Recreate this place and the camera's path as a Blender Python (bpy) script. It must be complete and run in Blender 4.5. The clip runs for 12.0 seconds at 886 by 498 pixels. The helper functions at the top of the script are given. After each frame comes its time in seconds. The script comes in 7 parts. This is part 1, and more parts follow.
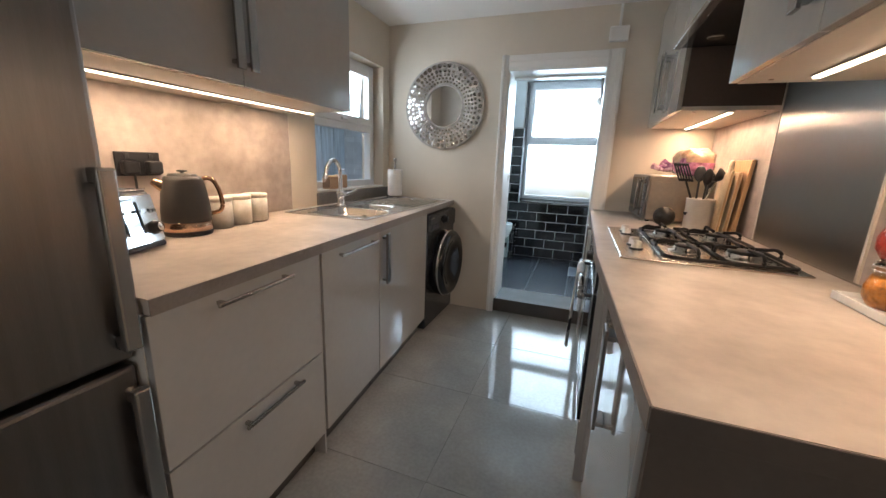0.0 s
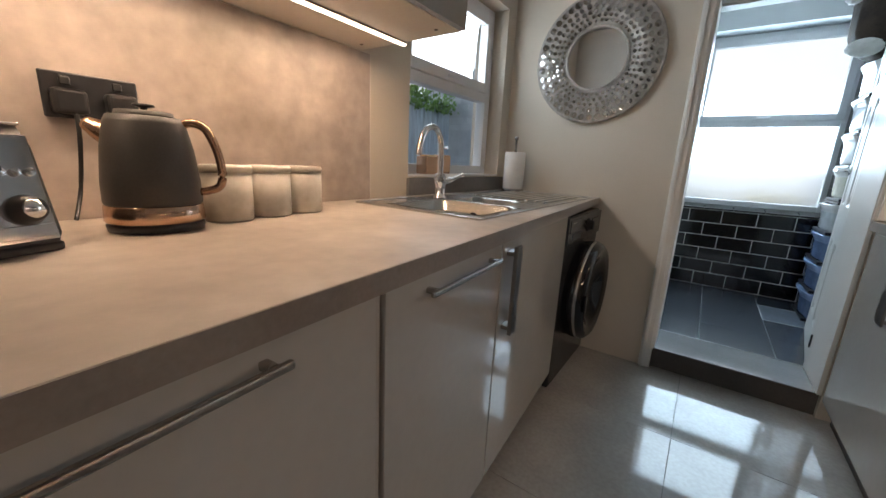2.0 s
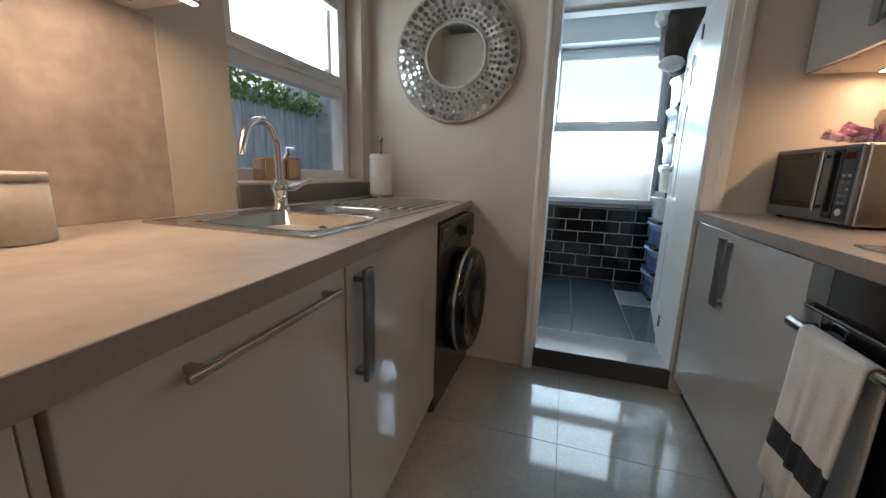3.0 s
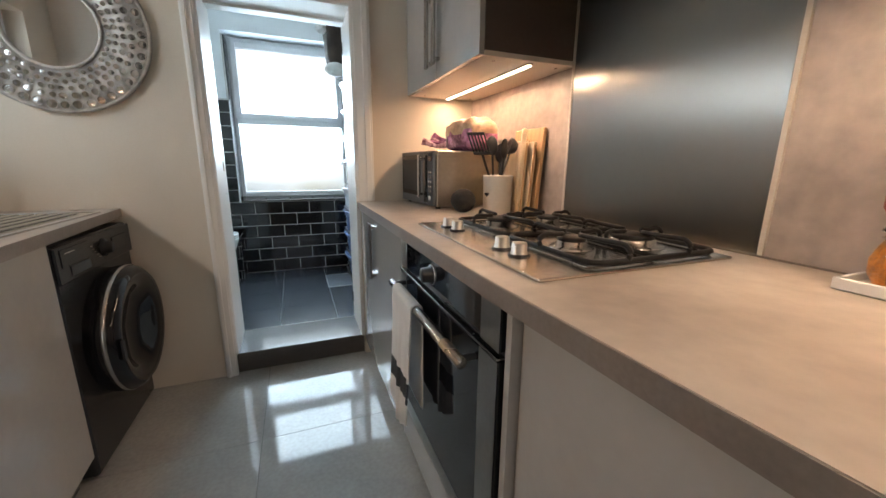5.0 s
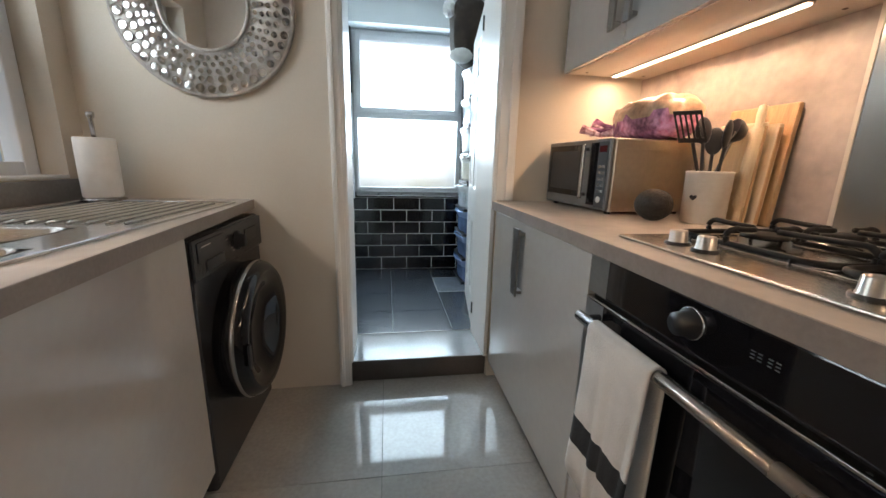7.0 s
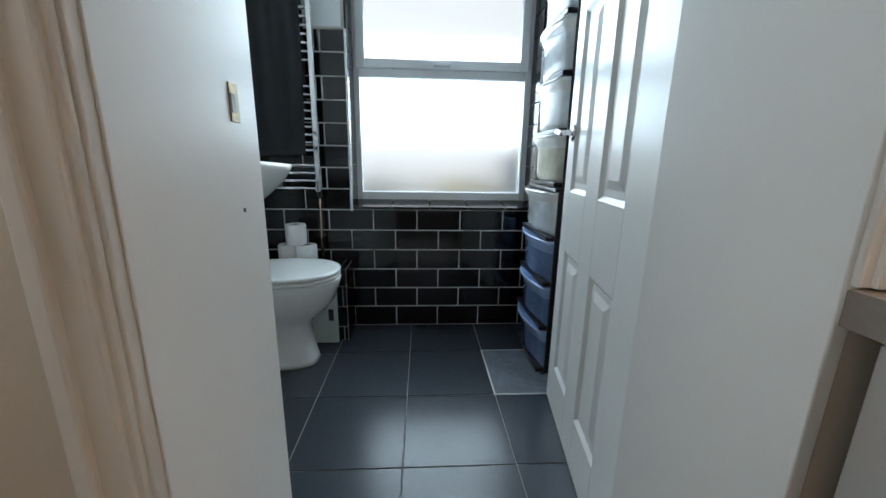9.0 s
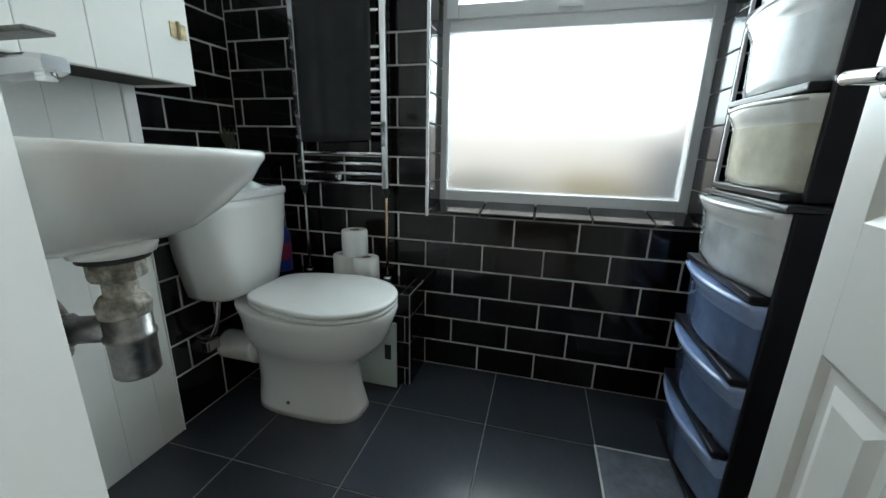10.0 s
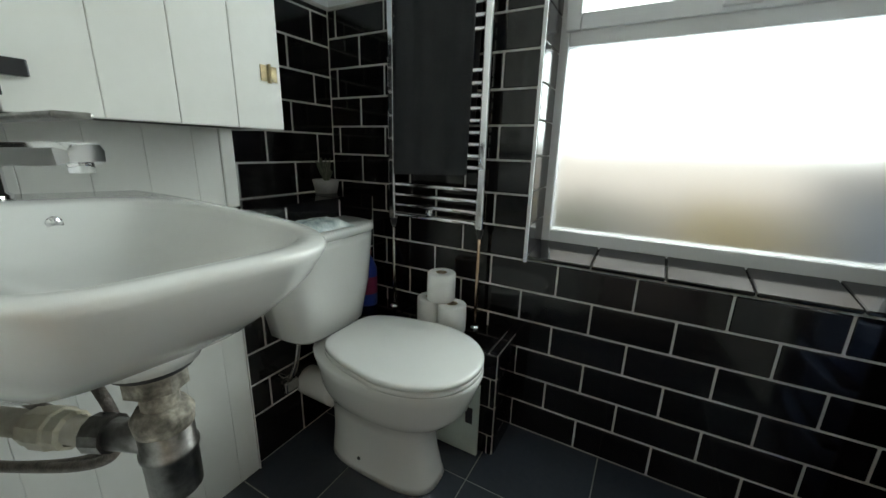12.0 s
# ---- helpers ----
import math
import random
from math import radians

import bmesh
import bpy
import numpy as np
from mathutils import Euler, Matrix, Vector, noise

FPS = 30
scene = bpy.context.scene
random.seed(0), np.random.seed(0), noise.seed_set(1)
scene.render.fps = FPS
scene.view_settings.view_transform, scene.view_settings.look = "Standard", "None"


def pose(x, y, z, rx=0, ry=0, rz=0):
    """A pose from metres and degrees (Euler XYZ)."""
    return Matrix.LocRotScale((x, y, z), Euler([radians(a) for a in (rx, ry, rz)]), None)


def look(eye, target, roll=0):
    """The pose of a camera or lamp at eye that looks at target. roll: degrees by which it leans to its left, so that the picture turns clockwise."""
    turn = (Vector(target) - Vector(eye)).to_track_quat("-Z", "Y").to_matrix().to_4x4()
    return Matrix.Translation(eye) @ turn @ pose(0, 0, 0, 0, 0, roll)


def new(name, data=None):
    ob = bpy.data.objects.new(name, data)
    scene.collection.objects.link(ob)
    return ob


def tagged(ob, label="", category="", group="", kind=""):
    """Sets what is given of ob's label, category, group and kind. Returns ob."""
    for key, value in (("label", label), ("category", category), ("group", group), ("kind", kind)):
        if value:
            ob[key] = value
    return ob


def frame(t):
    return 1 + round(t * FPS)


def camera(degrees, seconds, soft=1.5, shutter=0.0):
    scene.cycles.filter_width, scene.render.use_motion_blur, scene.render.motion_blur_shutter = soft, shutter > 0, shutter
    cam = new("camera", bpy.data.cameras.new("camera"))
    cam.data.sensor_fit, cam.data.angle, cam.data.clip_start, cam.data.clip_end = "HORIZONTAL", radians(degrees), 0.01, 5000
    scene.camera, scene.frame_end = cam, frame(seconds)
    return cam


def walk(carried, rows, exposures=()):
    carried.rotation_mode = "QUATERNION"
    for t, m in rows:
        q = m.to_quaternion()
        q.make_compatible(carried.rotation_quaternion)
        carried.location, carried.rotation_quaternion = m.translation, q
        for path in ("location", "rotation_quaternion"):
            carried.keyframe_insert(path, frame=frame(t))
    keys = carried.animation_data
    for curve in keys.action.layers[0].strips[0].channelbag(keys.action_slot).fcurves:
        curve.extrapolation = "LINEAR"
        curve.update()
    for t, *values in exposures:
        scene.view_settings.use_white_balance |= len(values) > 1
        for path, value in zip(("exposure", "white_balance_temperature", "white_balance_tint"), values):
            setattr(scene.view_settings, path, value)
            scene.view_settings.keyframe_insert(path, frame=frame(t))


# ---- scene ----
cam = camera(100.0, 12.0)
PATH = [
    (0, (0.531, 0.31, 1.186), (-0.131, 2.142, 0.733), 2.1),
    (0.5, (0.488, 0.457, 1.147), (-0.241, 2.265, 0.703), 2.2),
    (1, (0.361, 0.648, 1.071), (-0.531, 2.378, 0.608), 2.7),
    (1.5, (0.203, 0.818, 1.049), (-0.827, 2.472, 0.596), 2.7),
    (2, (0.055, 0.991, 1.049), (-1.055, 2.59, 0.59), 2.7),
    (2.5, (0.009, 1.133, 1.059), (-1.058, 2.761, 0.601), 2.9),
    (3, (0.046, 1.24, 1.038), (-0.556, 3.105, 0.632), 1.6),
    (3.5, (0.148, 1.26, 1.054), (0.067, 3.214, 0.633), 1.2),
    (3.7, (0.18, 1.25, 1.054), (0.286, 3.204, 0.636), 0.9),
    (5.3, (0.301, 1.123, 1.101), (1.037, 2.928, 0.656), 0.6),
    (5.5, (0.295, 1.14, 1.096), (1.026, 2.947, 0.652), 0.5),
    (6, (0.231, 1.204, 1.096), (0.899, 3.036, 0.648), 0.7),
    (6.5, (0.157, 1.305, 1.061), (0.54, 3.217, 0.616), 1.2),
    (7, (0.128, 1.514, 1.059), (0.421, 3.441, 0.611), 1.4),
    (7.5, (0.137, 1.815, 1.04), (0.415, 3.746, 0.6), 1.4),
    (7.7, (0.168, 1.967, 1.033), (0.427, 3.903, 0.604), 1.3),
    (9.3, (0.208, 3.06, 0.995), (0.228, 5.008, 0.527), 1.1),
    (9.5, (0.212, 3.184, 0.988), (0.135, 5.127, 0.513), 1.3),
    (10, (0.263, 3.447, 1.002), (-0.216, 5.317, 0.483), 1.3),
    (10.5, (0.233, 3.568, 0.984), (-0.426, 5.386, 0.471), 1.4),
    (11, (0.196, 3.607, 0.999), (-0.59, 5.375, 0.492), 1.5),
    (11.5, (0.179, 3.634, 1.071), (-0.705, 5.353, 0.556), 1.5),
    (12, (0.178, 3.646, 1.106), (-0.755, 5.337, 0.587), 1.5),
]
walk(cam, [(t, look(e, g, r)) for t, e, g, r in PATH], [(0, 0.0, 6500, 10), (0.5, -0.05, 6200, 10), (1.0, -0.09, 6150, 10), (2.0, -0.42, 6550, 10), (3.0, -0.52, 6550, 10), (3.6, -0.16, 6400, 10), (5.5, -0.06, 6850, 10), (6.0, -0.04, 6800, 10), (6.5, 0.0, 6400, 10), (7.0, -0.03, 6800, 10), (7.7, -0.12, 6850, 10), (9.3, -0.71, 6950, 10), (10.0, -0.68, 7800, 10), (11.0, -0.47, 8250, 10), (12, -0.74, 8600, 10)])

# ---- world and light ----
world = bpy.data.worlds.new("world")
scene.world = world
world.use_nodes = True
wn = world.node_tree.nodes
sky = wn.new("ShaderNodeTexSky")
sky.sky_type = "NISHITA"
sky.sun_disc = False
sky.sun_elevation = radians(48)
sky.sun_rotation = radians(20)
wn["Background"].inputs[1].default_value = 0.15
world.node_tree.links.new(sky.outputs[0], wn["Background"].inputs[0])


def sun_lamp():
    d = bpy.data.lights.new("sun", "SUN")
    d.energy, d.angle, d.color = 2.2, radians(12), (1, 0.95, 0.88)
    ob = new("sun", d)
    ob.matrix_world = look((3, 8, 9), (0, 0, 0))
    return ob


sun_lamp()


def area_lamp(name, at, to, sx, sy, watts, color):
    d = bpy.data.lights.new(name, "AREA")
    d.shape, d.size, d.size_y, d.energy, d.color = "RECTANGLE", sx, sy, watts, color
    ob = new(name, d)
    ob.matrix_world = look(at, to)
    return ob


# daylight in the window openings, and a fill lamp added behind the camera
area_lamp("bath_pane_daylight", (0.32, 5.26, 1.40), (0.32, 4.0, 1.16), 0.95, 0.54, 20, (0.61, 0.82, 1.0))
area_lamp("bath_sash_daylight", (0.32, 4.962, 1.80), (0.32, 4.0, 1.62), 0.78, 0.50, 15, (0.61, 0.82, 1.0))
area_lamp("kitchen_window_daylight", (-1.172, 2.66, 1.665), (0, 2.66, 1.55), 0.66, 0.34, 5.5, (0.80, 0.91, 1.0))
area_lamp("rear_fill_lamp", (0.15, -1.58, 1.35), (0.15, 1, 1.1), 1.5, 1.2, 5, (1.0, 0.92, 0.84))

# ---- materials ----


def mat(name, base, rough=0.5, metal=0.0, var=0.08, scale=6.0, grain=90.0, bump=0.05, spec=0.5, stretch=(1, 1, 1), tint=None,
        coat=0.0, rvar=0.06, island=0.0):
    """A surface with stains and grain, at metres."""
    m = bpy.data.materials.new(name)
    m.use_nodes = True
    nt = m.node_tree
    n, l = nt.nodes, nt.links
    b = n["Principled BSDF"]
    b.inputs["Metallic"].default_value = metal
    b.inputs["Specular IOR Level"].default_value = spec
    b.inputs["Coat Weight"].default_value = coat
    b.inputs["Coat Roughness"].default_value = 0.04
    tc, mp = n.new("ShaderNodeTexCoord"), n.new("ShaderNodeMapping")
    mp.inputs["Scale"].default_value = stretch
    l.new(tc.outputs["Object"], mp.inputs[0])
    big, fine = n.new("ShaderNodeTexNoise"), n.new("ShaderNodeTexNoise")
    big.inputs["Scale"].default_value, big.inputs["Detail"].default_value = scale, 5
    fine.inputs["Scale"].default_value, fine.inputs["Detail"].default_value = grain, 3
    l.new(mp.outputs[0], big.inputs[0])
    l.new(mp.outputs[0], fine.inputs[0])
    ramp = n.new("ShaderNodeValToRGB")
    c0 = tuple(max(0.0, c * (1 - var * 1.6)) for c in base)
    c1 = tuple(min(1.0, c * (1 + var)) for c in (tint or base))
    ramp.color_ramp.elements[0].position, ramp.color_ramp.elements[1].position = 0.32, 0.68
    ramp.color_ramp.elements[0].color, ramp.color_ramp.elements[1].color = (*c0, 1), (*c1, 1)
    l.new(big.outputs[0], ramp.inputs[0])
    mix = n.new("ShaderNodeMix")
    mix.data_type, mix.blend_type = "RGBA", "OVERLAY"
    mix.inputs[0].default_value = min(1.0, var * 2.2)
    l.new(ramp.outputs[0], mix.inputs[6])
    l.new(fine.outputs[0], mix.inputs[7])
    col = mix.outputs[2]
    if island:
        info = n.new("ShaderNodeObjectInfo")
        hsv = n.new("ShaderNodeHueSaturation")
        mr = n.new("ShaderNodeMapRange")
        mr.inputs[3].default_value, mr.inputs[4].default_value = 1 - island, 1 + island
        l.new(info.outputs["Random"], mr.inputs[0])
        l.new(mr.outputs[0], hsv.inputs["Value"])
        l.new(col, hsv.inputs["Color"])
        col = hsv.outputs[0]
    l.new(col, b.inputs["Base Color"])
    rr = n.new("ShaderNodeMapRange")
    rr.inputs[3].default_value, rr.inputs[4].default_value = max(0.01, rough - rvar), min(1.0, rough + rvar)
    l.new(big.outputs[0], rr.inputs[0])
    l.new(rr.outputs[0], b.inputs["Roughness"])
    if bump:
        bp = n.new("ShaderNodeBump")
        bp.inputs["Strength"].default_value, bp.inputs["Distance"].default_value = bump, 0.004
        l.new(fine.outputs[0], bp.inputs["Height"])
        l.new(bp.outputs[0], b.inputs["Normal"])
    return m


def glow(name, color, strength):
    m = bpy.data.materials.new(name)
    m.use_nodes = True
    b = m.node_tree.nodes["Principled BSDF"]
    b.inputs["Base Color"].default_value = (0.9, 0.9, 0.9, 1)
    b.inputs["Emission Color"].default_value = (*color, 1)
    b.inputs["Emission Strength"].default_value = strength
    return m


def glass(name, color=(1, 1, 1), rough=0.0, ior=1.45):
    m = bpy.data.materials.new(name)
    m.use_nodes = True
    b = m.node_tree.nodes["Principled BSDF"]
    b.inputs["Base Color"].default_value = (*color, 1)
    b.inputs["Transmission Weight"].default_value = 1.0
    b.inputs["Roughness"].default_value = rough
    b.inputs["IOR"].default_value = ior
    return m


M = {
    "wall": mat("wall_paint", (0.65, 0.58, 0.49), 0.75, var=0.03, scale=2.5, grain=160, bump=0.06),
    "wall_bath": mat("bath_paint", (0.74, 0.78, 0.80), 0.7, var=0.03, scale=2.5, grain=160, bump=0.06),
    "ceiling": mat("ceiling_paint", (0.82, 0.81, 0.79), 0.85, var=0.02, scale=2, grain=140, bump=0.05),
    "gun_metal": mat("dulled_chrome", (0.30, 0.29, 0.28), 0.30, 1.0, var=0.25, scale=30, bump=0.02),
    "oven_steel": mat("oven_side_steel", (0.30, 0.295, 0.285), 0.38, 0.9, var=0.05, grain=80, bump=0.02),
    "hob_knob": mat("dulled_steel_knob", (0.56, 0.53, 0.49), 0.30, 0.85, var=0.06, bump=0.0),
    "bronze": mat("bronze_metal", (0.42, 0.27, 0.19), 0.22, 1.0, var=0.05, bump=0.0),
    "gloss_white": mat("white_gloss_paint", (0.80, 0.785, 0.755), 0.30, var=0.012, scale=3, grain=60, bump=0.02, rvar=0.015),
    "upvc": mat("white_window_plastic", (0.80, 0.81, 0.83), 0.32, var=0.02, scale=5, grain=80, bump=0.01),
    "door_gloss": mat("grey_gloss_front", (0.46, 0.437, 0.413), 0.07, var=0.02, scale=3, grain=40, bump=0.0, coat=0.6, rvar=0.03),
    "carcass": mat("taupe_carcass", (0.105, 0.080, 0.066), 0.45, var=0.05, scale=5, bump=0.03),
    "under": mat("pale_carcass_underside", (0.66, 0.60, 0.53), 0.5, var=0.04, scale=5, bump=0.03),
    "plinth": mat("dark_plinth", (0.045, 0.038, 0.034), 0.5, var=0.08, scale=6),
    "riser": mat("dark_step_tile", (0.10, 0.085, 0.075), 0.4, var=0.08, scale=6),
    "worktop": mat("stone_laminate_worktop", (0.445, 0.378, 0.322), 0.42, var=0.09, scale=3.4, grain=26, bump=0.02, tint=(0.53, 0.462, 0.405)),
    # edging brown deepened: the shadow on the worktop front is in this colour
    "edge": mat("worktop_edge_shaded", (0.25, 0.21, 0.185), 0.45, var=0.08, scale=9, grain=120),
    "splash": mat("stone_laminate_panel", (0.37, 0.305, 0.262), 0.40, var=0.13, scale=3.0, grain=25, bump=0.01, tint=(0.47, 0.40, 0.355)),
    "upstand": mat("grey_upstand", (0.17, 0.165, 0.165), 0.35, var=0.10, scale=8),
    "steel_h": mat("brushed_steel_sheet", (0.31, 0.295, 0.275), 0.30, 1.0, var=0.012, scale=2, grain=40, bump=0.0, rvar=0.0),
    "fridge": mat("dark_brushed_steel", (0.24, 0.225, 0.215), 0.34, 1.0, var=0.05, scale=2, grain=40, bump=0.04, stretch=(1, 30, 1)),
    "chrome": mat("chrome", (0.80, 0.80, 0.82), 0.07, 1.0, var=0.02, bump=0.0, rvar=0.03),
    "satin": mat("satin_nickel", (0.46, 0.44, 0.42), 0.25, 1.0, var=0.03, bump=0.0),
    "copper": mat("rose_gold", (0.62, 0.42, 0.30), 0.2, 1.0, var=0.03, bump=0.0),
    "black": mat("black_plastic", (0.022, 0.022, 0.024), 0.35, var=0.1, bump=0.02),
    "black_gloss": mat("black_glass", (0.008, 0.008, 0.010), 0.05, var=0.05, bump=0.0, rvar=0.02),
    "iron": mat("cast_iron", (0.013, 0.012, 0.012), 0.55, var=0.15, bump=0.12, spec=0.3),
    "dark_nickel": mat("dark_nickel", (0.26, 0.235, 0.22), 0.32, 1.0, var=0.05, bump=0.0),
    "graphite": mat("graphite_enamel", (0.046, 0.047, 0.052), 0.25, 0.4, var=0.03, bump=0.01, rvar=0.008),
    "ceramic": mat("white_ceramic", (0.80, 0.80, 0.78), 0.09, var=0.02, scale=4, bump=0.0, coat=0.3, rvar=0.03),
    "cream": mat("cream_ceramic", (0.66, 0.60, 0.52), 0.35, var=0.05, scale=8, bump=0.02),
    "paper": mat("white_paper", (0.80, 0.79, 0.77), 0.9, var=0.04, scale=20, grain=220, bump=0.2),
    "towel": mat("white_terry", (0.72, 0.69, 0.66), 0.95, var=0.05, scale=14, grain=320, bump=0.6),
    "towel_dark": mat("charcoal_terry", (0.035, 0.037, 0.042), 0.95, var=0.1, scale=14, grain=320, bump=0.6),
    "wood": mat("beech_board", (0.52, 0.33, 0.17), 0.5, var=0.12, scale=7, grain=60, stretch=(6, 6, 0.6), bump=0.05),
    "wood_pale": mat("pale_board", (0.66, 0.52, 0.34), 0.5, var=0.08, scale=7, grain=60, stretch=(6, 6, 0.6), bump=0.05),
    "ktile": mat("grey_porcelain", (0.40, 0.378, 0.35), 0.06, var=0.08, scale=4, grain=70, bump=0.0, rvar=0.03, island=0.04),
    "grout": mat("grey_grout", (0.20, 0.19, 0.18), 0.85, var=0.1, grain=200, bump=0.2),
    "slate": mat("dark_floor_tile", (0.040, 0.046, 0.058), 0.23, var=0.05, scale=3, grain=60, bump=0.10, rvar=0.008, island=0.10),
    "slate_pale": mat("worn_floor_tile", (0.12, 0.135, 0.16), 0.36, var=0.2, scale=9, grain=50, bump=0.14),
    "metro": mat("black_metro_tile", (0.006, 0.0055, 0.007), 0.10, var=0.2, scale=5, grain=40, bump=0.02, rvar=0.05, island=0.35),
    "pale_grout": mat("pale_grout", (0.56, 0.55, 0.53), 0.9, var=0.1, grain=200, bump=0.2),
    "board": mat("white_bead_board", (0.76, 0.755, 0.72), 0.42, var=0.025, scale=4, grain=50, bump=0.05),
    "brass": mat("tarnished_brass", (0.34, 0.27, 0.16), 0.45, 0.85, var=0.25, scale=60),
    "threshold": mat("threshold_tile", (0.30, 0.305, 0.31), 0.08, var=0.06, scale=6, bump=0.02),
}

sheet = M["steel_h"].node_tree
tang = sheet.nodes.new("ShaderNodeTangent")
tang.direction_type, tang.axis = "RADIAL", "Z"
sheet.nodes["Principled BSDF"].inputs["Anisotropic"].default_value = 0.85
sheet.links.new(tang.outputs[0], sheet.nodes["Principled BSDF"].inputs["Tangent"])

# ---- building helpers ----


def link(name, bm, material, parent=None, label="", smooth=False):
    me = bpy.data.meshes.new(name)
    bmesh.ops.recalc_face_normals(bm, faces=bm.faces)
    bm.to_mesh(me)
    bm.free()
    for m in (material if isinstance(material, (list, tuple)) else (material,)):
        me.materials.append(m)
    if smooth:
        for p in me.polygons:
            p.use_smooth = True
    ob = new(name, me)
    if parent is not None:
        ob.parent = parent
    if label:
        ob["label"] = label
    return ob


def part(name, bm, material, parent, label="", smooth=False):
    return link(name, bm, material, parent, label, smooth)


def thing(name, at, label, category, group="", rz=0):
    """An Empty at the thing's base."""
    ob = new(name)
    ob.empty_display_size = 0.05
    ob.matrix_world = pose(*at, 0, 0, rz)
    return tagged(ob, label, category, group)


def add_box(bm, lo, hi, bevel=0.0, seg=2):
    c = [(a + b) / 2 for a, b in zip(lo, hi)]
    s = [max(1e-4, b - a) for a, b in zip(lo, hi)]
    r = bmesh.ops.create_cube(bm, size=1, matrix=Matrix.LocRotScale(c, None, s))
    if bevel:
        es = list({e for v in r["verts"] for e in v.link_edges})
        bmesh.ops.bevel(bm, geom=es, offset=min(bevel, min(s) * 0.45), segments=seg, affect="EDGES", profile=0.5)
    return bm


def plate(xs, ys, holes, z0, z1):
    """One slab over a grid of lines, without the cells named in holes."""
    bm = bmesh.new()
    vs = {}

    def v(i, j, k):
        if (i, j, k) not in vs:
            vs[i, j, k] = bm.verts.new((xs[i](ys[j]) if callable(xs[i]) else xs[i], ys[j], (z0, z1)[k]))
        return vs[i, j, k]
    cells = {(i, j) for i in range(len(xs) - 1) for j in range(len(ys) - 1)} - set(holes)
    for i, j in cells:
        bm.faces.new((v(i, j, 1), v(i + 1, j, 1), v(i + 1, j + 1, 1), v(i, j + 1, 1)))
        bm.faces.new((v(i, j, 0), v(i, j + 1, 0), v(i + 1, j + 1, 0), v(i + 1, j, 0)))
        for di, dj, a, b in ((-1, 0, (0, 0), (0, 1)), (1, 0, (1, 0), (1, 1)), (0, -1, (0, 0), (1, 0)), (0, 1, (0, 1), (1, 1))):
            if (i + di, j + dj) not in cells:
                p, q = (i + a[0], j + a[1]), (i + b[0], j + b[1])
                bm.faces.new((v(*p, 0), v(*q, 0), v(*q, 1), v(*p, 1)))
    return bm


def box(lo, hi, bevel=0.0, seg=2):
    return add_box(bmesh.new(), lo, hi, bevel, seg)


def boxes(*pairs, bevel=0.0):
    bm = bmesh.new()
    for lo, hi in pairs:
        add_box(bm, lo, hi, bevel)
    return bm


def add_lathe(bm, profile, seg=28, at=(0, 0, 0), m=None):
    """Turns (r, z) points about the z axis; m places the result."""
    rings = []
    m = m or Matrix.Translation(at)
    for r, z in profile:
        if r < 1e-5:
            rings.append([bm.verts.new(m @ Vector((0, 0, z)))])
        else:
            rings.append([bm.verts.new(m @ Vector((r * math.cos(a), r * math.sin(a), z))) for a in (2 * math.pi * i / seg for i in range(seg))])
    for a, b in zip(rings, rings[1:]):
        for i in range(seg):
            j = (i + 1) % seg
            q = [a[i % len(a)], a[j % len(a)], b[j % len(b)], b[i % len(b)]]
            q = [v for k, v in enumerate(q) if v not in q[:k]]
            if len(q) > 2:
                bm.faces.new(q)
    return bm


def lathe(profile, seg=28, at=(0, 0, 0), m=None):
    return add_lathe(bmesh.new(), profile, seg, at, m)


def smooth_path(pts, n=8):
    out = []
    p = [Vector(q) for q in pts]
    for i in range(len(p) - 1):
        a, b, c, d = p[max(i - 1, 0)], p[i], p[i + 1], p[min(i + 2, len(p) - 1)]
        for k in range(n):
            t = k / n
            out.append(0.5 * ((2 * b) + (c - a) * t + (2 * a - 5 * b + 4 * c - d) * t * t + (3 * b - a - 3 * c + d) * t ** 3))
    return out + [p[-1]]


def add_tube(bm, pts, r, seg=10, flat=1.0):
    """A round rod along the points; flat squeezes it across."""
    p = [Vector(q) for q in pts]
    rings = []
    up = Vector((0, 0, 1))
    for i, q in enumerate(p):
        d = (p[min(i + 1, len(p) - 1)] - p[max(i - 1, 0)]).normalized()
        s = d.cross(up)
        if s.length < 0.05:
            s = d.cross(Vector((0, 1, 0)))
        s.normalize()
        u = s.cross(d).normalized()
        rr = r[i] if isinstance(r, (list, tuple)) else r
        rings.append([bm.verts.new(q + (s * math.cos(a) * flat + u * math.sin(a)) * rr) for a in (2 * math.pi * k / seg for k in range(seg))])
    for a, b in zip(rings, rings[1:]):
        for i in range(seg):
            bm.faces.new((a[i], a[(i + 1) % seg], b[(i + 1) % seg], b[i]))
    bm.faces.new(rings[0])
    bm.faces.new(list(reversed(rings[-1])))
    return bm


def tube(pts, r, seg=10, flat=1.0):
    return add_tube(bmesh.new(), pts, r, seg, flat)


def loft(loops, cap=True):
    """Joins loops of equal length, bottom to top."""
    bm = bmesh.new()
    rings = [[bm.verts.new(Vector(q)) for q in lp] for lp in loops]
    for a, b in zip(rings, rings[1:]):
        for i in range(len(a)):
            j = (i + 1) % len(a)
            bm.faces.new((a[i], a[j], b[j], b[i]))
    if cap:
        bm.faces.new(list(reversed(rings[0])))
        bm.faces.new(rings[-1])
    return bm


def structure(name, bm, material, label="", smooth=False):
    ob = link(name, bm, material, None, "", smooth)
    return tagged(ob, label, "", "", "structure")


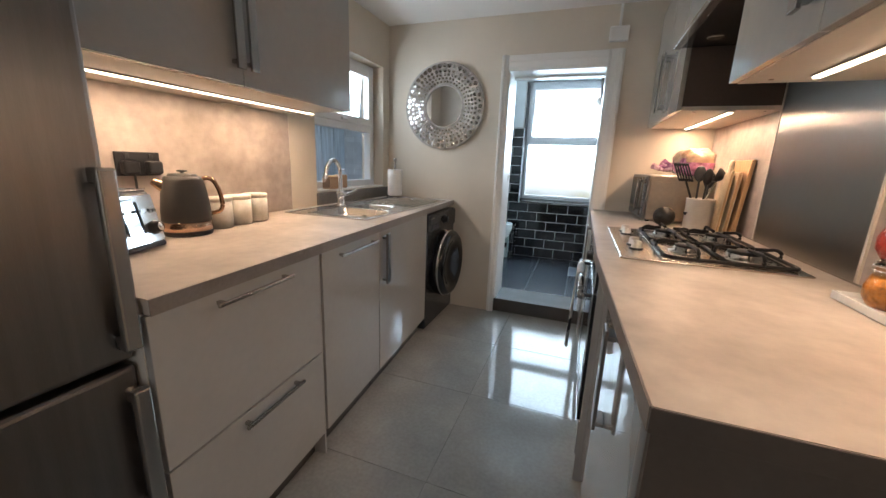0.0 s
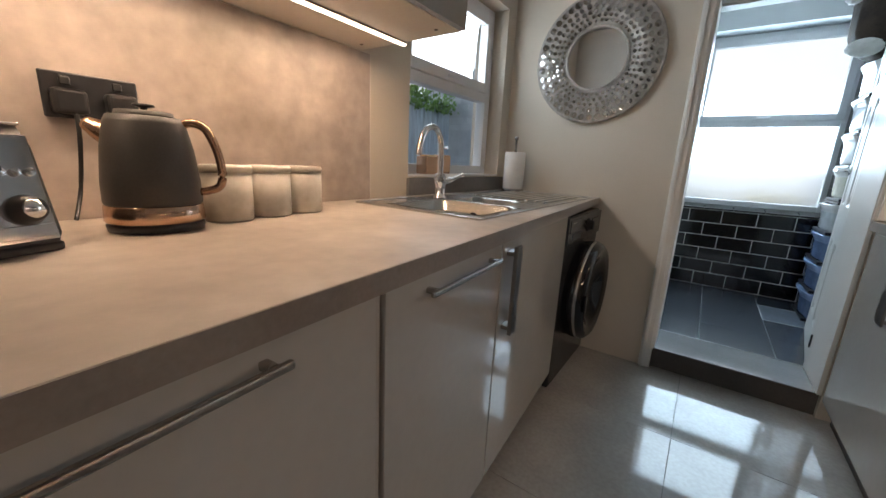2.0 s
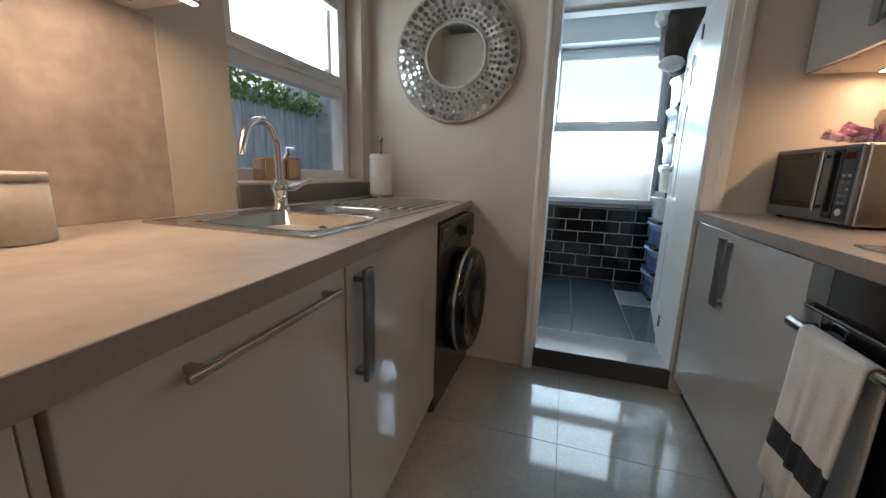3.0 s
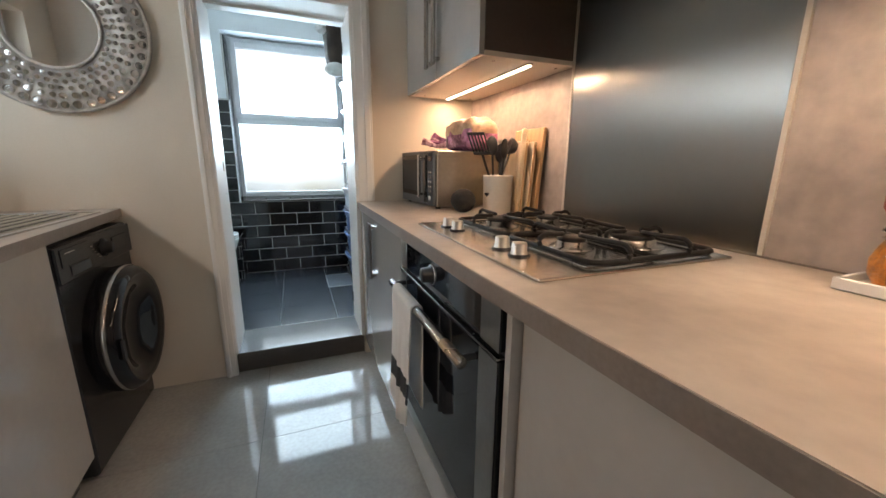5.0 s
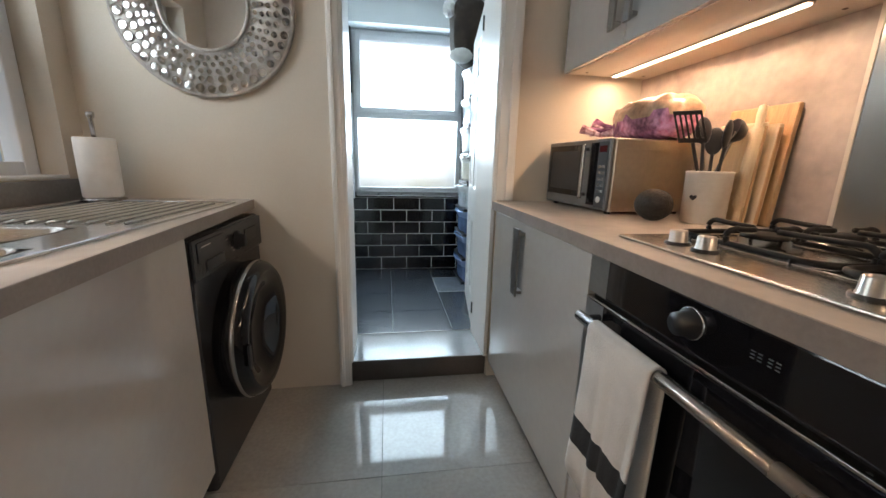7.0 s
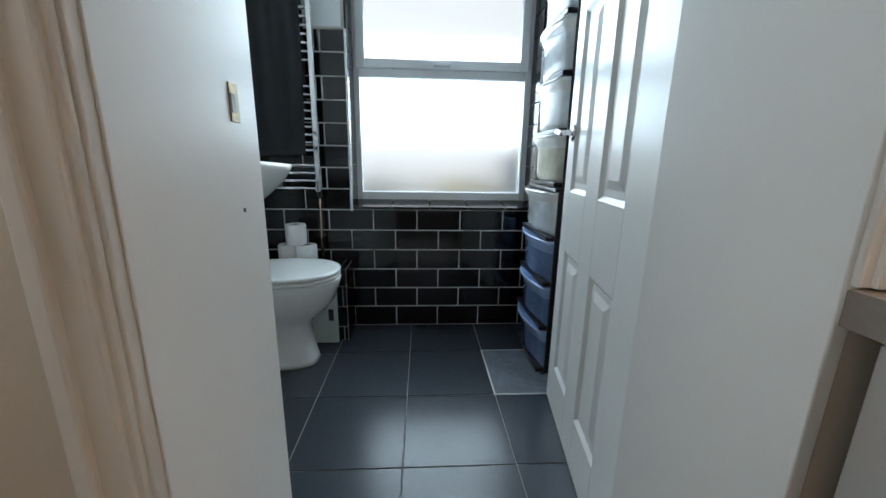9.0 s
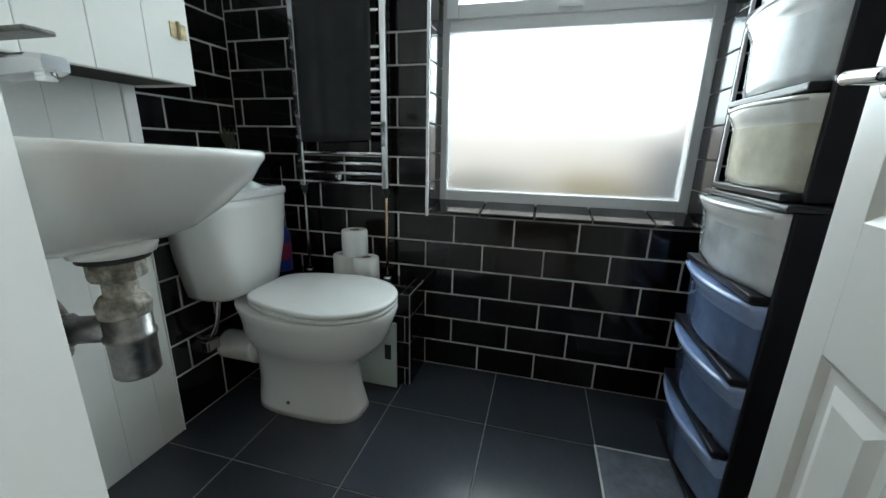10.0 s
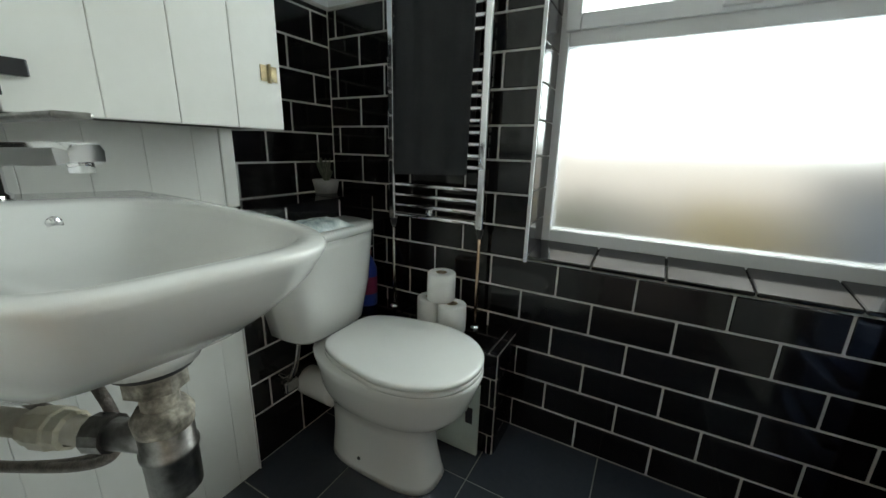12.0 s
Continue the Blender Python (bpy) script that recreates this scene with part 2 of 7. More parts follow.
# ---- the shell ----
XL, XR, YE, YB = -1.02, 1.285, 3.18, 3.48     # kitchen side walls, end wall and its bathroom face
ZB, YW = 0.112, 4.813                          # bathroom floor, tiled wall
BXL, BXR = -1.0, 1.25                          # bathroom side walls
CZ = 2.21
Y0 = -1.6

structure("floor_bed", box((XL - 0.2, Y0 - 0.2, -0.12), (XR + 0.2, 3.22, -0.006)), M["grout"], "grey grout bed under the kitchen floor tiles")
structure("bath_floor_bed", box((BXL - 0.2, YB, -0.12), (BXR + 0.2, 5.2, ZB - 0.004)), M["grout"], "grey grout bed under the bathroom floor tiles")
structure("ceiling", boxes(((XL - 0.2, Y0 - 0.2, CZ), (XR + 0.2, YE, CZ + 0.12))), M["ceiling"], "white painted kitchen ceiling")
structure("ceiling_bath", boxes(((BXL - 0.2, YB, 2.33), (BXR + 0.2, 5.2, 2.45))), M["ceiling"], "white painted bathroom ceiling")
# left wall with the window opening
WY0, WY1, WZ0, WZ1 = 2.245, 3.08, 0.975, 1.89
structure("wall_left", boxes(((XL - 0.2, Y0, -0.12), (XL, WY0, CZ)), ((XL - 0.2, WY1, -0.12), (XL, YE, CZ)),
                             ((XL - 0.2, WY0, -0.12), (XL, WY1, WZ0)), ((XL - 0.2, WY0, WZ1), (XL, WY1, CZ))), M["wall"], "cream painted kitchen wall with a window opening")
structure("wall_right", box((XR, Y0, -0.12), (XR + 0.2, YE, CZ)), M["wall"], "cream painted kitchen wall")
DX0, DX1, DZ = -0.045, 0.60, 1.84
structure("wall_end", boxes(((XL - 0.2, YE, -0.12), (DX0 - 0.02, YB, 2.45)), ((DX1 + 0.02, YE, -0.12), (XR + 0.2, YB, 2.45)),
                            ((DX0 - 0.02, YE, DZ + 0.02), (DX1 + 0.02, YB, 2.45))), M["wall"], "cream painted end wall with a doorway")
# unseen wall behind, its window opening made up to go with the fill lamp
structure("wall_rear", boxes(((XL - 0.2, Y0 - 0.2, -0.12), (-0.6, Y0, CZ)), ((0.9, Y0 - 0.2, -0.12), (XR + 0.2, Y0, CZ)),
                             ((-0.6, Y0 - 0.2, -0.12), (0.9, Y0, 0.75)), ((-0.6, Y0 - 0.2, 1.95), (0.9, Y0, CZ))), M["wall"], "unseen cream painted rear wall with an added window opening")
# bathroom walls
BWX0, BWX1, BWZ0, BWZ1 = -0.175, 0.810, 0.762, 2.13
structure("wall_bath_left", box((BXL - 0.2, YB, -0.12), (BXL, 5.2, 2.33)), M["wall_bath"], "pale painted bathroom wall")
structure("wall_bath_right", box((BXR, YB, -0.12), (BXR + 0.2, 5.2, 2.33)), M["wall_bath"], "pale painted bathroom wall")
structure("wall_bath_window", boxes(((BXL, YW + 0.012, -0.12), (BWX0, 5.1, 2.33)), ((BWX1, YW + 0.012, -0.12), (BXR, 5.1, 2.33)),
                                    ((BWX0, YW + 0.012, -0.12), (BWX1, 5.1, BWZ0 - 0.008)), ((BWX0, YW + 0.012, BWZ1), (BWX1, 5.1, 2.33))), M["wall_bath"], "pale painted wall round the bathroom window")

# ---- doorway: lining, architrave, step ----
door_trim = thing("door_frame", (0, YE, ZB), "white gloss door frame with a moulded architrave", "door frame")
door_trim["kind"] = "structure"


def at_world(ob, parent):
    """Keeps a part that was built in world places where it is under its thing."""
    ob.parent = parent
    ob.matrix_parent_inverse = parent.matrix_world.inverted()
    return ob


def wpart(name, bm, material, parent, label="", smooth=False):
    return at_world(link(name, bm, material, None, label, smooth), parent)


bpy.context.view_layer.update()
wpart("lining", box((DX0 - 0.018, YE - 0.002, ZB), (DX0, YB + 0.004, DZ), 0.002), M["gloss_white"], door_trim)
wpart("lining", box((DX1, YE - 0.002, ZB), (DX1 + 0.018, YB + 0.004, DZ), 0.002), M["gloss_white"], door_trim)
wpart("lining", box((DX0 - 0.018, YE - 0.002, DZ), (DX1 + 0.018, YB + 0.004, DZ + 0.018), 0.002), M["gloss_white"], door_trim)
wpart("door_stop", box((DX0, 3.19, ZB), (DX0 + 0.003, 3.374, DZ - 0.012), 0.0012), M["gloss_white"], door_trim)
wpart("door_stop", box((DX0, YB - 0.11, DZ - 0.012), (DX1, YB - 0.034, DZ), 0.002), M["gloss_white"], door_trim)


def architrave(x0, x1, z0, z1, side):
    """Stepped moulding: side -1 grows to the left, 1 to the right, 0 upwards."""
    steps = ((0.0, 1.0, 0.010), (0.12, 0.88, 0.016), (0.55, 0.86, 0.024))
    bm = bmesh.new()
    for a, b, d in steps:
        if side == 0:
            add_box(bm, (x0, YE - d, z0 + (z1 - z0) * a), (x1, YE - 0.001, z0 + (z1 - z0) * b), 0.003)
        elif side > 0:
            add_box(bm, (x0 + (x1 - x0) * a, YE - d, z0), (x0 + (x1 - x0) * b, YE - 0.001, z1), 0.003)
        else:
            add_box(bm, (x1 - (x1 - x0) * b, YE - d, z0), (x1 - (x1 - x0) * a, YE - 0.001, z1), 0.003)
    return bm


wpart("architrave", architrave(-0.105, DX0 - 0.004, 0.0, DZ + 0.105, -1), M["gloss_white"], door_trim)
wpart("architrave", architrave(DX1 + 0.004, 0.70, 0.90, DZ + 0.105, 1), M["gloss_white"], door_trim)
wpart("architrave", architrave(-0.0485, DX1 + 0.0035, DZ + 0.004, DZ + 0.105, 0), M["gloss_white"], door_trim)
strike = wpart("strike_plate", box((DX0, 3.402, 1.054), (DX0 + 0.002, 3.426, 1.104), 0.001), M["brass"], door_trim, "worn brass strike plate")
wpart("latch_hole", box((DX0 + 0.0022, 3.404, 1.066), (DX0 + 0.003, 3.415, 1.090), 0), M["black"], door_trim)
wpart("screw_hole", lathe([(0.0001, 0.0), (0.0034, 0.0), (0.0034, 0.001), (0.0, 0.001)], 12, m=Matrix.Translation((DX0, 3.414, 0.935)) @ Euler((0, math.pi / 2, 0)).to_matrix().to_4x4()), M["black"], door_trim)

structure("step_riser", box((DX0 - 0.018, 3.205, -0.1), (DX1 + 0.018, 3.22, ZB - 0.004), 0.002), M["riser"], "dark grey tiled riser of the single step")
structure("step_tread", box((DX0 - 0.001, 3.195, ZB - 0.006), (DX1 + 0.001, YB + 0.006, ZB), 0.003), M["threshold"], "glossy grey tiled step tread in the doorway")
structure("step_core", box((DX0 - 0.018, 3.22, -0.1), (DX1 + 0.018, YB, ZB - 0.006)), M["grout"], "core under the step")

# ---- kitchen window ----


def window(name, label, lo, hi, axis, transom, fw, parent_at, pane_mats, face, open_top=True):
    """A white plastic casement: outer frame, transom, top sash, two panes. lo, hi: along the wall and up."""
    ob = thing(name, parent_at, label, "window")
    ob["kind"] = "structure"
    bpy.context.view_layer.update()

    def bx(a0, a1, z0, z1, d0, d1, bev=0.004):
        if axis == "y":
            return box((face + d0, a0, z0), (face + d1, a1, z1), bev)
        return box((a0, face + d0, z0), (a1, face + d1, z1), bev)
    (a0, z0), (a1, z1) = lo, hi
    s = -1 if axis == "y" else 1
    d = sorted((0.0, s * 0.06))
    fr = M["upvc"]
    wpart("frame_stile", bx(a0, a0 + fw, z0, z1, *d), fr, ob)
    wpart("frame_stile", bx(a1 - fw, a1, z0, z1, *d), fr, ob)
    wpart("frame_rail", bx(a0 + fw, a1 - fw, z0, z0 + fw, *d), fr, ob)
    wpart("frame_rail", bx(a0 + fw, a1 - fw, z1 - fw, z1, *d), fr, ob)
    wpart("transom", bx(a0 + fw, a1 - fw, transom - fw * 0.55, transom + fw * 0.55, *d), fr, ob)
    # top sash, set a little forward
    t0, t1 = transom + fw * 0.30, z1 - fw * 0.72
    e = sorted((-s * 0.014, s * 0.03))
    sw = fw * 0.95
    b0, b1 = a0 + fw * 0.72, a1 - fw * 0.72
    wpart("sash_stile", bx(b0, b0 + sw, t0, t1, *e), fr, ob)
    wpart("sash_stile", bx(b1 - sw, b1, t0, t1, *e), fr, ob)
    wpart("sash_rail", bx(b0 + sw, b1 - sw, t0, t0 + sw, *e), fr, ob)
    wpart("sash_rail", bx(b0 + sw, b1 - sw, t1 - sw, t1, *e), fr, ob)
    g = sorted((s * 0.018, s * 0.024))
    p = wpart("pane", bx(a0 + fw - 0.004, a1 - fw + 0.004, z0 + fw - 0.004, transom - fw * 0.55 + 0.004, *g, 0), pane_mats[0], ob)
    q = wpart("pane", bx(b0 + sw - 0.004, b1 - sw + 0.004, t0 + sw - 0.004, t1 - sw + 0.004, *g, 0), pane_mats[1], ob)
    p.visible_shadow = q.visible_shadow = False
    # handle on the sash
    c = (b0 + b1) / 2
    h = sorted((-s * 0.014, -s * 0.03))
    wpart("handle", bx(c - 0.05, c + 0.035, t0 + sw * 0.25, t0 + sw * 0.6, *h, 0.004), M["upvc"], ob, "white window handle")
    return ob


clear = glass("clear_glass", (0.97, 0.99, 1.0), 0.0, 1.02)
window("window_1", "white plastic casement window over the sink", (WY0 + 0.004, WZ0 + 0.002), (WY1 - 0.004, WZ1 - 0.004), "y", 1.425, 0.055, (XL - 0.1, 2.66, WZ0), (clear, clear), XL - 0.085)
structure("window_sill", box((XL - 0.086, WY0 + 0.001, WZ0 + 0.0005), (XL + 0.004, WY1 - 0.001, WZ0 + 0.012), 0.004), M["gloss_white"], "white painted sill of the kitchen window")

# ---- outside the kitchen window ----
structure("ground", box((-60, -60, -0.5), (60, 60, -0.3)), mat("paving", (0.30, 0.29, 0.27), 0.9, var=0.15), "grey yard ground outside the house")


def fence(x, y0, y1, z1):
    ob = thing("fence", (x, (y0 + y1) / 2, -0.3), "weathered blue grey timber board fence", "fence")
    bpy.context.view_layer.update()
    m = mat("grey_fence_paint", (0.60, 0.68, 0.74), 0.8, var=0.14, scale=5, grain=40, stretch=(6, 6, 0.6), bump=0.2, island=0.12)
    y, i = y0, 0
    while y < y1:
        wpart("board", box((x - 0.02 + 0.012 * (i % 2), y, -0.3), (x + 0.012 * (i % 2), y + 0.14, z1 + 0.01 * math.sin(i * 2.1)), 0.003), m, ob)
        y += 0.132
        i += 1
    return ob


fence(-2.7, 3.0, 4.95, 1.72)


def yard_wall():
    ob = thing("brick_wall", (-2.2, 5.05, -0.3), "white painted brick garden wall", "wall")
    bpy.context.view_layer.update()
    m = mat("white_painted_brick", (0.74, 0.75, 0.76), 0.7, var=0.05, scale=9, grain=90, bump=0.2, island=0.08)
    wpart("core", box((-3.1, 4.97, -0.3), (-1.3, 5.13, 2.1)), m, ob)
    for r in range(14):
        for c in range(8):
            x = -3.1 + c * 0.225 + (0.1125 if r % 2 else 0)
            z = 0.75 + r * 0.075
            wpart("brick", box((x, 4.962, z), (x + 0.215, 4.9702, z + 0.066), 0), m, ob)
    return ob


yard_wall()


def shrub():
    """A climbing shrub over the fence top, leaf by leaf."""
    rng = random.Random(4)
    bm = bmesh.new()
    for _ in range(1700):
        y = rng.uniform(3.3, 4.9)
        hump = 0.16 + 0.10 * math.sin(y * 5.1) + 0.05 * math.sin(y * 13.0)
        c = Vector((-2.68 + rng.gauss(0, 0.08), y, 1.60 + rng.random() ** 1.2 * (0.10 + hump)))
        s = rng.uniform(0.022, 0.048)
        e = Euler((rng.uniform(-1.2, 1.2), rng.uniform(-1.2, 1.2), rng.uniform(0, 6.3))).to_matrix()
        vs = [bm.verts.new(c + e @ Vector(q) * s) for q in ((-0.5, 0, 0), (0, -0.45, 0.12), (1, 0, 0), (0, 0.45, 0.12))]
        bm.faces.new(vs)
    m = mat("green_leaf", (0.28, 0.44, 0.13), 0.5, var=0.3, scale=10, bump=0.0)
    ob = thing("climbing_shrub", (-2.68, 4.2, -0.3), "bright green climbing shrub over the fence top", "shrub")
    bpy.context.view_layer.update()
    wpart("crown", bm, m, ob)
    st = bmesh.new()
    for i in range(9):
        y = 3.35 + i * 0.2
        add_tube(st, smooth_path([(-2.80, y, -0.3), (-2.79, y + 0.05, 0.5), (-2.80, y - 0.02, 1.2), (-2.77, y + 0.06, 1.70)], 5), 0.008, 6)
    wpart("stem", st, mat("bark", (0.10, 0.07, 0.05), 0.9, var=0.2), ob)


shrub()

# ---- left run of units, along a line that is not quite square to the room ----
RUN = Matrix.Translation((-0.262, 0.75, 0)) @ Matrix.Rotation(math.atan(0.068), 4, "Z")   # local x into the aisle, y along the run
ZT = 0.895                                                                                  # worktop height on this side


def run_thing(name, s0, label, category, group=""):
    ob = new(name)
    ob.empty_display_size = 0.05
    ob.matrix_world = RUN @ Matrix.Translation((-0.3, s0, 0))
    return tagged(ob, label, category, group)


def rpart(name, bm, material, parent, label="", smooth=False):
    """A part given in the run's own frame."""
    bmesh.ops.transform(bm, matrix=Matrix.Translation((0.3, -parent["s0"], 0)), verts=bm.verts)
    return part(name, bm, material, parent, label, smooth)


def bar_handle(s0, s1, z, x=0.0, vertical=False, w=0.011):
    """A flat bar on two short posts; along the run or upright."""
    bm = bmesh.new()
    if vertical:
        add_box(bm, (x + 0.020, z - w / 2, s0), (x + 0.032, z + w / 2, s1), 0.003)
        for q in (s0 + 0.015, s1 - 0.027):
            add_box(bm, (x, z - w / 2, q), (x + 0.022, z + w / 2, q + 0.012), 0.002)
    else:
        add_box(bm, (x + 0.020, s0, z - w / 2), (x + 0.030, s1, z + w / 2), 0.003)
        for q in (s0 + 0.015, s1 - 0.027):
            add_box(bm, (x, q, z - w / 2), (x + 0.022, q + 0.012, z + w / 2), 0.002)
    return bm


BASE_TOP, FRONT = ZT - 0.036, -0.022


def base_unit(name, s0, s1, label, kind):
    ob = run_thing(name, s0, label, "cabinet", "base units")
    ob["s0"] = s0
    depth = FRONT - 0.55
    rpart("body", box((depth, s0 + 0.001, 0.106), (FRONT - 0.021, s1 - 0.001, BASE_TOP - 0.002), 0.001), M["under"], ob)
    rpart("plinth_board", box((FRONT - 0.075, s0 + 0.001, 0.0), (FRONT - 0.057, s1 - 0.001, 0.105), 0.001), M["plinth"], ob)
    g = 0.0025
    if kind == "drawers":
        for z0, z1, hz, h0, h1 in ((0.468, BASE_TOP - 0.008, 0.822, 0.155, 0.435), (0.108, 0.462, 0.435, 0.205, 0.46)):
            dr = rpart("drawer_front", box((FRONT - 0.02, s0 + g, z0), (FRONT, s1 - g, z1), 0.002), M["door_gloss"], ob)
            bm = bar_handle(s0 + h0, s0 + h1, hz, FRONT)
            bmesh.ops.transform(bm, matrix=Matrix.Translation((0.3, -s0, 0)), verts=bm.verts)
            part("handle", bm, M["satin"], dr, "brushed nickel bar handle")
    else:
        dr = rpart("door", box((FRONT - 0.02, s0 + g, 0.108), (FRONT, s1 - g, BASE_TOP - 0.008), 0.002), M["door_gloss"], ob)
        bm = bar_handle(s0 + 0.10, s1 - 0.06, 0.818, FRONT) if kind == "top" else bar_handle(0.578, 0.835, s0 + 0.050, FRONT, True, 0.040)
        bmesh.ops.transform(bm, matrix=Matrix.Translation((0.3, -s0, 0)), verts=bm.verts)
        part("handle", bm, M["satin"] if kind == "top" else M["dark_nickel"], dr, "brushed nickel bar handle" if kind == "top" else "wide flat dark nickel pull")
    return ob


base_unit("drawer_cabinet", 0.022, 0.628, "gloss grey base cabinet with two deep drawers", "drawers")
fill = run_thing("filler_strip", 0.629, "narrow grey filler strip between two base cabinets", "panel")
fill["s0"] = 0.629
rpart("strip", box((FRONT - 0.2, 0.630, 0.0), (FRONT - 0.008, 0.641, BASE_TOP - 0.002), 0.001), M["door_gloss"], fill)
base_unit("dishwasher_cabinet", 0.643, 1.117, "narrow gloss grey appliance door with a bar handle", "top")
base_unit("sink_cabinet", 1.119, 1.832, "gloss grey base cabinet below the sink", "side")


def washing_machine():
    ob = run_thing("washing_machine", 1.845, "graphite front loading washing machine under the worktop", "washing machine")
    s0, s1, s = 1.848, 2.418, 2.133
    ob["s0"] = 1.845
    ob.matrix_world = RUN @ Matrix.Translation((FRONT, s0, 0)) @ Matrix.Rotation(radians(-4.1), 4, "Z") @ Matrix.Translation((-FRONT - 0.3, 1.845 - s0, 0))
    F = FRONT - 0.006
    rpart("body", box((F - 0.5, s0, 0.012), (F, s1, 0.838), 0.012, 3), M["graphite"], ob)
    for q in (s0 + 0.05, s1 - 0.05):
        for d in (0.05, 0.45):
            rpart("foot", box((F - d - 0.02, q - 0.02, 0), (F - d + 0.02, q + 0.02, 0.014), 0.002), M["black"], ob)
    rpart("control_panel", box((F + 0.001, s0 + 0.004, 0.712), (F + 0.010, s1 - 0.004, 0.832), 0.004), M["graphite"], ob)
    rpart("drawer", box((F + 0.0105, s0 + 0.03, 0.764), (F + 0.0125, s0 + 0.205, 0.822), 0.001), M["graphite"], ob, "graphite detergent drawer")
    rpart("drawer_grip", box((F + 0.0105, s0 + 0.075, 0.728), (F + 0.0125, s0 + 0.200, 0.760), 0.001), M["black"], ob, "dark grip slot")
    ax = Matrix.Translation((F + 0.01, s + 0.03, 0.775)) @ Euler((0, math.pi / 2, 0)).to_matrix().to_4x4()
    rpart("dial", lathe([(0.034, 0), (0.034, 0.004), (0.024, 0.006), (0.022, 0.026), (0.0, 0.026)], 28, m=ax), M["iron"], ob, "black programme dial", True)
    rpart("display", box((F + 0.0105, s + 0.10, 0.752), (F + 0.0125, s + 0.22, 0.80), 0.001), M["black_gloss"], ob)
    for i in range(5):
        rpart("marking", box((F + 0.0105, s0 + 0.215 + i * 0.012, 0.795 - i * 0.012), (F + 0.0112, s0 + 0.235 + i * 0.012, 0.798 - i * 0.012)), M["satin"], ob)
    rpart("badge", box((F + 0.0127, s0 + 0.05, 0.806), (F + 0.0132, s0 + 0.11, 0.810)), M["satin"], ob)
    ay = Matrix.Translation((F, s + 0.025, 0.445)) @ Euler((0, math.pi / 2, 0)).to_matrix().to_4x4()
    rpart("door_rim", lathe([(0.244, 0.0), (0.250, 0.03), (0.244, 0.080), (0.222, 0.098), (0.196, 0.090), (0.186, 0.06)], 48, m=ay), M["black_gloss"], ob, "dark rounded door rim", True)
    rpart("door_ring", lathe([(0.2495, 0.046), (0.2530, 0.051), (0.2520, 0.060), (0.2475, 0.064)], 48, m=ay), M["satin"], ob, "dulled chrome door ring", True)
    rpart("door_glass", lathe([(0.220, 0.094), (0.190, 0.092), (0.160, 0.080), (0.130, 0.050), (0.0, 0.032)], 48, m=ay), M["black_gloss"], ob, "dark glass bowl", True)
    rpart("door_catch", box((F + 0.098, s - 0.215, 0.40), (F + 0.106, s - 0.188, 0.48), 0.004), M["graphite"], ob)


washing_machine()


def left_worktop():
    ob = thing("worktop", (-0.65, 2.0, ZT - 0.036), "pale stone effect laminate worktop over the sink run", "worktop")
    bpy.context.view_layer.update()
    fx = lambda y: -0.262 - 0.068 * (y - 0.75) - 0.002
    y0, y1 = 0.770, YE - 0.001
    bm = plate([XL + 0.001, -0.90, -0.47, fx], [y0, 1.90, 2.99, y1], [(1, 1)], ZT - 0.036, ZT - 0.0005)
    wpart("top", bm, M["worktop"], ob)
    e = loft([[(fx(y0) + a, y0, z), (fx(y1) + a, y1, z), (fx(y1) + a + 0.0025, y1, z), (fx(y0) + a + 0.0025, y0, z)] for a, z in ((0, ZT - 0.037), (0, ZT - 0.001))])
    wpart("edging", e, M["edge"], ob, "grey brown edging strip with shade in its colour")
    return ob


left_worktop()
structure("splash_panel", box((XL + 0.001, 0.76, ZT + 0.0005), (XL + 0.010, 2.012, 1.408), 0.001), M["splash"], "mottled stone effect wall panel behind the worktop")
structure("splash_panel_trim", box((XL + 0.001, 2.0125, ZT + 0.0005), (XL + 0.011, 2.018, 1.408), 0.001), M["under"], "slim pale end trim of the wall panel")
structure("upstand", box((XL + 0.001, 2.235, ZT + 0.0005), (XL + 0.016, 3.15, 0.972), 0.002), M["upstand"], "dark grey upstand under the window")
structure("upstand_end", box((XL + 0.017, YE - 0.006, ZT + 0.0005), (-0.95, YE - 0.001, 0.972), 0.002), M["upstand"], "dark grey upstand return")


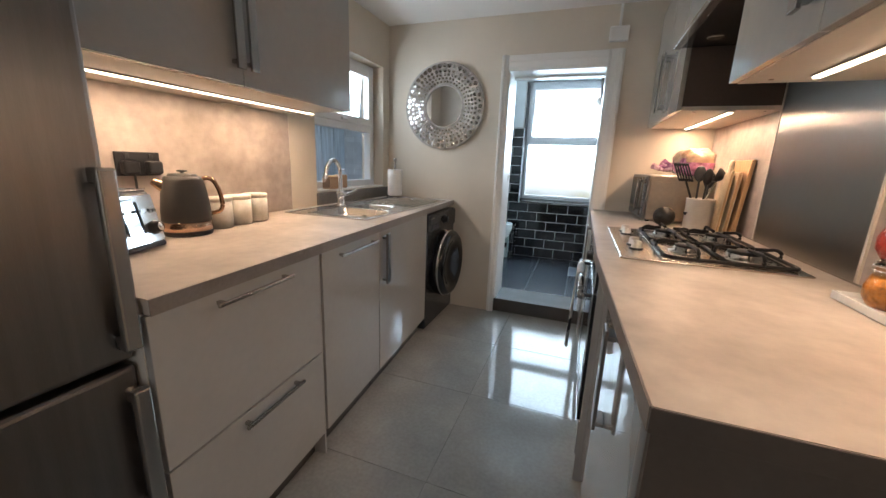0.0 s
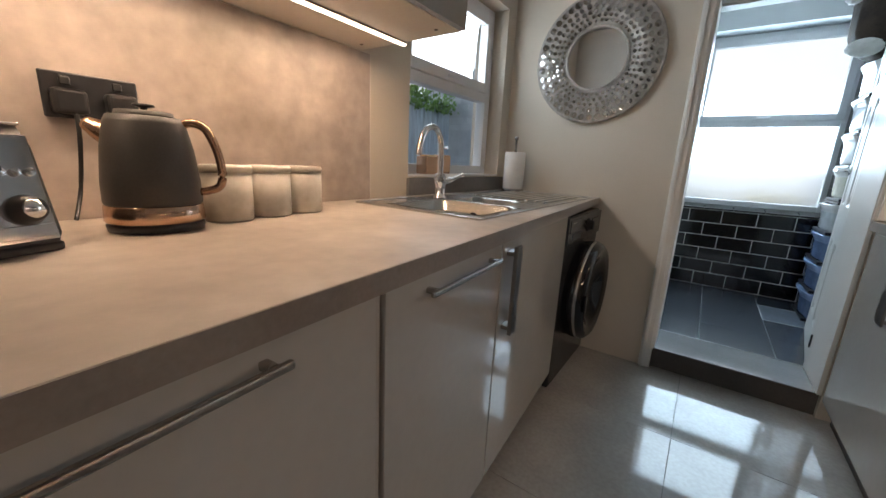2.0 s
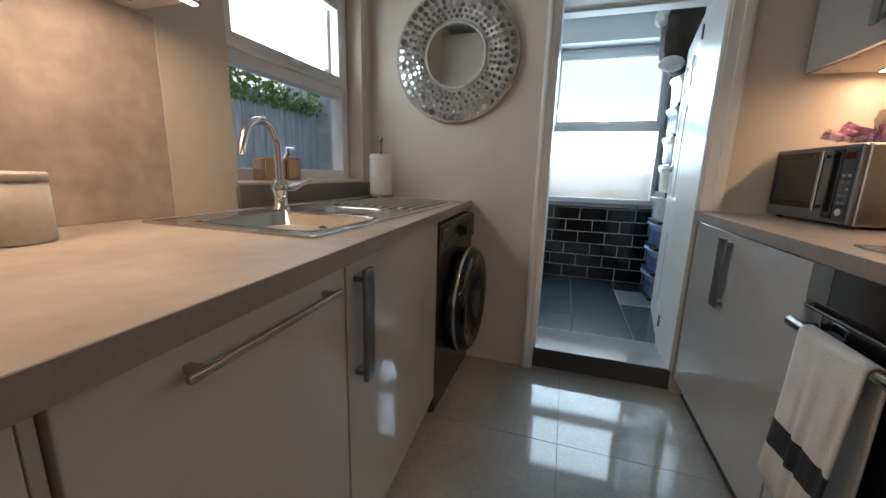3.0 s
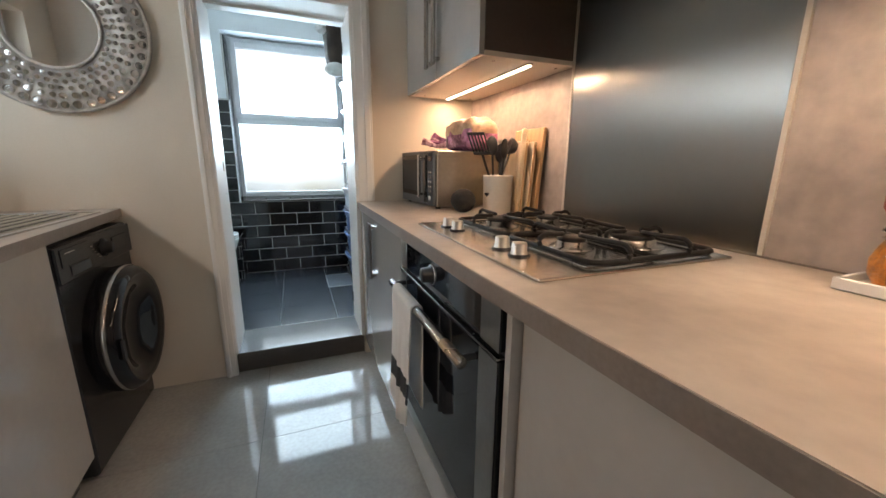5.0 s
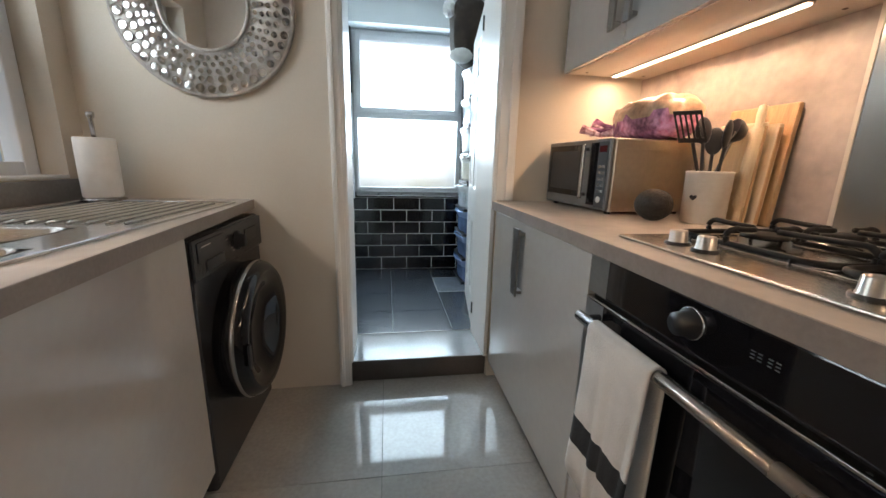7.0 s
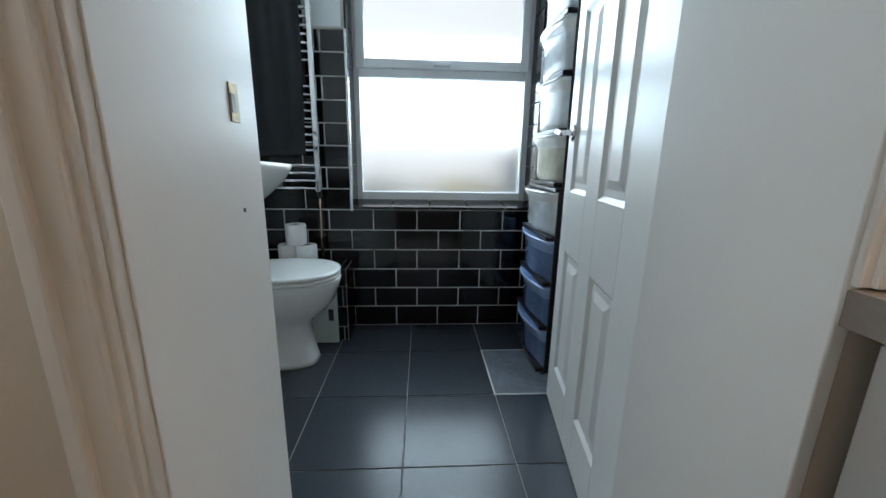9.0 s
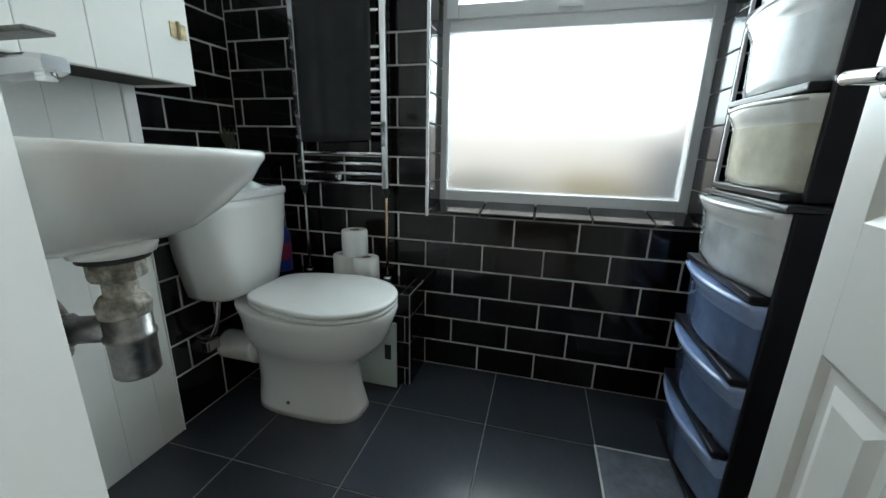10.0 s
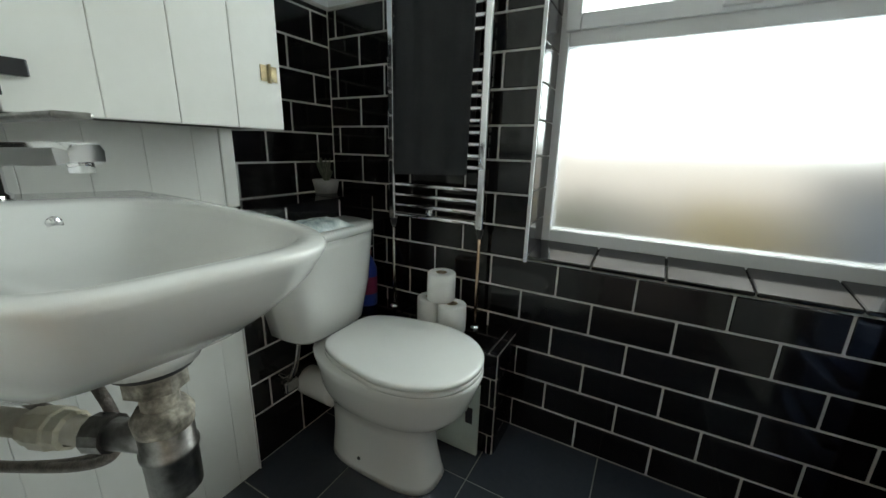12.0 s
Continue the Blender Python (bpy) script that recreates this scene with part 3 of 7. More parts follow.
def sink():
    ob = thing("sink", (-0.69, 2.43, ZT), "stainless steel one and a half bowl sink with drainer", "sink")
    bpy.context.view_layer.update()
    st = mat("sink_steel", (0.60, 0.59, 0.57), 0.2, 1.0, var=0.04, scale=6, grain=70, bump=0.02)
    x0, x1, y0, y1 = -0.935, -0.437, 1.872, 3.02
    z = ZT + 0.004

    def bowl(ax0, ax1, ay0, ay1, dep):
        def lp(i, zz):
            r = 0.05
            pts = []
            for cx, cy, a0 in ((ax1 - i - r, ay1 - i - r, 0), (ax0 + i + r, ay1 - i - r, 90), (ax0 + i + r, ay0 + i + r, 180), (ax1 - i - r, ay0 + i + r, 270)):
                for k in range(5):
                    a = radians(a0 + k * 22.5)
                    pts.append((cx + r * math.cos(a), cy + r * math.sin(a), zz))
            return pts
        bm = loft([lp(0, z + 0.001), lp(0.006, z - 0.004), lp(0.02, z - dep + 0.02), lp(0.035, z - dep)], cap=False)
        bm.faces.new([v for v in list(bm.verts)[-20:]])
        return bm
    b1, b2 = (-0.84, -0.475, 1.925, 2.235), (-0.80, -0.56, 2.268, 2.45)
    # rim and deck laid round the bowls
    deck = plate([x0, b1[0], b2[0], b2[1], b1[1], x1], [y0, b1[2], b1[3], b2[2], b2[3], y1], [(1, 1), (2, 1), (3, 1), (2, 3)], ZT, z)
    wpart("deck", deck, st, ob)
    wpart("rim", boxes(((x0, y0, z), (x1, y0 + 0.008, z + 0.003)), ((x0, y1 - 0.008, z), (x1, y1, z + 0.003)), ((x0, y0 + 0.008, z), (x0 + 0.008, y1 - 0.008, z + 0.003)),
                       ((x1 - 0.008, y0 + 0.008, z), (x1, y1 - 0.008, z + 0.003)), bevel=0.001), M["chrome"], ob)
    wpart("bowl", bowl(*b1, 0.16), st, ob, "deep main bowl", True)
    wpart("half_bowl", bowl(*b2, 0.10), st, ob, "shallow half bowl", True)
    for i in range(9):
        x = -0.83 + i * 0.042
        wpart("drainer_rib", tube([(x, 2.50, z + 0.0005), (x, 2.53, z + 0.003), (x, 2.93, z + 0.003), (x, 2.97, z + 0.0005)], 0.005, 8), st, ob, "", True)
    ay = Matrix.Translation((-0.66, 2.212, z - 0.05)) @ Euler((math.pi / 2, 0, 0)).to_matrix().to_4x4()
    wpart("overflow", lathe([(0.016, -0.004), (0.016, 0.004), (0.0, 0.004)], 16, m=ay), M["black"], ob, "dark round overflow")
    for bx, by, dep in ((-0.66, 2.08, 0.16), (-0.68, 2.358, 0.10)):
        wpart("waste", lathe([(0.038, 0.001), (0.036, 0.005), (0.02, 0.003), (0.0, 0.003)], 20, at=(bx, by, z - dep)), M["chrome"], ob, "", True)


sink()


def mixer_tap():
    x, y = -0.856, 2.258
    ob = thing("mixer_tap", (x, y, ZT + 0.004), "chrome swan neck kitchen mixer tap", "tap")
    bpy.context.view_layer.update()
    z = ZT + 0.0045
    wpart("base", lathe([(0.030, 0), (0.030, 0.006), (0.022, 0.012), (0.022, 0.05), (0.026, 0.062), (0.026, 0.085), (0.018, 0.10), (0.0, 0.10)], 24, at=(x, y, z)), M["chrome"], ob, "", True)
    d = Vector((0.05, -1.0, 0)).normalized()
    pts = [(0, 0.09), (0, 0.18), (0.006, 0.228), (0.040, 0.270), (0.085, 0.274), (0.128, 0.245), (0.148, 0.200), (0.153, 0.170)]
    wpart("spout", tube(smooth_path([(x + d.x * r, y + d.y * r, z + h) for r, h in pts], 6), 0.012, 14), M["chrome"], ob, "", True)
    for s in (-1, 1):
        wpart("lever", tube(smooth_path([(x, y + s * 0.02, z + 0.07), (x + 0.02, y + s * 0.05, z + 0.075), (x + 0.06, y + s * 0.085, z + 0.10)], 5), [0.012] * 6 + [0.008] * 5, 10), M["chrome"], ob, "", True)


mixer_tap()


def soap_dispenser():
    """A pump bottle and a sponge caddy side by side on the sill."""
    x, z = -1.050, WZ0 + 0.0125
    ob = thing("soap_dispenser", (x, 2.530, z), "square copper coloured soap dispenser on the window sill", "soap dispenser")
    bpy.context.view_layer.update()
    wpart("body", box((x - 0.030, 2.488, z), (x + 0.030, 2.575, z + 0.092), 0.010, 3), M["copper"], ob)
    wpart("pump", lathe([(0.013, 0), (0.013, 0.012), (0.006, 0.016), (0.006, 0.040), (0.0, 0.040)], 14, at=(x, 2.53, z + 0.0922)), M["chrome"], ob, "", True)
    wpart("nozzle", tube([(x, 2.53, z + 0.128), (x + 0.042, 2.522, z + 0.126)], 0.006, 8), M["chrome"], ob)
    ca = thing("sponge_caddy", (x, 2.425, z), "open copper coloured sponge caddy on the window sill", "caddy")
    bpy.context.view_layer.update()
    a, b, c, d, h = x - 0.030, x + 0.030, 2.375, 2.478, 0.080
    wpart("tray", boxes(((a, c, z), (b, d, z + 0.004)), ((a, c, z + 0.004), (a + 0.004, d, z + h)), ((b - 0.004, c, z + 0.004), (b, d, z + h)),
                        ((a + 0.004, c, z + 0.004), (b - 0.004, c + 0.004, z + h)), ((a + 0.004, d - 0.004, z + 0.004), (b - 0.004, d, z + h)), bevel=0.001), M["copper"], ca)
    wpart("sponge", box((a + 0.008, c + 0.010, z + 0.0045), (b - 0.008, d - 0.012, z + 0.088), 0.006), mat("sponge", (0.62, 0.42, 0.22), 0.95, var=0.15, scale=60, grain=220, bump=0.3), ca, "tan sponge")


soap_dispenser()


def paper_roll(name, x, y, z, r, h, hole=0.02, label="white kitchen roll on a steel holder", stand=True, group=""):
    ob = thing(name, (x, y, z), label, "paper roll", group)
    bpy.context.view_layer.update()
    if stand:
        wpart("base", lathe([(0.0, 0), (r * 1.12, 0), (r * 1.12, 0.006), (r * 0.5, 0.010), (0.0, 0.010)], 28, at=(x, y, z)), M["satin"], ob, "steel base plate", True)
        wpart("rod", lathe([(0.007, 0.01), (0.007, h + 0.075), (0.012, h + 0.08), (0.012, h + 0.095), (0.0, h + 0.098)], 14, at=(x, y, z)), M["satin"], ob, "steel rod", True)
        z += 0.011
    prof = [(hole, 0.0), (r - 0.004, 0.0), (r, 0.004), (r + 0.0005, h * 0.5), (r, h - 0.004), (r - 0.004, h), (hole, h), (hole, 0.0)]
    wpart("roll", lathe(prof, 32, at=(x, y, z)), M["paper"], ob, "", True)
    wpart("core", lathe([(hole, 0.002), (hole - 0.002, 0.002), (hole - 0.002, h - 0.001), (hole, h - 0.001)], 20, at=(x, y, z)), mat("cardboard", (0.36, 0.27, 0.19), 0.9), ob)
    return ob


paper_roll("kitchen_roll", -0.885, 3.03, ZT + 0.0075, 0.058, 0.205)


def kettle():
    x, y = 0.0, 0.0
    ob = thing("kettle", (-0.820, 1.262, ZT), "charcoal jug kettle with rose gold trim", "kettle")
    ob.matrix_world = pose(-0.820, 1.262, ZT) @ Matrix.Scale(0.915, 4)
    body = mat("charcoal_coating", (0.055, 0.052, 0.050), 0.45, var=0.08, scale=9, grain=200, bump=0.06)
    part("power_base", lathe([(0.0, 0), (0.084, 0), (0.086, 0.012), (0.080, 0.018), (0.0, 0.018)], 36, at=(x, y, 0.0005)), M["black"], ob, "", True)
    part("trim_band", lathe([(0.086, 0.019), (0.088, 0.022), (0.086, 0.052), (0.083, 0.054)], 40, at=(x, y, 0)), M["copper"], ob, "rose gold base band", True)
    part("body", lathe([(0.0, 0.02), (0.0835, 0.054), (0.086, 0.058), (0.085, 0.10), (0.078, 0.165), (0.068, 0.215), (0.062, 0.228), (0.0, 0.231)], 40, at=(x, y, 0)), body, ob, "", True)
    part("lid", lathe([(0.050, 0.230), (0.048, 0.238), (0.0, 0.242)], 32, at=(x, y, 0)), body, ob, "", True)
    part("lid_knob", lathe([(0.006, 0.24), (0.006, 0.245), (0.019, 0.248), (0.018, 0.252), (0.0, 0.254)], 20, at=(x, y, 0)), M["black"], ob, "", True)
    d = Vector((0.52, 0.85, 0)).normalized()
    hp = [(0.060, 0.217), (0.080, 0.222), (0.104, 0.210), (0.122, 0.165), (0.128, 0.115), (0.118, 0.088), (0.084, 0.078)]
    part("handle", tube(smooth_path([(x + d.x * r, y + d.y * r, h) for r, h in hp], 6), 0.0088, 12, 1.3), M["bronze"], ob, "rose gold loop handle", True)
    part("spout", tube(smooth_path([(x - d.x * r, y - d.y * r, h) for r, h in ((0.05, 0.185), (0.075, 0.197), (0.098, 0.212))], 4), [0.027, 0.026, 0.025, 0.023, 0.021, 0.019, 0.016, 0.014, 0.012], 14), M["copper"], ob, "rose gold spout", True)


kettle()


def canister(x, y):
    ob = thing("storage_canister", (x, y, ZT), "pale stone storage canister with a fitted lid", "canister", "row of canisters")
    bpy.context.view_layer.update()
    m = mat("canister_glaze", (0.66, 0.61, 0.545), 0.4, var=0.10, scale=9, grain=60, bump=0.02)
    wpart("pot", lathe([(0.0, 0), (0.049, 0), (0.052, 0.004), (0.052, 0.107), (0.0, 0.107)], 36, at=(x, y, ZT)), m, ob, "", True)
    wpart("lid", lathe([(0.0, 0.1075), (0.0535, 0.1075), (0.0535, 0.120), (0.051, 0.1235), (0.0, 0.1245)], 36, at=(x, y, ZT)), m, ob, "", True)


for cx, cy in ((-0.842, 1.408), (-0.857, 1.516), (-0.872, 1.622)):
    canister(cx, cy)


def toaster():
    ob = new("toaster")
    ob.empty_display_size = 0.05
    ob.matrix_world = pose(-0.772, 0.972, ZT, 0, 0, 21.5) @ Matrix.Scale(1.04, 4)
    tagged(ob, "polished chrome four slice toaster with black dials and dark ends", "toaster")
    # local: x is the front, y along
    W, D, H, lean = 0.108, 0.100, 0.168, 0.030
    dark = mat("toaster_end_coating", (0.050, 0.048, 0.047), 0.42, var=0.08, grain=180, bump=0.04)
    sec = lambda y, i: [(-D + i, y, 0.014 + i), (D - i, y, 0.014 + i), (D - lean - i, y, H - 0.016 - i), (D - lean - 0.014 - i, y, H - i), (-D + lean + 0.014 + i, y, H - i), (-D + lean + i, y, H - 0.016 - i)]
    part("body", loft([sec(-W, 0.010), sec(-W + 0.010, 0.0), sec(W - 0.010, 0.0), sec(W, 0.010)]), dark, ob, "charcoal coated casing")
    part("base", box((-D - 0.001, -W + 0.004, 0.0), (D + 0.001, W - 0.004, 0.0135), 0.004), M["black"], ob, "black plastic base")
    part("top_plate", box((-D + lean + 0.012, -W + 0.008, H + 0.0003), (D - lean - 0.008, W - 0.008, H + 0.005), 0.002), M["chrome"], ob, "polished top plate")
    for sx in (-0.042, -0.016, 0.016, 0.042):
        part("slot", box((sx - 0.008, -W + 0.03, H + 0.0052), (sx + 0.008, W - 0.03, H + 0.006)), M["black"], ob)
    tilt = math.atan2(lean, H - 0.030)
    fr = Matrix.Translation((D + 0.0015, 0, 0.018)) @ Matrix.Rotation(-tilt, 4, "Y")     # front: out, along, up the slope
    up = (H - 0.030) / math.cos(tilt)

    def fbox(lo, hi, bev=0.001):
        bm = box(lo, hi, bev)
        bmesh.ops.transform(bm, matrix=fr, verts=bm.verts)
        return bm
    part("front_plate", fbox((0, -W + 0.010, 0.0), (0.002, W - 0.010, up), 0.001), M["chrome"], ob, "polished chrome front")
    part("crumb_tray_lip", fbox((0.0022, -W + 0.014, 0.004), (0.0040, W - 0.014, 0.022), 0.001), M["chrome"], ob)
    rz = Euler((0, math.pi / 2, 0)).to_matrix().to_4x4()
    for s in (-1, 1):
        y = s * 0.029
        part("lever_track", fbox((0.0022, y - 0.0035, 0.030), (0.0045, y + 0.0035, up - 0.018)), M["black"], ob)
        part("lever", fbox((0.0046, y - 0.026, 0.092), (0.018, y + 0.026, 0.099), 0.002), M["black"], ob)
        part("lever_cap", fbox((0.0182, y - 0.010, 0.090), (0.021, y + 0.010, 0.101), 0.001), M["chrome"], ob)
        ax = fr @ Matrix.Translation((0.002, s * 0.070, 0.042)) @ rz
        part("dial", lathe([(0.0205, 0), (0.0205, 0.005), (0.017, 0.008), (0.0155, 0.019), (0.0, 0.020)], 28, m=ax), M["black"], ob, "black browning dial", True)
        part("dial_cap", lathe([(0.0125, 0.0205), (0.011, 0.023), (0.0, 0.0235)], 24, m=ax), M["chrome"], ob, "", True)
        for k in range(3):
            part("button", lathe([(0.0055, 0), (0.0055, 0.004), (0.0, 0.005)], 12, m=fr @ Matrix.Translation((0.002, s * (0.058 + k * 0.015), 0.092)) @ rz), M["satin"], ob)
    part("badge", fbox((0.0022, -0.022, up - 0.016), (0.0036, 0.022, up - 0.007)), M["satin"], ob)


toaster()


def socket():
    ob = thing("double_socket", (XL + 0.010, 1.235, 1.10), "black double wall socket with two plugs", "socket")
    bpy.context.view_layer.update()
    wpart("plate", box((XL + 0.0105, 1.160, 1.098), (XL + 0.019, 1.310, 1.184), 0.003), M["black"], ob)
    for y in (1.195, 1.275):
        wpart("plug", box((XL + 0.0195, y - 0.026, 1.105), (XL + 0.052, y + 0.026, 1.152), 0.008, 3), M["black"], ob, "black three pin plug")
        wpart("switch", box((XL + 0.0195, y - 0.008, 1.160), (XL + 0.024, y + 0.008, 1.176), 0.002), M["black"], ob)
    wpart("cable", tube(smooth_path([(XL + 0.045, 1.20, 1.106), (XL + 0.05, 1.197, 1.05), (XL + 0.03, 1.19, 0.96), (XL + 0.06, 1.17, 0.902)], 6), 0.004, 8), M["black"], ob, "black power cable", True)


socket()


def fridge():
    ob = thing("fridge_freezer", (-0.62, 0.44, 0), "tall brushed steel fridge freezer beside the worktop", "fridge")
    bpy.context.view_layer.update()
    X0, X1, Y1, Yn = -1.0, -0.322, 0.764, 0.12
    wpart("body", box((X0, Yn, 0.02), (X1 - 0.065, Y1 - 0.006, 1.85), 0.006), mat("fridge_side", (0.16, 0.155, 0.15), 0.4, 0.6, var=0.05), ob)
    up = wpart("upper_door", box((X1 - 0.06, Yn, 0.757), (X1, Y1, 1.85), 0.012, 3), M["fridge"], ob)
    lo = wpart("lower_door", box((X1 - 0.06, Yn, 0.06), (X1, Y1, 0.744), 0.012, 3), M["fridge"], ob)
    bpy.context.view_layer.update()

    def grip(z0, z1, door):
        bm = bmesh.new()
        add_box(bm, (X1 + 0.022, Y1 - 0.034, z0), (X1 + 0.040, Y1 - 0.002, z1), 0.005)
        for z in (z0, z1 - 0.03):
            add_box(bm, (X1, Y1 - 0.032, z), (X1 + 0.026, Y1 - 0.010, z + 0.03), 0.004)
        h = link("handle", bm, M["satin"], None, "brushed steel bar handle")
        at_world(h, door)
    grip(0.79, 1.155, up)
    grip(0.40, 0.70, lo)
    wpart("kick_plate", box((X0 + 0.05, Yn + 0.01, 0.0), (X1 - 0.08, Y1 - 0.01, 0.058)), M["black"], ob)


fridge()


def wall_cabinet(name, face, back, y0, y1, z0, z1, splits, handles, label, sign, body="carcass"):
    """face: x of the doors; sign: the way that they look (1 to the right)."""
    ob = thing(name, ((face + back) / 2, (y0 + y1) / 2, z0), label, "cabinet", "wall cabinets")
    bpy.context.view_layer.update()
    a, b = sorted((back, face - sign * 0.021))
    wpart("carcass", box((a, y0, z0 + 0.017), (b, y1, z1), 0.001), M[body], ob)
    wpart("base_panel", box((a, y0, z0), (b, y1, z0 + 0.0165), 0.001), M["under"], ob, "pale underside panel")
    edges = [y0] + list(splits) + [y1]
    for i, (c, d) in enumerate(zip(edges, edges[1:])):
        p, q = sorted((face, face - sign * 0.02))
        door = wpart("door", box((p, c + 0.002, z0 + 0.001), (q, d - 0.002, z1), 0.002), M["door_gloss"], ob)
        bpy.context.view_layer.update()
        hy = handles[i]
        if hy is not None:
            bm = bmesh.new()
            for lo, hi in (((face + sign * 0.020, hy - 0.016, z0 + 0.05), (face + sign * 0.031, hy + 0.016, z0 + 0.34)),
                           ((face, hy - 0.016, z0 + 0.065), (face + sign * 0.021, hy + 0.016, z0 + 0.078)), ((face, hy - 0.016, z0 + 0.31), (face + sign * 0.021, hy + 0.016, z0 + 0.323))):
                add_box(bm, tuple(min(u, v) for u, v in zip(lo, hi)), tuple(max(u, v) for u, v in zip(lo, hi)), 0.002)
            at_world(link("handle", bm, M["satin"], None, "brushed nickel bar handle"), door)
    for y in (y0 + 0.05, y1 - 0.05):
        for x in (a + 0.06, b - 0.05):
            wpart("screw_cap", lathe([(0.006, 0), (0.006, -0.0015), (0.0, -0.002)], 10, at=(x, y, z0)), M["satin"], ob)
    return ob


def led_strip(x, y0, y1, z, watts, group="under cabinet lights", tint=(1.0, 0.72, 0.49)):
    ob = thing("led_strip", (x, (y0 + y1) / 2, z), "slim warm white strip light under the wall cabinet", "strip light", group)
    bpy.context.view_layer.update()
    wpart("profile", box((x - 0.011, y0 - 0.004, z - 0.006), (x + 0.011, y1 + 0.004, z), 0.001), M["satin"], ob)
    wpart("diffuser", box((x - 0.008, y0, z - 0.010), (x + 0.008, y1, z - 0.0062), 0.001), LED, ob, "glowing diffuser")
    area_lamp("strip_lamp", (x, (y0 + y1) / 2, z - 0.013), (x, (y0 + y1) / 2, 0), 0.016, y1 - y0, watts, tint).rotation_euler = (0, 0, 0)
    return ob


LED = glow("warm_led", (1.0, 0.80, 0.60), 9.0)
wall_cabinet("wall_cabinet", -0.582, XL + 0.001, 0.70, 1.975, 1.412, 2.12, (1.345,), (1.318, 1.372), "gloss grey two door wall cabinet", 1, "under")
led_strip(-0.815, 0.86, 1.975, 1.4115, 7.6)


def round_mirror():
    c = Vector((-0.536, YE - 0.001, 1.607))
    ob = thing("round_mirror", c, "round wall mirror in a silver frame of mirrored discs", "mirror")
    bpy.context.view_layer.update()
    ax = Matrix.Translation(c) @ Euler((math.pi / 2, 0, 0)).to_matrix().to_4x4()
    R, r = 0.318, 0.152
    fm = mat("silver_leaf", (0.44, 0.41, 0.375), 0.45, 0.35, var=0.12, scale=22, grain=90, bump=0.1)
    gm = mat("mirror_glass", (0.86, 0.87, 0.88), 0.02, 1.0, var=0.0, bump=0.0, rvar=0.0)
    wpart("backing", lathe([(0.0, 0.0), (R - 0.004, 0.0), (R, 0.004), (R, 0.014), (R - 0.008, 0.018), (r, 0.018), (r, 0.010), (0.0, 0.010)], 72, m=ax), fm, ob, "silver frame", True)
    wpart("rim", lathe([(R - 0.010, 0.017), (R - 0.004, 0.022), (R + 0.003, 0.018), (R + 0.003, 0.004)], 72, m=ax), fm, ob, "", True)
    wpart("inner_rim", lathe([(r - 0.004, 0.011), (r - 0.004, 0.022), (r + 0.006, 0.024), (r + 0.008, 0.018)], 72, m=ax), fm, ob, "", True)
    wpart("glass", lathe([(0.0, 0.0125), (r - 0.004, 0.0125), (r - 0.004, 0.011)], 64, m=ax), gm, ob, "clear round mirror glass")
    dm = mat("aged_mirror_disc", (0.60, 0.58, 0.56), 0.10, 1.0, var=0.05, scale=30, bump=0.0, rvar=0.05)
    disc, ring = bpy.data.meshes.new("disc"), bpy.data.meshes.new("bead_ring")
    bm = lathe([(0.80, 0.0), (0.80, 0.10), (0.0, 0.12)], 14)
    bm.to_mesh(disc)
    bm.free()
    bm = lathe([(1.0, 0.0), (1.0, 0.24), (0.90, 0.32), (0.80, 0.24), (0.80, 0.0)], 14)
    bm.to_mesh(ring)
    bm.free()
    disc.materials.append(dm)
    ring.materials.append(fm)
    rng = random.Random(3)
    for rad, n, size in ((0.291, 44, 0.0195), (0.256, 46, 0.0150), (0.228, 46, 0.0128), (0.203, 44, 0.0118), (0.179, 42, 0.0112)):
        for i in range(n):
            a = 2 * math.pi * (i + 0.5 * (rad < 0.26) + rng.uniform(-0.1, 0.1)) / n
            s = size * rng.uniform(0.86, 1.08)
            tilt = Euler((rng.uniform(-0.06, 0.06), rng.uniform(-0.06, 0.06), 0)).to_matrix().to_4x4()
            m = ax @ Matrix.Translation((rad * math.cos(a), rad * math.sin(a), 0.0185)) @ tilt @ Matrix.Scale(s, 4)
            for nm, me in (("disc", disc), ("bead_ring", ring)):
                if nm == "bead_ring" and size < 0.0125 and i % 2:
                    continue
                o = new(nm, me)
                o.matrix_world = m
                at_world(o, ob)


round_mirror()


def conduit_box():
    ob = thing("junction_box", (0.646, YE - 0.001, 1.98), "white cable junction box above the door frame", "junction box")
    bpy.context.view_layer.update()
    wpart("box", box((0.59, YE - 0.032, 1.985), (0.705, YE - 0.001, 2.075), 0.006), M["gloss_white"], ob)
    wpart("trunking", box((0.64, YE - 0.014, 2.0755), (0.656, YE - 0.001, CZ - 0.001), 0.002), M["gloss_white"], ob)


conduit_box()

# ---- right run of units ----
RF, RT = 0.618, 0.897       # face of the doors, worktop height


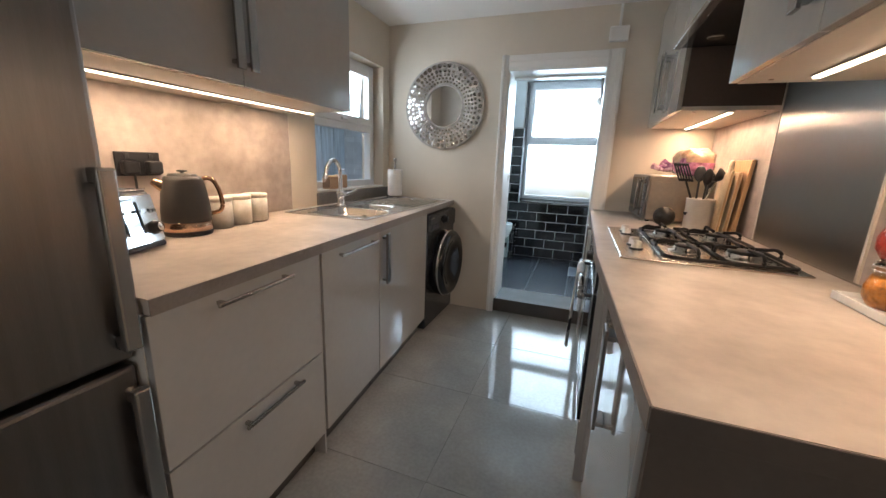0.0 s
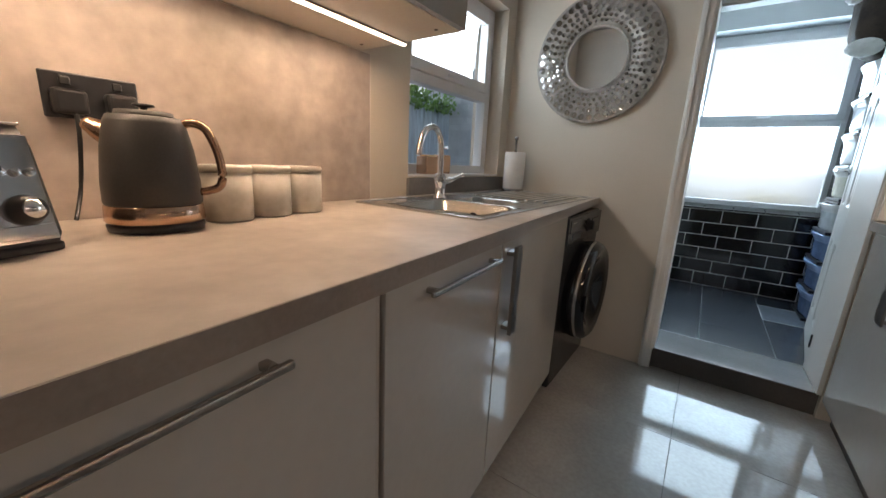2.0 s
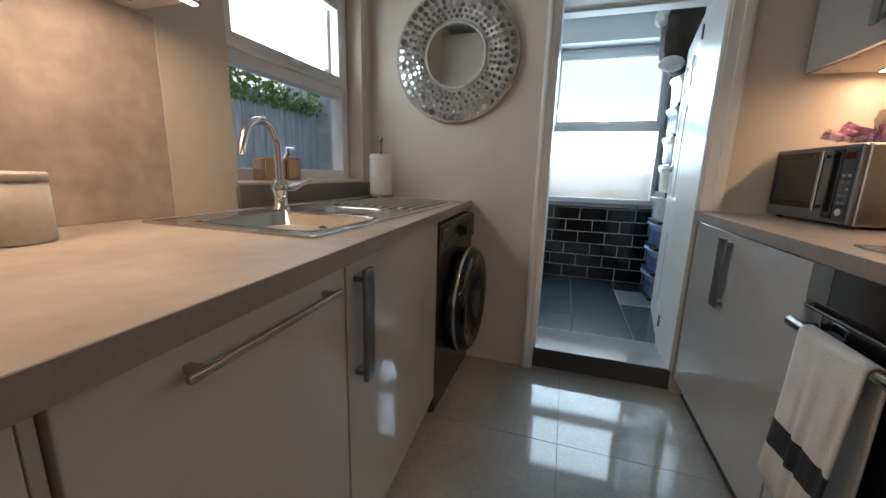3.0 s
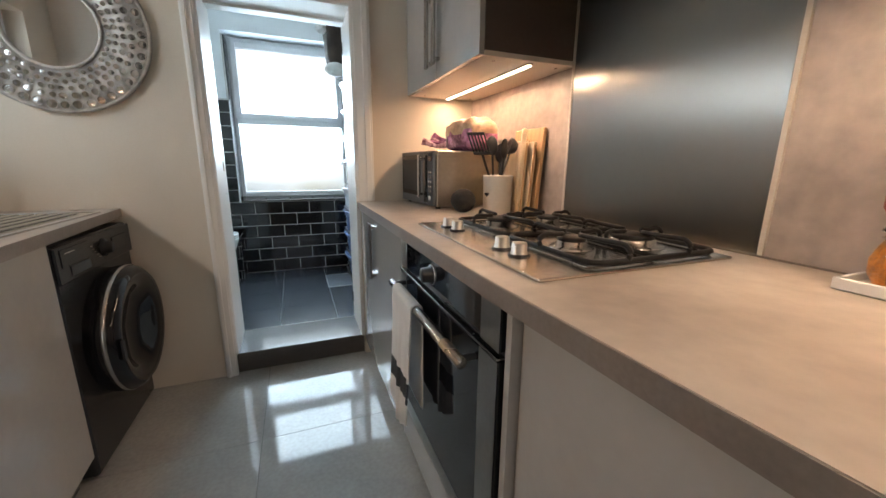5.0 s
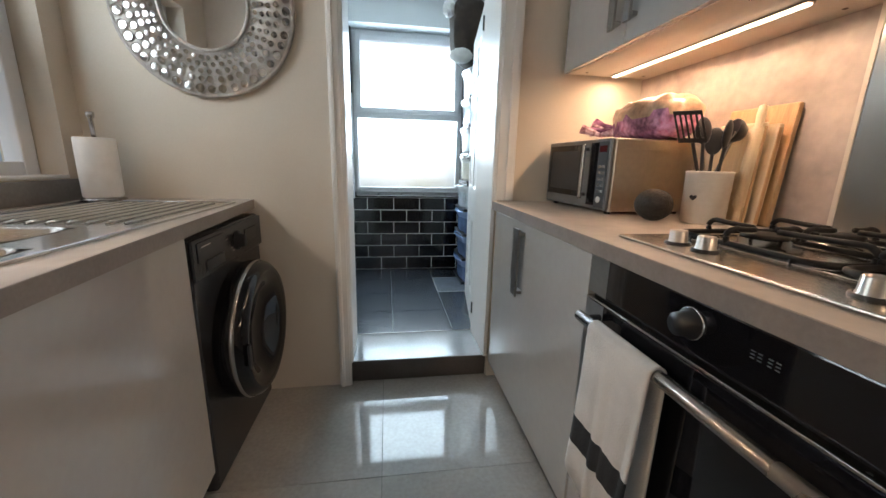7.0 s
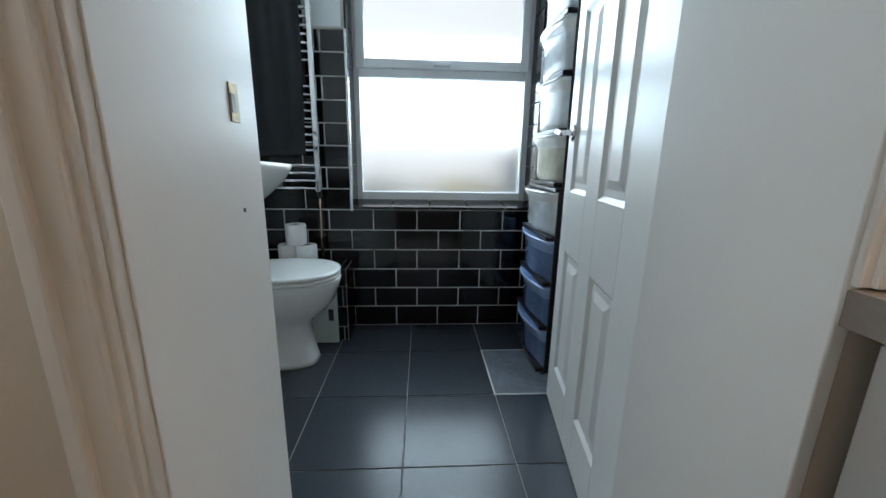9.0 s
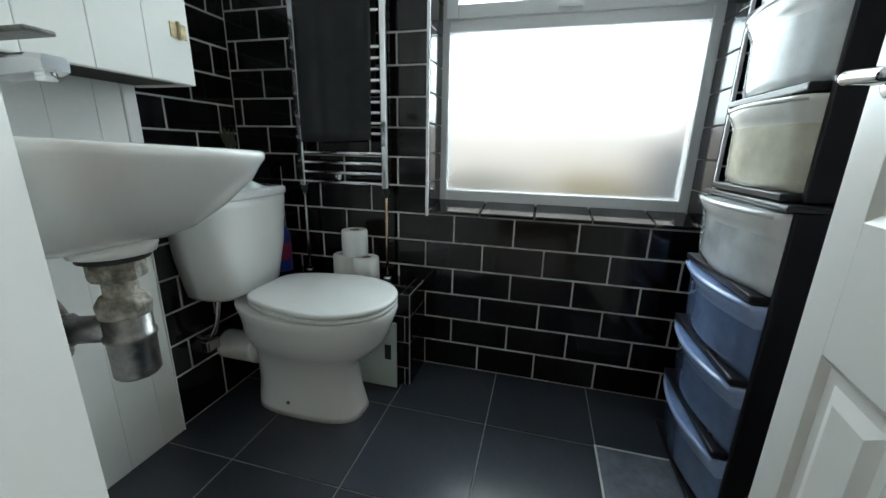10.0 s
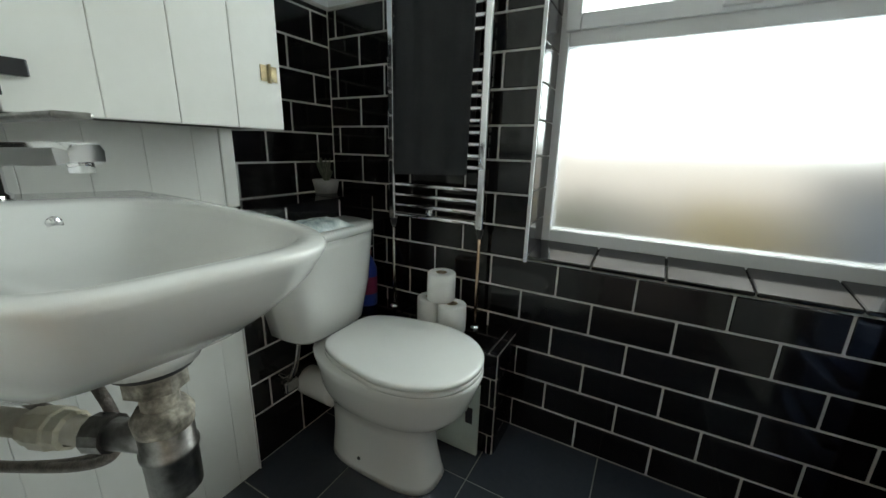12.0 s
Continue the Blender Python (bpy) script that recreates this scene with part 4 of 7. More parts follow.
def right_unit(name, y0, y1, label, handle_y, set_back=0.0, half=0.016, metal="satin"):
    RF = 0.618 + set_back
    ob = thing(name, (0.9, (y0 + y1) / 2, 0), label, "cabinet", "base units")
    bpy.context.view_layer.update()
    wpart("body", box((RF + 0.021, y0, 0.095), (XR - 0.06, y1, RT - 0.04), 0.001), M["carcass"], ob)
    wpart("plinth_board", box((RF + 0.045, y0, 0.0), (RF + 0.063, y1, 0.094), 0.001), M["plinth"], ob)
    d = wpart("door", box((RF, y0 + 0.002, 0.098), (RF + 0.02, y1 - 0.002, RT - 0.044), 0.002), M["door_gloss"], ob)
    bpy.context.view_layer.update()
    bm = bmesh.new()
    add_box(bm, (RF - 0.026, handle_y - half, 0.580), (RF - 0.018, handle_y + half, 0.835), 0.003)
    for z in (0.592, 0.811):
        add_box(bm, (RF - 0.019, handle_y - half, z), (RF, handle_y + half, z + 0.012), 0.002)
    at_world(link("handle", bm, M[metal], None, "brushed nickel bar handle"), d)
    return ob


right_unit("base_cabinet", 0.815, 1.630, "gloss grey base cabinet at the open end", 1.18, 0.024, 0.026, "dark_nickel")
right_unit("base_cabinet", 2.325, 3.155, "gloss grey base cabinet beside the doorway", 2.80, 0.0, 0.030, "dark_nickel")
endp = thing("end_panel", (0.9, 0.80, 0), "dark taupe end panel of the worktop run", "panel")
bpy.context.view_layer.update()
wpart("panel", box((RF + 0.032, 0.795, 0.0), (XR - 0.002, 0.813, RT - 0.04), 0.001), M["carcass"], endp)
side = thing("filler_strip", (0.63, 1.64, 0), "narrow pale filler strip beside the oven", "panel")
bpy.context.view_layer.update()
wpart("strip", box((RF + 0.004, 1.632, 0.0), (RF + 0.05, 1.650, RT - 0.04), 0.001), M["door_gloss"], side)


def right_worktop():
    ob = thing("worktop", (0.95, 2.0, RT - 0.038), "pale stone effect laminate worktop around the hob", "worktop")
    bpy.context.view_layer.update()
    front = [(0.6075, YE - 0.001), (0.6075, 1.66), (0.645, 0.790)]      # the near end is set back a little
    wpart("top", loft([[(x, y, z) for x, y in front] + [(XR - 0.001, 0.790, z), (XR - 0.001, YE - 0.001, z)] for z in (RT - 0.038, RT)]), M["worktop"], ob)
    for (xa, ya), (xb, yb) in zip(front, front[1:]):
        wpart("edging", loft([[(xa - 0.003, ya, z), (xb - 0.003, yb, z), (xb - 0.0004, yb, z), (xa - 0.0004, ya, z)] for z in (RT - 0.037, RT - 0.001)]), M["edge"], ob, "grey brown edging strip with shade in its colour")
    wpart("end_edging", box((0.644, 0.787, RT - 0.037), (XR - 0.001, 0.7896, RT - 0.0012), 0.0008), M["carcass"], ob, "dark taupe end edging")


right_worktop()
structure("splash_panel_near", box((XR - 0.010, 0.70, RT + 0.0005), (XR - 0.001, 1.626, 1.44), 0.001), M["splash"], "mottled stone effect wall panel by the jars")
structure("splash_panel_far", box((XR - 0.010, 2.325, RT + 0.0005), (XR - 0.001, YE - 0.001, 1.448), 0.001), M["splash"], "mottled stone effect wall panel behind the boards")
structure("splashback", box((XR - 0.014, 1.638, RT + 0.0005), (XR - 0.001, 2.313, 1.70), 0.001), M["steel_h"], "brushed steel splashback behind the hob")
structure("splashback_trim", boxes(((XR - 0.016, 1.6265, RT + 0.0005), (XR - 0.001, 1.6375, 1.70)), ((XR - 0.016, 2.3135, RT + 0.0005), (XR - 0.001, 2.3245, 1.70))), M["under"], "pale trim strips beside the splashback")
structure("worktop_seal", box((XR - 0.018, 0.78, RT + 0.0003), (XR - 0.0145, YE - 0.002, RT + 0.005), 0.001), M["edge"], "thin sealing strip behind the worktop")


def oven():
    ob = thing("built_in_oven", (0.9, 1.985, 0.1), "black glass built in electric oven with a steel rail", "oven")
    bpy.context.view_layer.update()
    y0, y1 = 1.654, 2.320
    F = RF - 0.004
    wpart("housing", box((F + 0.02, y0, 0.095), (XR - 0.1, y1, RT - 0.045)), M["black"], ob)
    wpart("plinth_board", box((RF + 0.045, y0, 0.0), (RF + 0.063, y1, 0.094), 0.001), M["plinth"], ob)
    wpart("lower_panel", box((RF, y0 + 0.002, 0.098), (RF + 0.02, y1 - 0.002, 0.245), 0.002), M["door_gloss"], ob, "gloss grey panel below the oven")
    pan = wpart("control_panel", box((F, y0 + 0.003, 0.768), (F + 0.02, y1 - 0.003, 0.856), 0.003), M["black_gloss"], ob)
    wpart("side_trim", box((F - 0.001, y0 + 0.003, 0.7685), (F - 0.0002, y0 + 0.075, 0.8555), 0.0003), M["oven_steel"], ob, "grey metal panel end")
    wpart("side_trim", box((F - 0.001, y1 - 0.075, 0.7685), (F - 0.0002, y1 - 0.003, 0.8555), 0.0003), M["oven_steel"], ob, "grey metal panel end")
    wpart("door_glass", box((F - 0.002, y0 + 0.003, 0.250), (F + 0.02, y1 - 0.003, 0.750), 0.003), M["black_gloss"], ob, "black glass oven door")
    wpart("door_frame", boxes(((F - 0.0032, y0 + 0.004, 0.251), (F - 0.0022, y0 + 0.075, 0.749)), ((F - 0.0032, y1 - 0.075, 0.251), (F - 0.0022, y1 - 0.004, 0.749)),
                              ((F - 0.0032, y0 + 0.075, 0.251), (F - 0.0022, y1 - 0.075, 0.30))), M["oven_steel"], ob, "grey metal door surround")
    wpart("trim_line", box((F - 0.004, y0 + 0.004, 0.752), (F + 0.015, y1 - 0.004, 0.757), 0.001), M["satin"], ob, "steel line above the door")
    wpart("rail", tube([(0.572, 1.725, 0.720), (0.572, 2.275, 0.720)], 0.0125, 16), M["satin"], ob, "brushed steel door rail", True)
    for y in (1.745, 2.255):
        wpart("rail_post", tube([(0.572, y, 0.720), (F, y, 0.720)], 0.008, 10), M["black"], ob)
    ax = Matrix.Translation((F, 2.01, 0.816)) @ Euler((0, -math.pi / 2, 0)).to_matrix().to_4x4()
    wpart("knob", lathe([(0.026, 0), (0.026, 0.004), (0.021, 0.006), (0.019, 0.028), (0.0, 0.029)], 28, m=ax), M["black"], ob, "", True)
    wpart("knob_ring", lathe([(0.0275, 0), (0.0275, 0.003), (0.0262, 0.0035)], 28, m=ax), M["chrome"], ob, "", True)
    digit = mat("dim_clock_digits", (0.10, 0.12, 0.13), 0.3, var=0.05, bump=0.0)
    for k, (dy, w) in enumerate(((0.0, 0.006), (-0.010, 0.006), (-0.024, 0.006), (-0.034, 0.006))):
        for dz in (-0.005, 0.0, 0.005):
            wpart("clock_bar", box((F - 0.0006, 1.905 + dy - w / 2, 0.818 + dz - 0.0009), (F - 0.0001, 1.905 + dy + w / 2, 0.818 + dz + 0.0009)), digit, ob)


oven()


def tea_towel():
    ob = thing("tea_towel", (0.57, 2.18, 0.720), "white cotton tea towel with charcoal stripes over the oven rail", "towel")
    bpy.context.view_layer.update()
    n, prof = 26, []
    top, r = 0.720, 0.0155
    for z in np.linspace(0.375, top, 22):
        prof.append((0.572 - r, z))
    for a in np.linspace(180, 0, 9)[1:-1]:
        prof.append((0.572 + r * math.cos(radians(a)), top + r * math.sin(radians(a))))
    for z in np.linspace(top, 0.42, 18):
        prof.append((0.572 + r, z))
    bm = bmesh.new()
    rows = []
    for x, z in prof:
        row = []
        for j in range(n):
            s = j / (n - 1)
            y = 2.012 + s * 0.195 + 0.012 * (0.73 - z) * math.sin(5 * z)
            drop = (top - z)
            fold = 0.030 * drop * math.sin(s * 11.0 + 3.0 * z) + 0.012 * drop * math.sin(s * 23 + 1)
            xx = x - abs(fold) - 0.05 * drop * 0.25 if x < 0.572 else min(x + abs(fold) * 0.1, 0.6)
            row.append(bm.verts.new((xx, y + 0.02 * drop * math.sin(s * 7), z - (0.05 * math.sin(s * 3.1) if z < 0.39 else 0))))
        rows.append(row)
    for i, (a, b) in enumerate(zip(rows, rows[1:])):
        zc = prof[i][1]
        dark = 0.435 < zc < 0.500 if prof[i][0] < 0.572 else False
        for j in range(n - 1):
            f = bm.faces.new((a[j], a[j + 1], b[j + 1], b[j]))
            f.material_index = 1 if dark else 0
            f.smooth = True
    o = wpart("cloth", bm, (M["towel"], M["towel_dark"]), ob, "", True)
    md = o.modifiers.new("thick", "SOLIDIFY")
    md.thickness, md.offset = 0.004, 0


tea_towel()


def hob():
    ob = thing("gas_hob", (0.95, 2.0, RT), "stainless steel gas hob with black cast iron pan supports", "hob")
    bpy.context.view_layer.update()
    x0, x1, y0, y1 = 0.676, 1.190, 1.640, 2.322
    z = RT + 0.0005
    hs = mat("hob_steel", (0.62, 0.58, 0.53), 0.22, 1.0, var=0.05, scale=4, grain=60, bump=0.03, stretch=(30, 1, 1))
    wpart("plate", box((x0, y0, z), (x1, y1, z + 0.007), 0.005, 2), hs, ob)
    wpart("tray", box((x0 + 0.13, y0 + 0.03, z + 0.0072), (x1 - 0.03, y1 - 0.03, z + 0.010), 0.002), hs, ob)
    for y in (1.805, 1.878, 2.140, 2.212):
        k = wpart("knob", lathe([(0.019, 0.0), (0.019, 0.005), (0.0175, 0.007), (0.0165, 0.027), (0.015, 0.029), (0.0, 0.029)], 24, at=(0.742, y, z + 0.007)), M["hob_knob"], ob, "dulled steel control knob", True)
        wpart("knob_skirt", lathe([(0.025, 0.0), (0.024, 0.004), (0.0205, 0.005)], 24, at=(0.742, y, z + 0.007)), M["black"], ob, "", True)
    for bx, by, r in ((0.90, 1.825, 0.034), (1.07, 1.805, 0.050), (0.90, 2.165, 0.042), (1.08, 2.155, 0.036)):
        b = wpart("burner", lathe([(r * 1.5, 0), (r * 1.45, 0.004), (r * 1.1, 0.005), (r * 1.05, 0.016), (r * 0.95, 0.018), (0.0, 0.018)], 32, at=(bx, by, z + 0.010)), M["satin"], ob, "aluminium burner ring", True)
        wpart("burner_cap", lathe([(r * 0.98, 0.0185), (r * 0.98, 0.024), (r * 0.8, 0.027), (0.0, 0.027)], 32, at=(bx, by, z + 0.010)), M["iron"], ob, "black burner cap", True)
    top, low = z + 0.047, z + 0.017
    for ya, yb, burners in ((1.660, 1.972, ((0.90, 1.825), (1.07, 1.805))), (1.984, 2.300, ((0.90, 2.165), (1.08, 2.155)))):
        xa, xb, r = 0.812, 1.165, 0.030
        ring = []
        for cx, cy, a0 in ((xb - r, yb - r, 0), (xa + r, yb - r, 90), (xa + r, ya + r, 180), (xb - r, ya + r, 270)):
            for k in range(4):
                a = math.radians(a0 + 30 * k)
                ring.append((cx + r * math.cos(a), cy + r * math.sin(a), low))
        wpart("support_frame", tube(ring + ring[:2], 0.0062, 8), M["iron"], ob, "", True)
        wpart("cross_bar", tube([(0.985, ya, low), (0.985, yb, low)], 0.0058, 8), M["iron"], ob, "", True)
        for px, py in burners:
            for dx, dy in ((1, 0), (-1, 0), (0, 1), (0, -1)):
                fx = (xb if px > 1.0 else 0.985) if dx > 0 else ((0.985 if px > 1.0 else xa) if dx < 0 else px)
                fy = yb if dy > 0 else (ya if dy < 0 else py)
                ex, ey = px + dx * 0.026, py + dy * 0.026
                out = 0.004 if fx != 0.985 or dy else 0.0
                finger = smooth_path([(fx, fy, low), (fx + dx * out, fy + dy * out, low + 0.016), (fx - dx * 0.004, fy - dy * 0.004, top - 0.004),
                                      (fx - dx * 0.018, fy - dy * 0.018, top), ((fx + ex) / 2, (fy + ey) / 2, top - 0.002), (ex, ey, top - 0.003)], 4)
                wpart("support_finger", tube(finger, 0.0058, 8), M["iron"], ob, "", True)
        for x in (xa, xb):
            for y in (ya + 0.05, yb - 0.05):
                wpart("support_foot", tube([(x, y, low), (x, y, z + 0.0072)], 0.007, 8), M["iron"], ob)


hob()

wall_cabinet("wall_cabinet", 0.890, XR - 0.001, 2.325, 3.165, 1.450, 2.12, (2.74,), (2.70, 2.785), "gloss grey two door wall cabinet above the microwave", -1)
wall_cabinet("wall_cabinet", 0.890, XR - 0.001, 0.62, 1.658, 1.432, 2.12, (1.215,), (1.17, 1.262), "gloss grey two door wall cabinet above the jars", -1)
led_strip(1.105, 2.352, 3.130, 1.4495, 5.6, tint=(1.0, 0.66, 0.43))
led_strip(1.045, 0.70, 1.56, 1.4315, 5.0)


def hood():
    ob = thing("cooker_hood", (1.05, 1.99, 1.70), "dark steel cooker hood between the wall cabinets", "cooker hood")
    bpy.context.view_layer.update()
    wpart("body", box((0.900, 1.664, 1.716), (XR - 0.001, 2.320, 2.12), 0.002), M["carcass"], ob)
    wpart("underside", box((0.87, 1.666, 1.704), (XR - 0.016, 2.318, 1.7155), 0.002), M["graphite"], ob, "dark filter plate")
    wpart("visor", box((0.838, 1.662, 1.700), (0.8695, 2.322, 1.722), 0.004), M["satin"], ob, "pale steel front lip")
    wpart("front_door", box((0.878, 1.662, 1.7225), (0.8995, 2.322, 2.12), 0.002), M["door_gloss"], ob)
    for y in (1.80, 2.19):
        wpart("lamp_cover", lathe([(0.030, 0), (0.028, -0.003), (0.0, -0.004)], 20, at=(0.96, y, 1.704)), M["satin"], ob, "round hood lamp, switched off", True)


hood()


def microwave():
    ob = new("microwave")
    ob.empty_display_size = 0.05
    ob.matrix_world = pose(0.868, 2.932, RT, 0, 0, 3.0)
    tagged(ob, "silver microwave oven with a black glass door on the worktop", "microwave")
    W, H, D = 0.218, 0.262, 0.335
    sil = mat("silver_steel_case", (0.50, 0.44, 0.37), 0.3, 0.9, var=0.06, scale=3, grain=50, bump=0.04)
    part("case", box((0.012, -W, 0.010), (D, W, H), 0.006), sil, ob)
    bezel = mat("grey_bezel", (0.20, 0.205, 0.215), 0.34, 0.7, var=0.05, bump=0.01)
    part("front", box((-0.006, -W, 0.012), (0.0115, W, H - 0.002), 0.006), bezel, ob, "grey metal front frame")
    part("window", box((-0.0085, -0.062, 0.050), (-0.0062, W - 0.016, H - 0.018), 0.001), M["black_gloss"], ob, "dark glass door window")
    part("window_inner", box((-0.0094, -0.040, 0.072), (-0.0086, W - 0.036, H - 0.040), 0.0003), M["black"], ob, "dark mesh behind the glass")
    part("panel", box((-0.0085, -W + 0.008, 0.020), (-0.0062, -W + 0.062, H - 0.012), 0.001), mat("blue_grey_panel", (0.055, 0.065, 0.078), 0.3, var=0.08, bump=0.0), ob, "blue grey control panel")
    part("panel_edge", box((-0.0085, -W + 0.064, 0.026), (-0.0062, -W + 0.112, H - 0.014), 0.001), M["black_gloss"], ob, "black glass strip beside the door")
    part("handle", boxes(((-0.034, -W + 0.118, 0.045), (-0.024, -W + 0.132, H - 0.020)), ((-0.026, -W + 0.120, 0.055), (-0.006, -W + 0.130, 0.068)), ((-0.026, -W + 0.120, H - 0.043), (-0.006, -W + 0.130, H - 0.030)), bevel=0.003), M["satin"], ob, "slim pale metal handle")
    for i in range(5):
        for j in range(2):
            part("button", box((-0.0105, -W + 0.016 + j * 0.021, 0.075 + i * 0.021), (-0.0088, -W + 0.030 + j * 0.021, 0.085 + i * 0.021), 0.001), M["satin"], ob)
    part("start_button", lathe([(0.011, 0.0), (0.011, 0.003), (0.0, 0.004)], 20, m=Matrix.Translation((-0.0086, -W + 0.036, 0.050)) @ Euler((0, -math.pi / 2, 0)).to_matrix().to_4x4()), M["ceramic"], ob, "round white start button")
    part("display", box((-0.0100, -W + 0.014, H - 0.048), (-0.0088, -W + 0.056, H - 0.026), 0.001), mat("dark_red_display", (0.10, 0.010, 0.012), 0.2, var=0.1, bump=0.0), ob, "dark red display")
    part("side_crease", box((0.05, -W - 0.0012, H - 0.045), (D - 0.06, -W - 0.0002, H - 0.035), 0.0005), sil, ob)
    for x in (0.03, D - 0.03):
        for y in (-W + 0.03, W - 0.03):
            part("foot", lathe([(0.012, 0), (0.012, 0.0105), (0.0, 0.0105)], 10, at=(x, y, 0)), M["black"], ob)


microwave()


def bread_bag():
    z0 = RT + 0.2625
    ob = thing("bread_loaf", (1.105, 2.835, z0), "bagged sliced loaf in clear and purple wrapping", "bread")
    bpy.context.view_layer.update()
    crust = mat("crust_in_bag", (0.46, 0.29, 0.19), 0.3, var=0.25, scale=14, grain=60, bump=0.15, coat=0.4)
    film = mat("purple_film", (0.15, 0.03, 0.15), 0.22, var=0.5, scale=14, grain=50, bump=0.2, coat=0.4, tint=(0.52, 0.22, 0.36))
    bm = bmesh.new()
    bmesh.ops.create_icosphere(bm, subdivisions=4, radius=1)
    for v in bm.verts:
        c = v.co.copy()
        e = lambda t: math.copysign(abs(t) ** 0.62, t)
        p = Vector((e(c.x) * 0.085, e(c.y) * 0.180, (e(c.z) + 1) * 0.066))
        p += c * (noise.noise(c * 3.2) * 0.012 + noise.noise(c * 9) * 0.004)
        v.co = Vector((1.105 + p.x, 2.835 + p.y, z0 + max(0.0, p.z) * 1.12))
    for f in bm.faces:
        f.material_index = 1 if f.calc_center_median().z < z0 + 0.080 + 0.014 * math.sin(f.calc_center_median().y * 40) else 0
        f.smooth = True
    wpart("loaf", bm, (crust, film), ob)
    pink = mat("clear_pink_film", (0.62, 0.20, 0.30), 0.2, var=0.4, scale=30, grain=60, bump=0.3, coat=0.5, tint=(0.70, 0.45, 0.50))
    rng = random.Random(5)
    for i in range(8):
        a, w = rng.uniform(-0.9, 0.9), rng.random()
        bm = tube([(1.05, 2.985, z0 + 0.040), (1.02 + 0.025 * a, 3.005, z0 + 0.046 + 0.02 * a), (0.975 + 0.05 * a, 3.03 + 0.03 * w, z0 + 0.030 + 0.055 * w)], [0.018, 0.009, 0.020], 7, 0.4)
        wpart("bag_end_fold", bm, pink if i % 4 == 3 else film, ob, "crumpled purple bag end" if i % 4 < 3 else "crumpled clear pink bag end")


bread_bag()


def rough_ball():
    ob = thing("avocado", (0.962, 2.60, RT), "dark ripe avocado on the worktop", "avocado")
    bpy.context.view_layer.update()
    bm = bmesh.new()
    bmesh.ops.create_icosphere(bm, subdivisions=4, radius=1)
    for v in bm.verts:
        c = v.co.copy()
        k = 1 + noise.noise(c * 9) * 0.03
        v.co = Vector((0.962 + c.x * 0.052 * k, 2.585 + c.y * 0.060 * k, RT + 0.051 + c.z * 0.0505 * min(k, 1.0)))
    wpart("fruit", bm, mat("avocado_skin", (0.022, 0.018, 0.015), 0.55, var=0.3, scale=60, grain=150, bump=0.7), ob, "", True)


rough_ball()


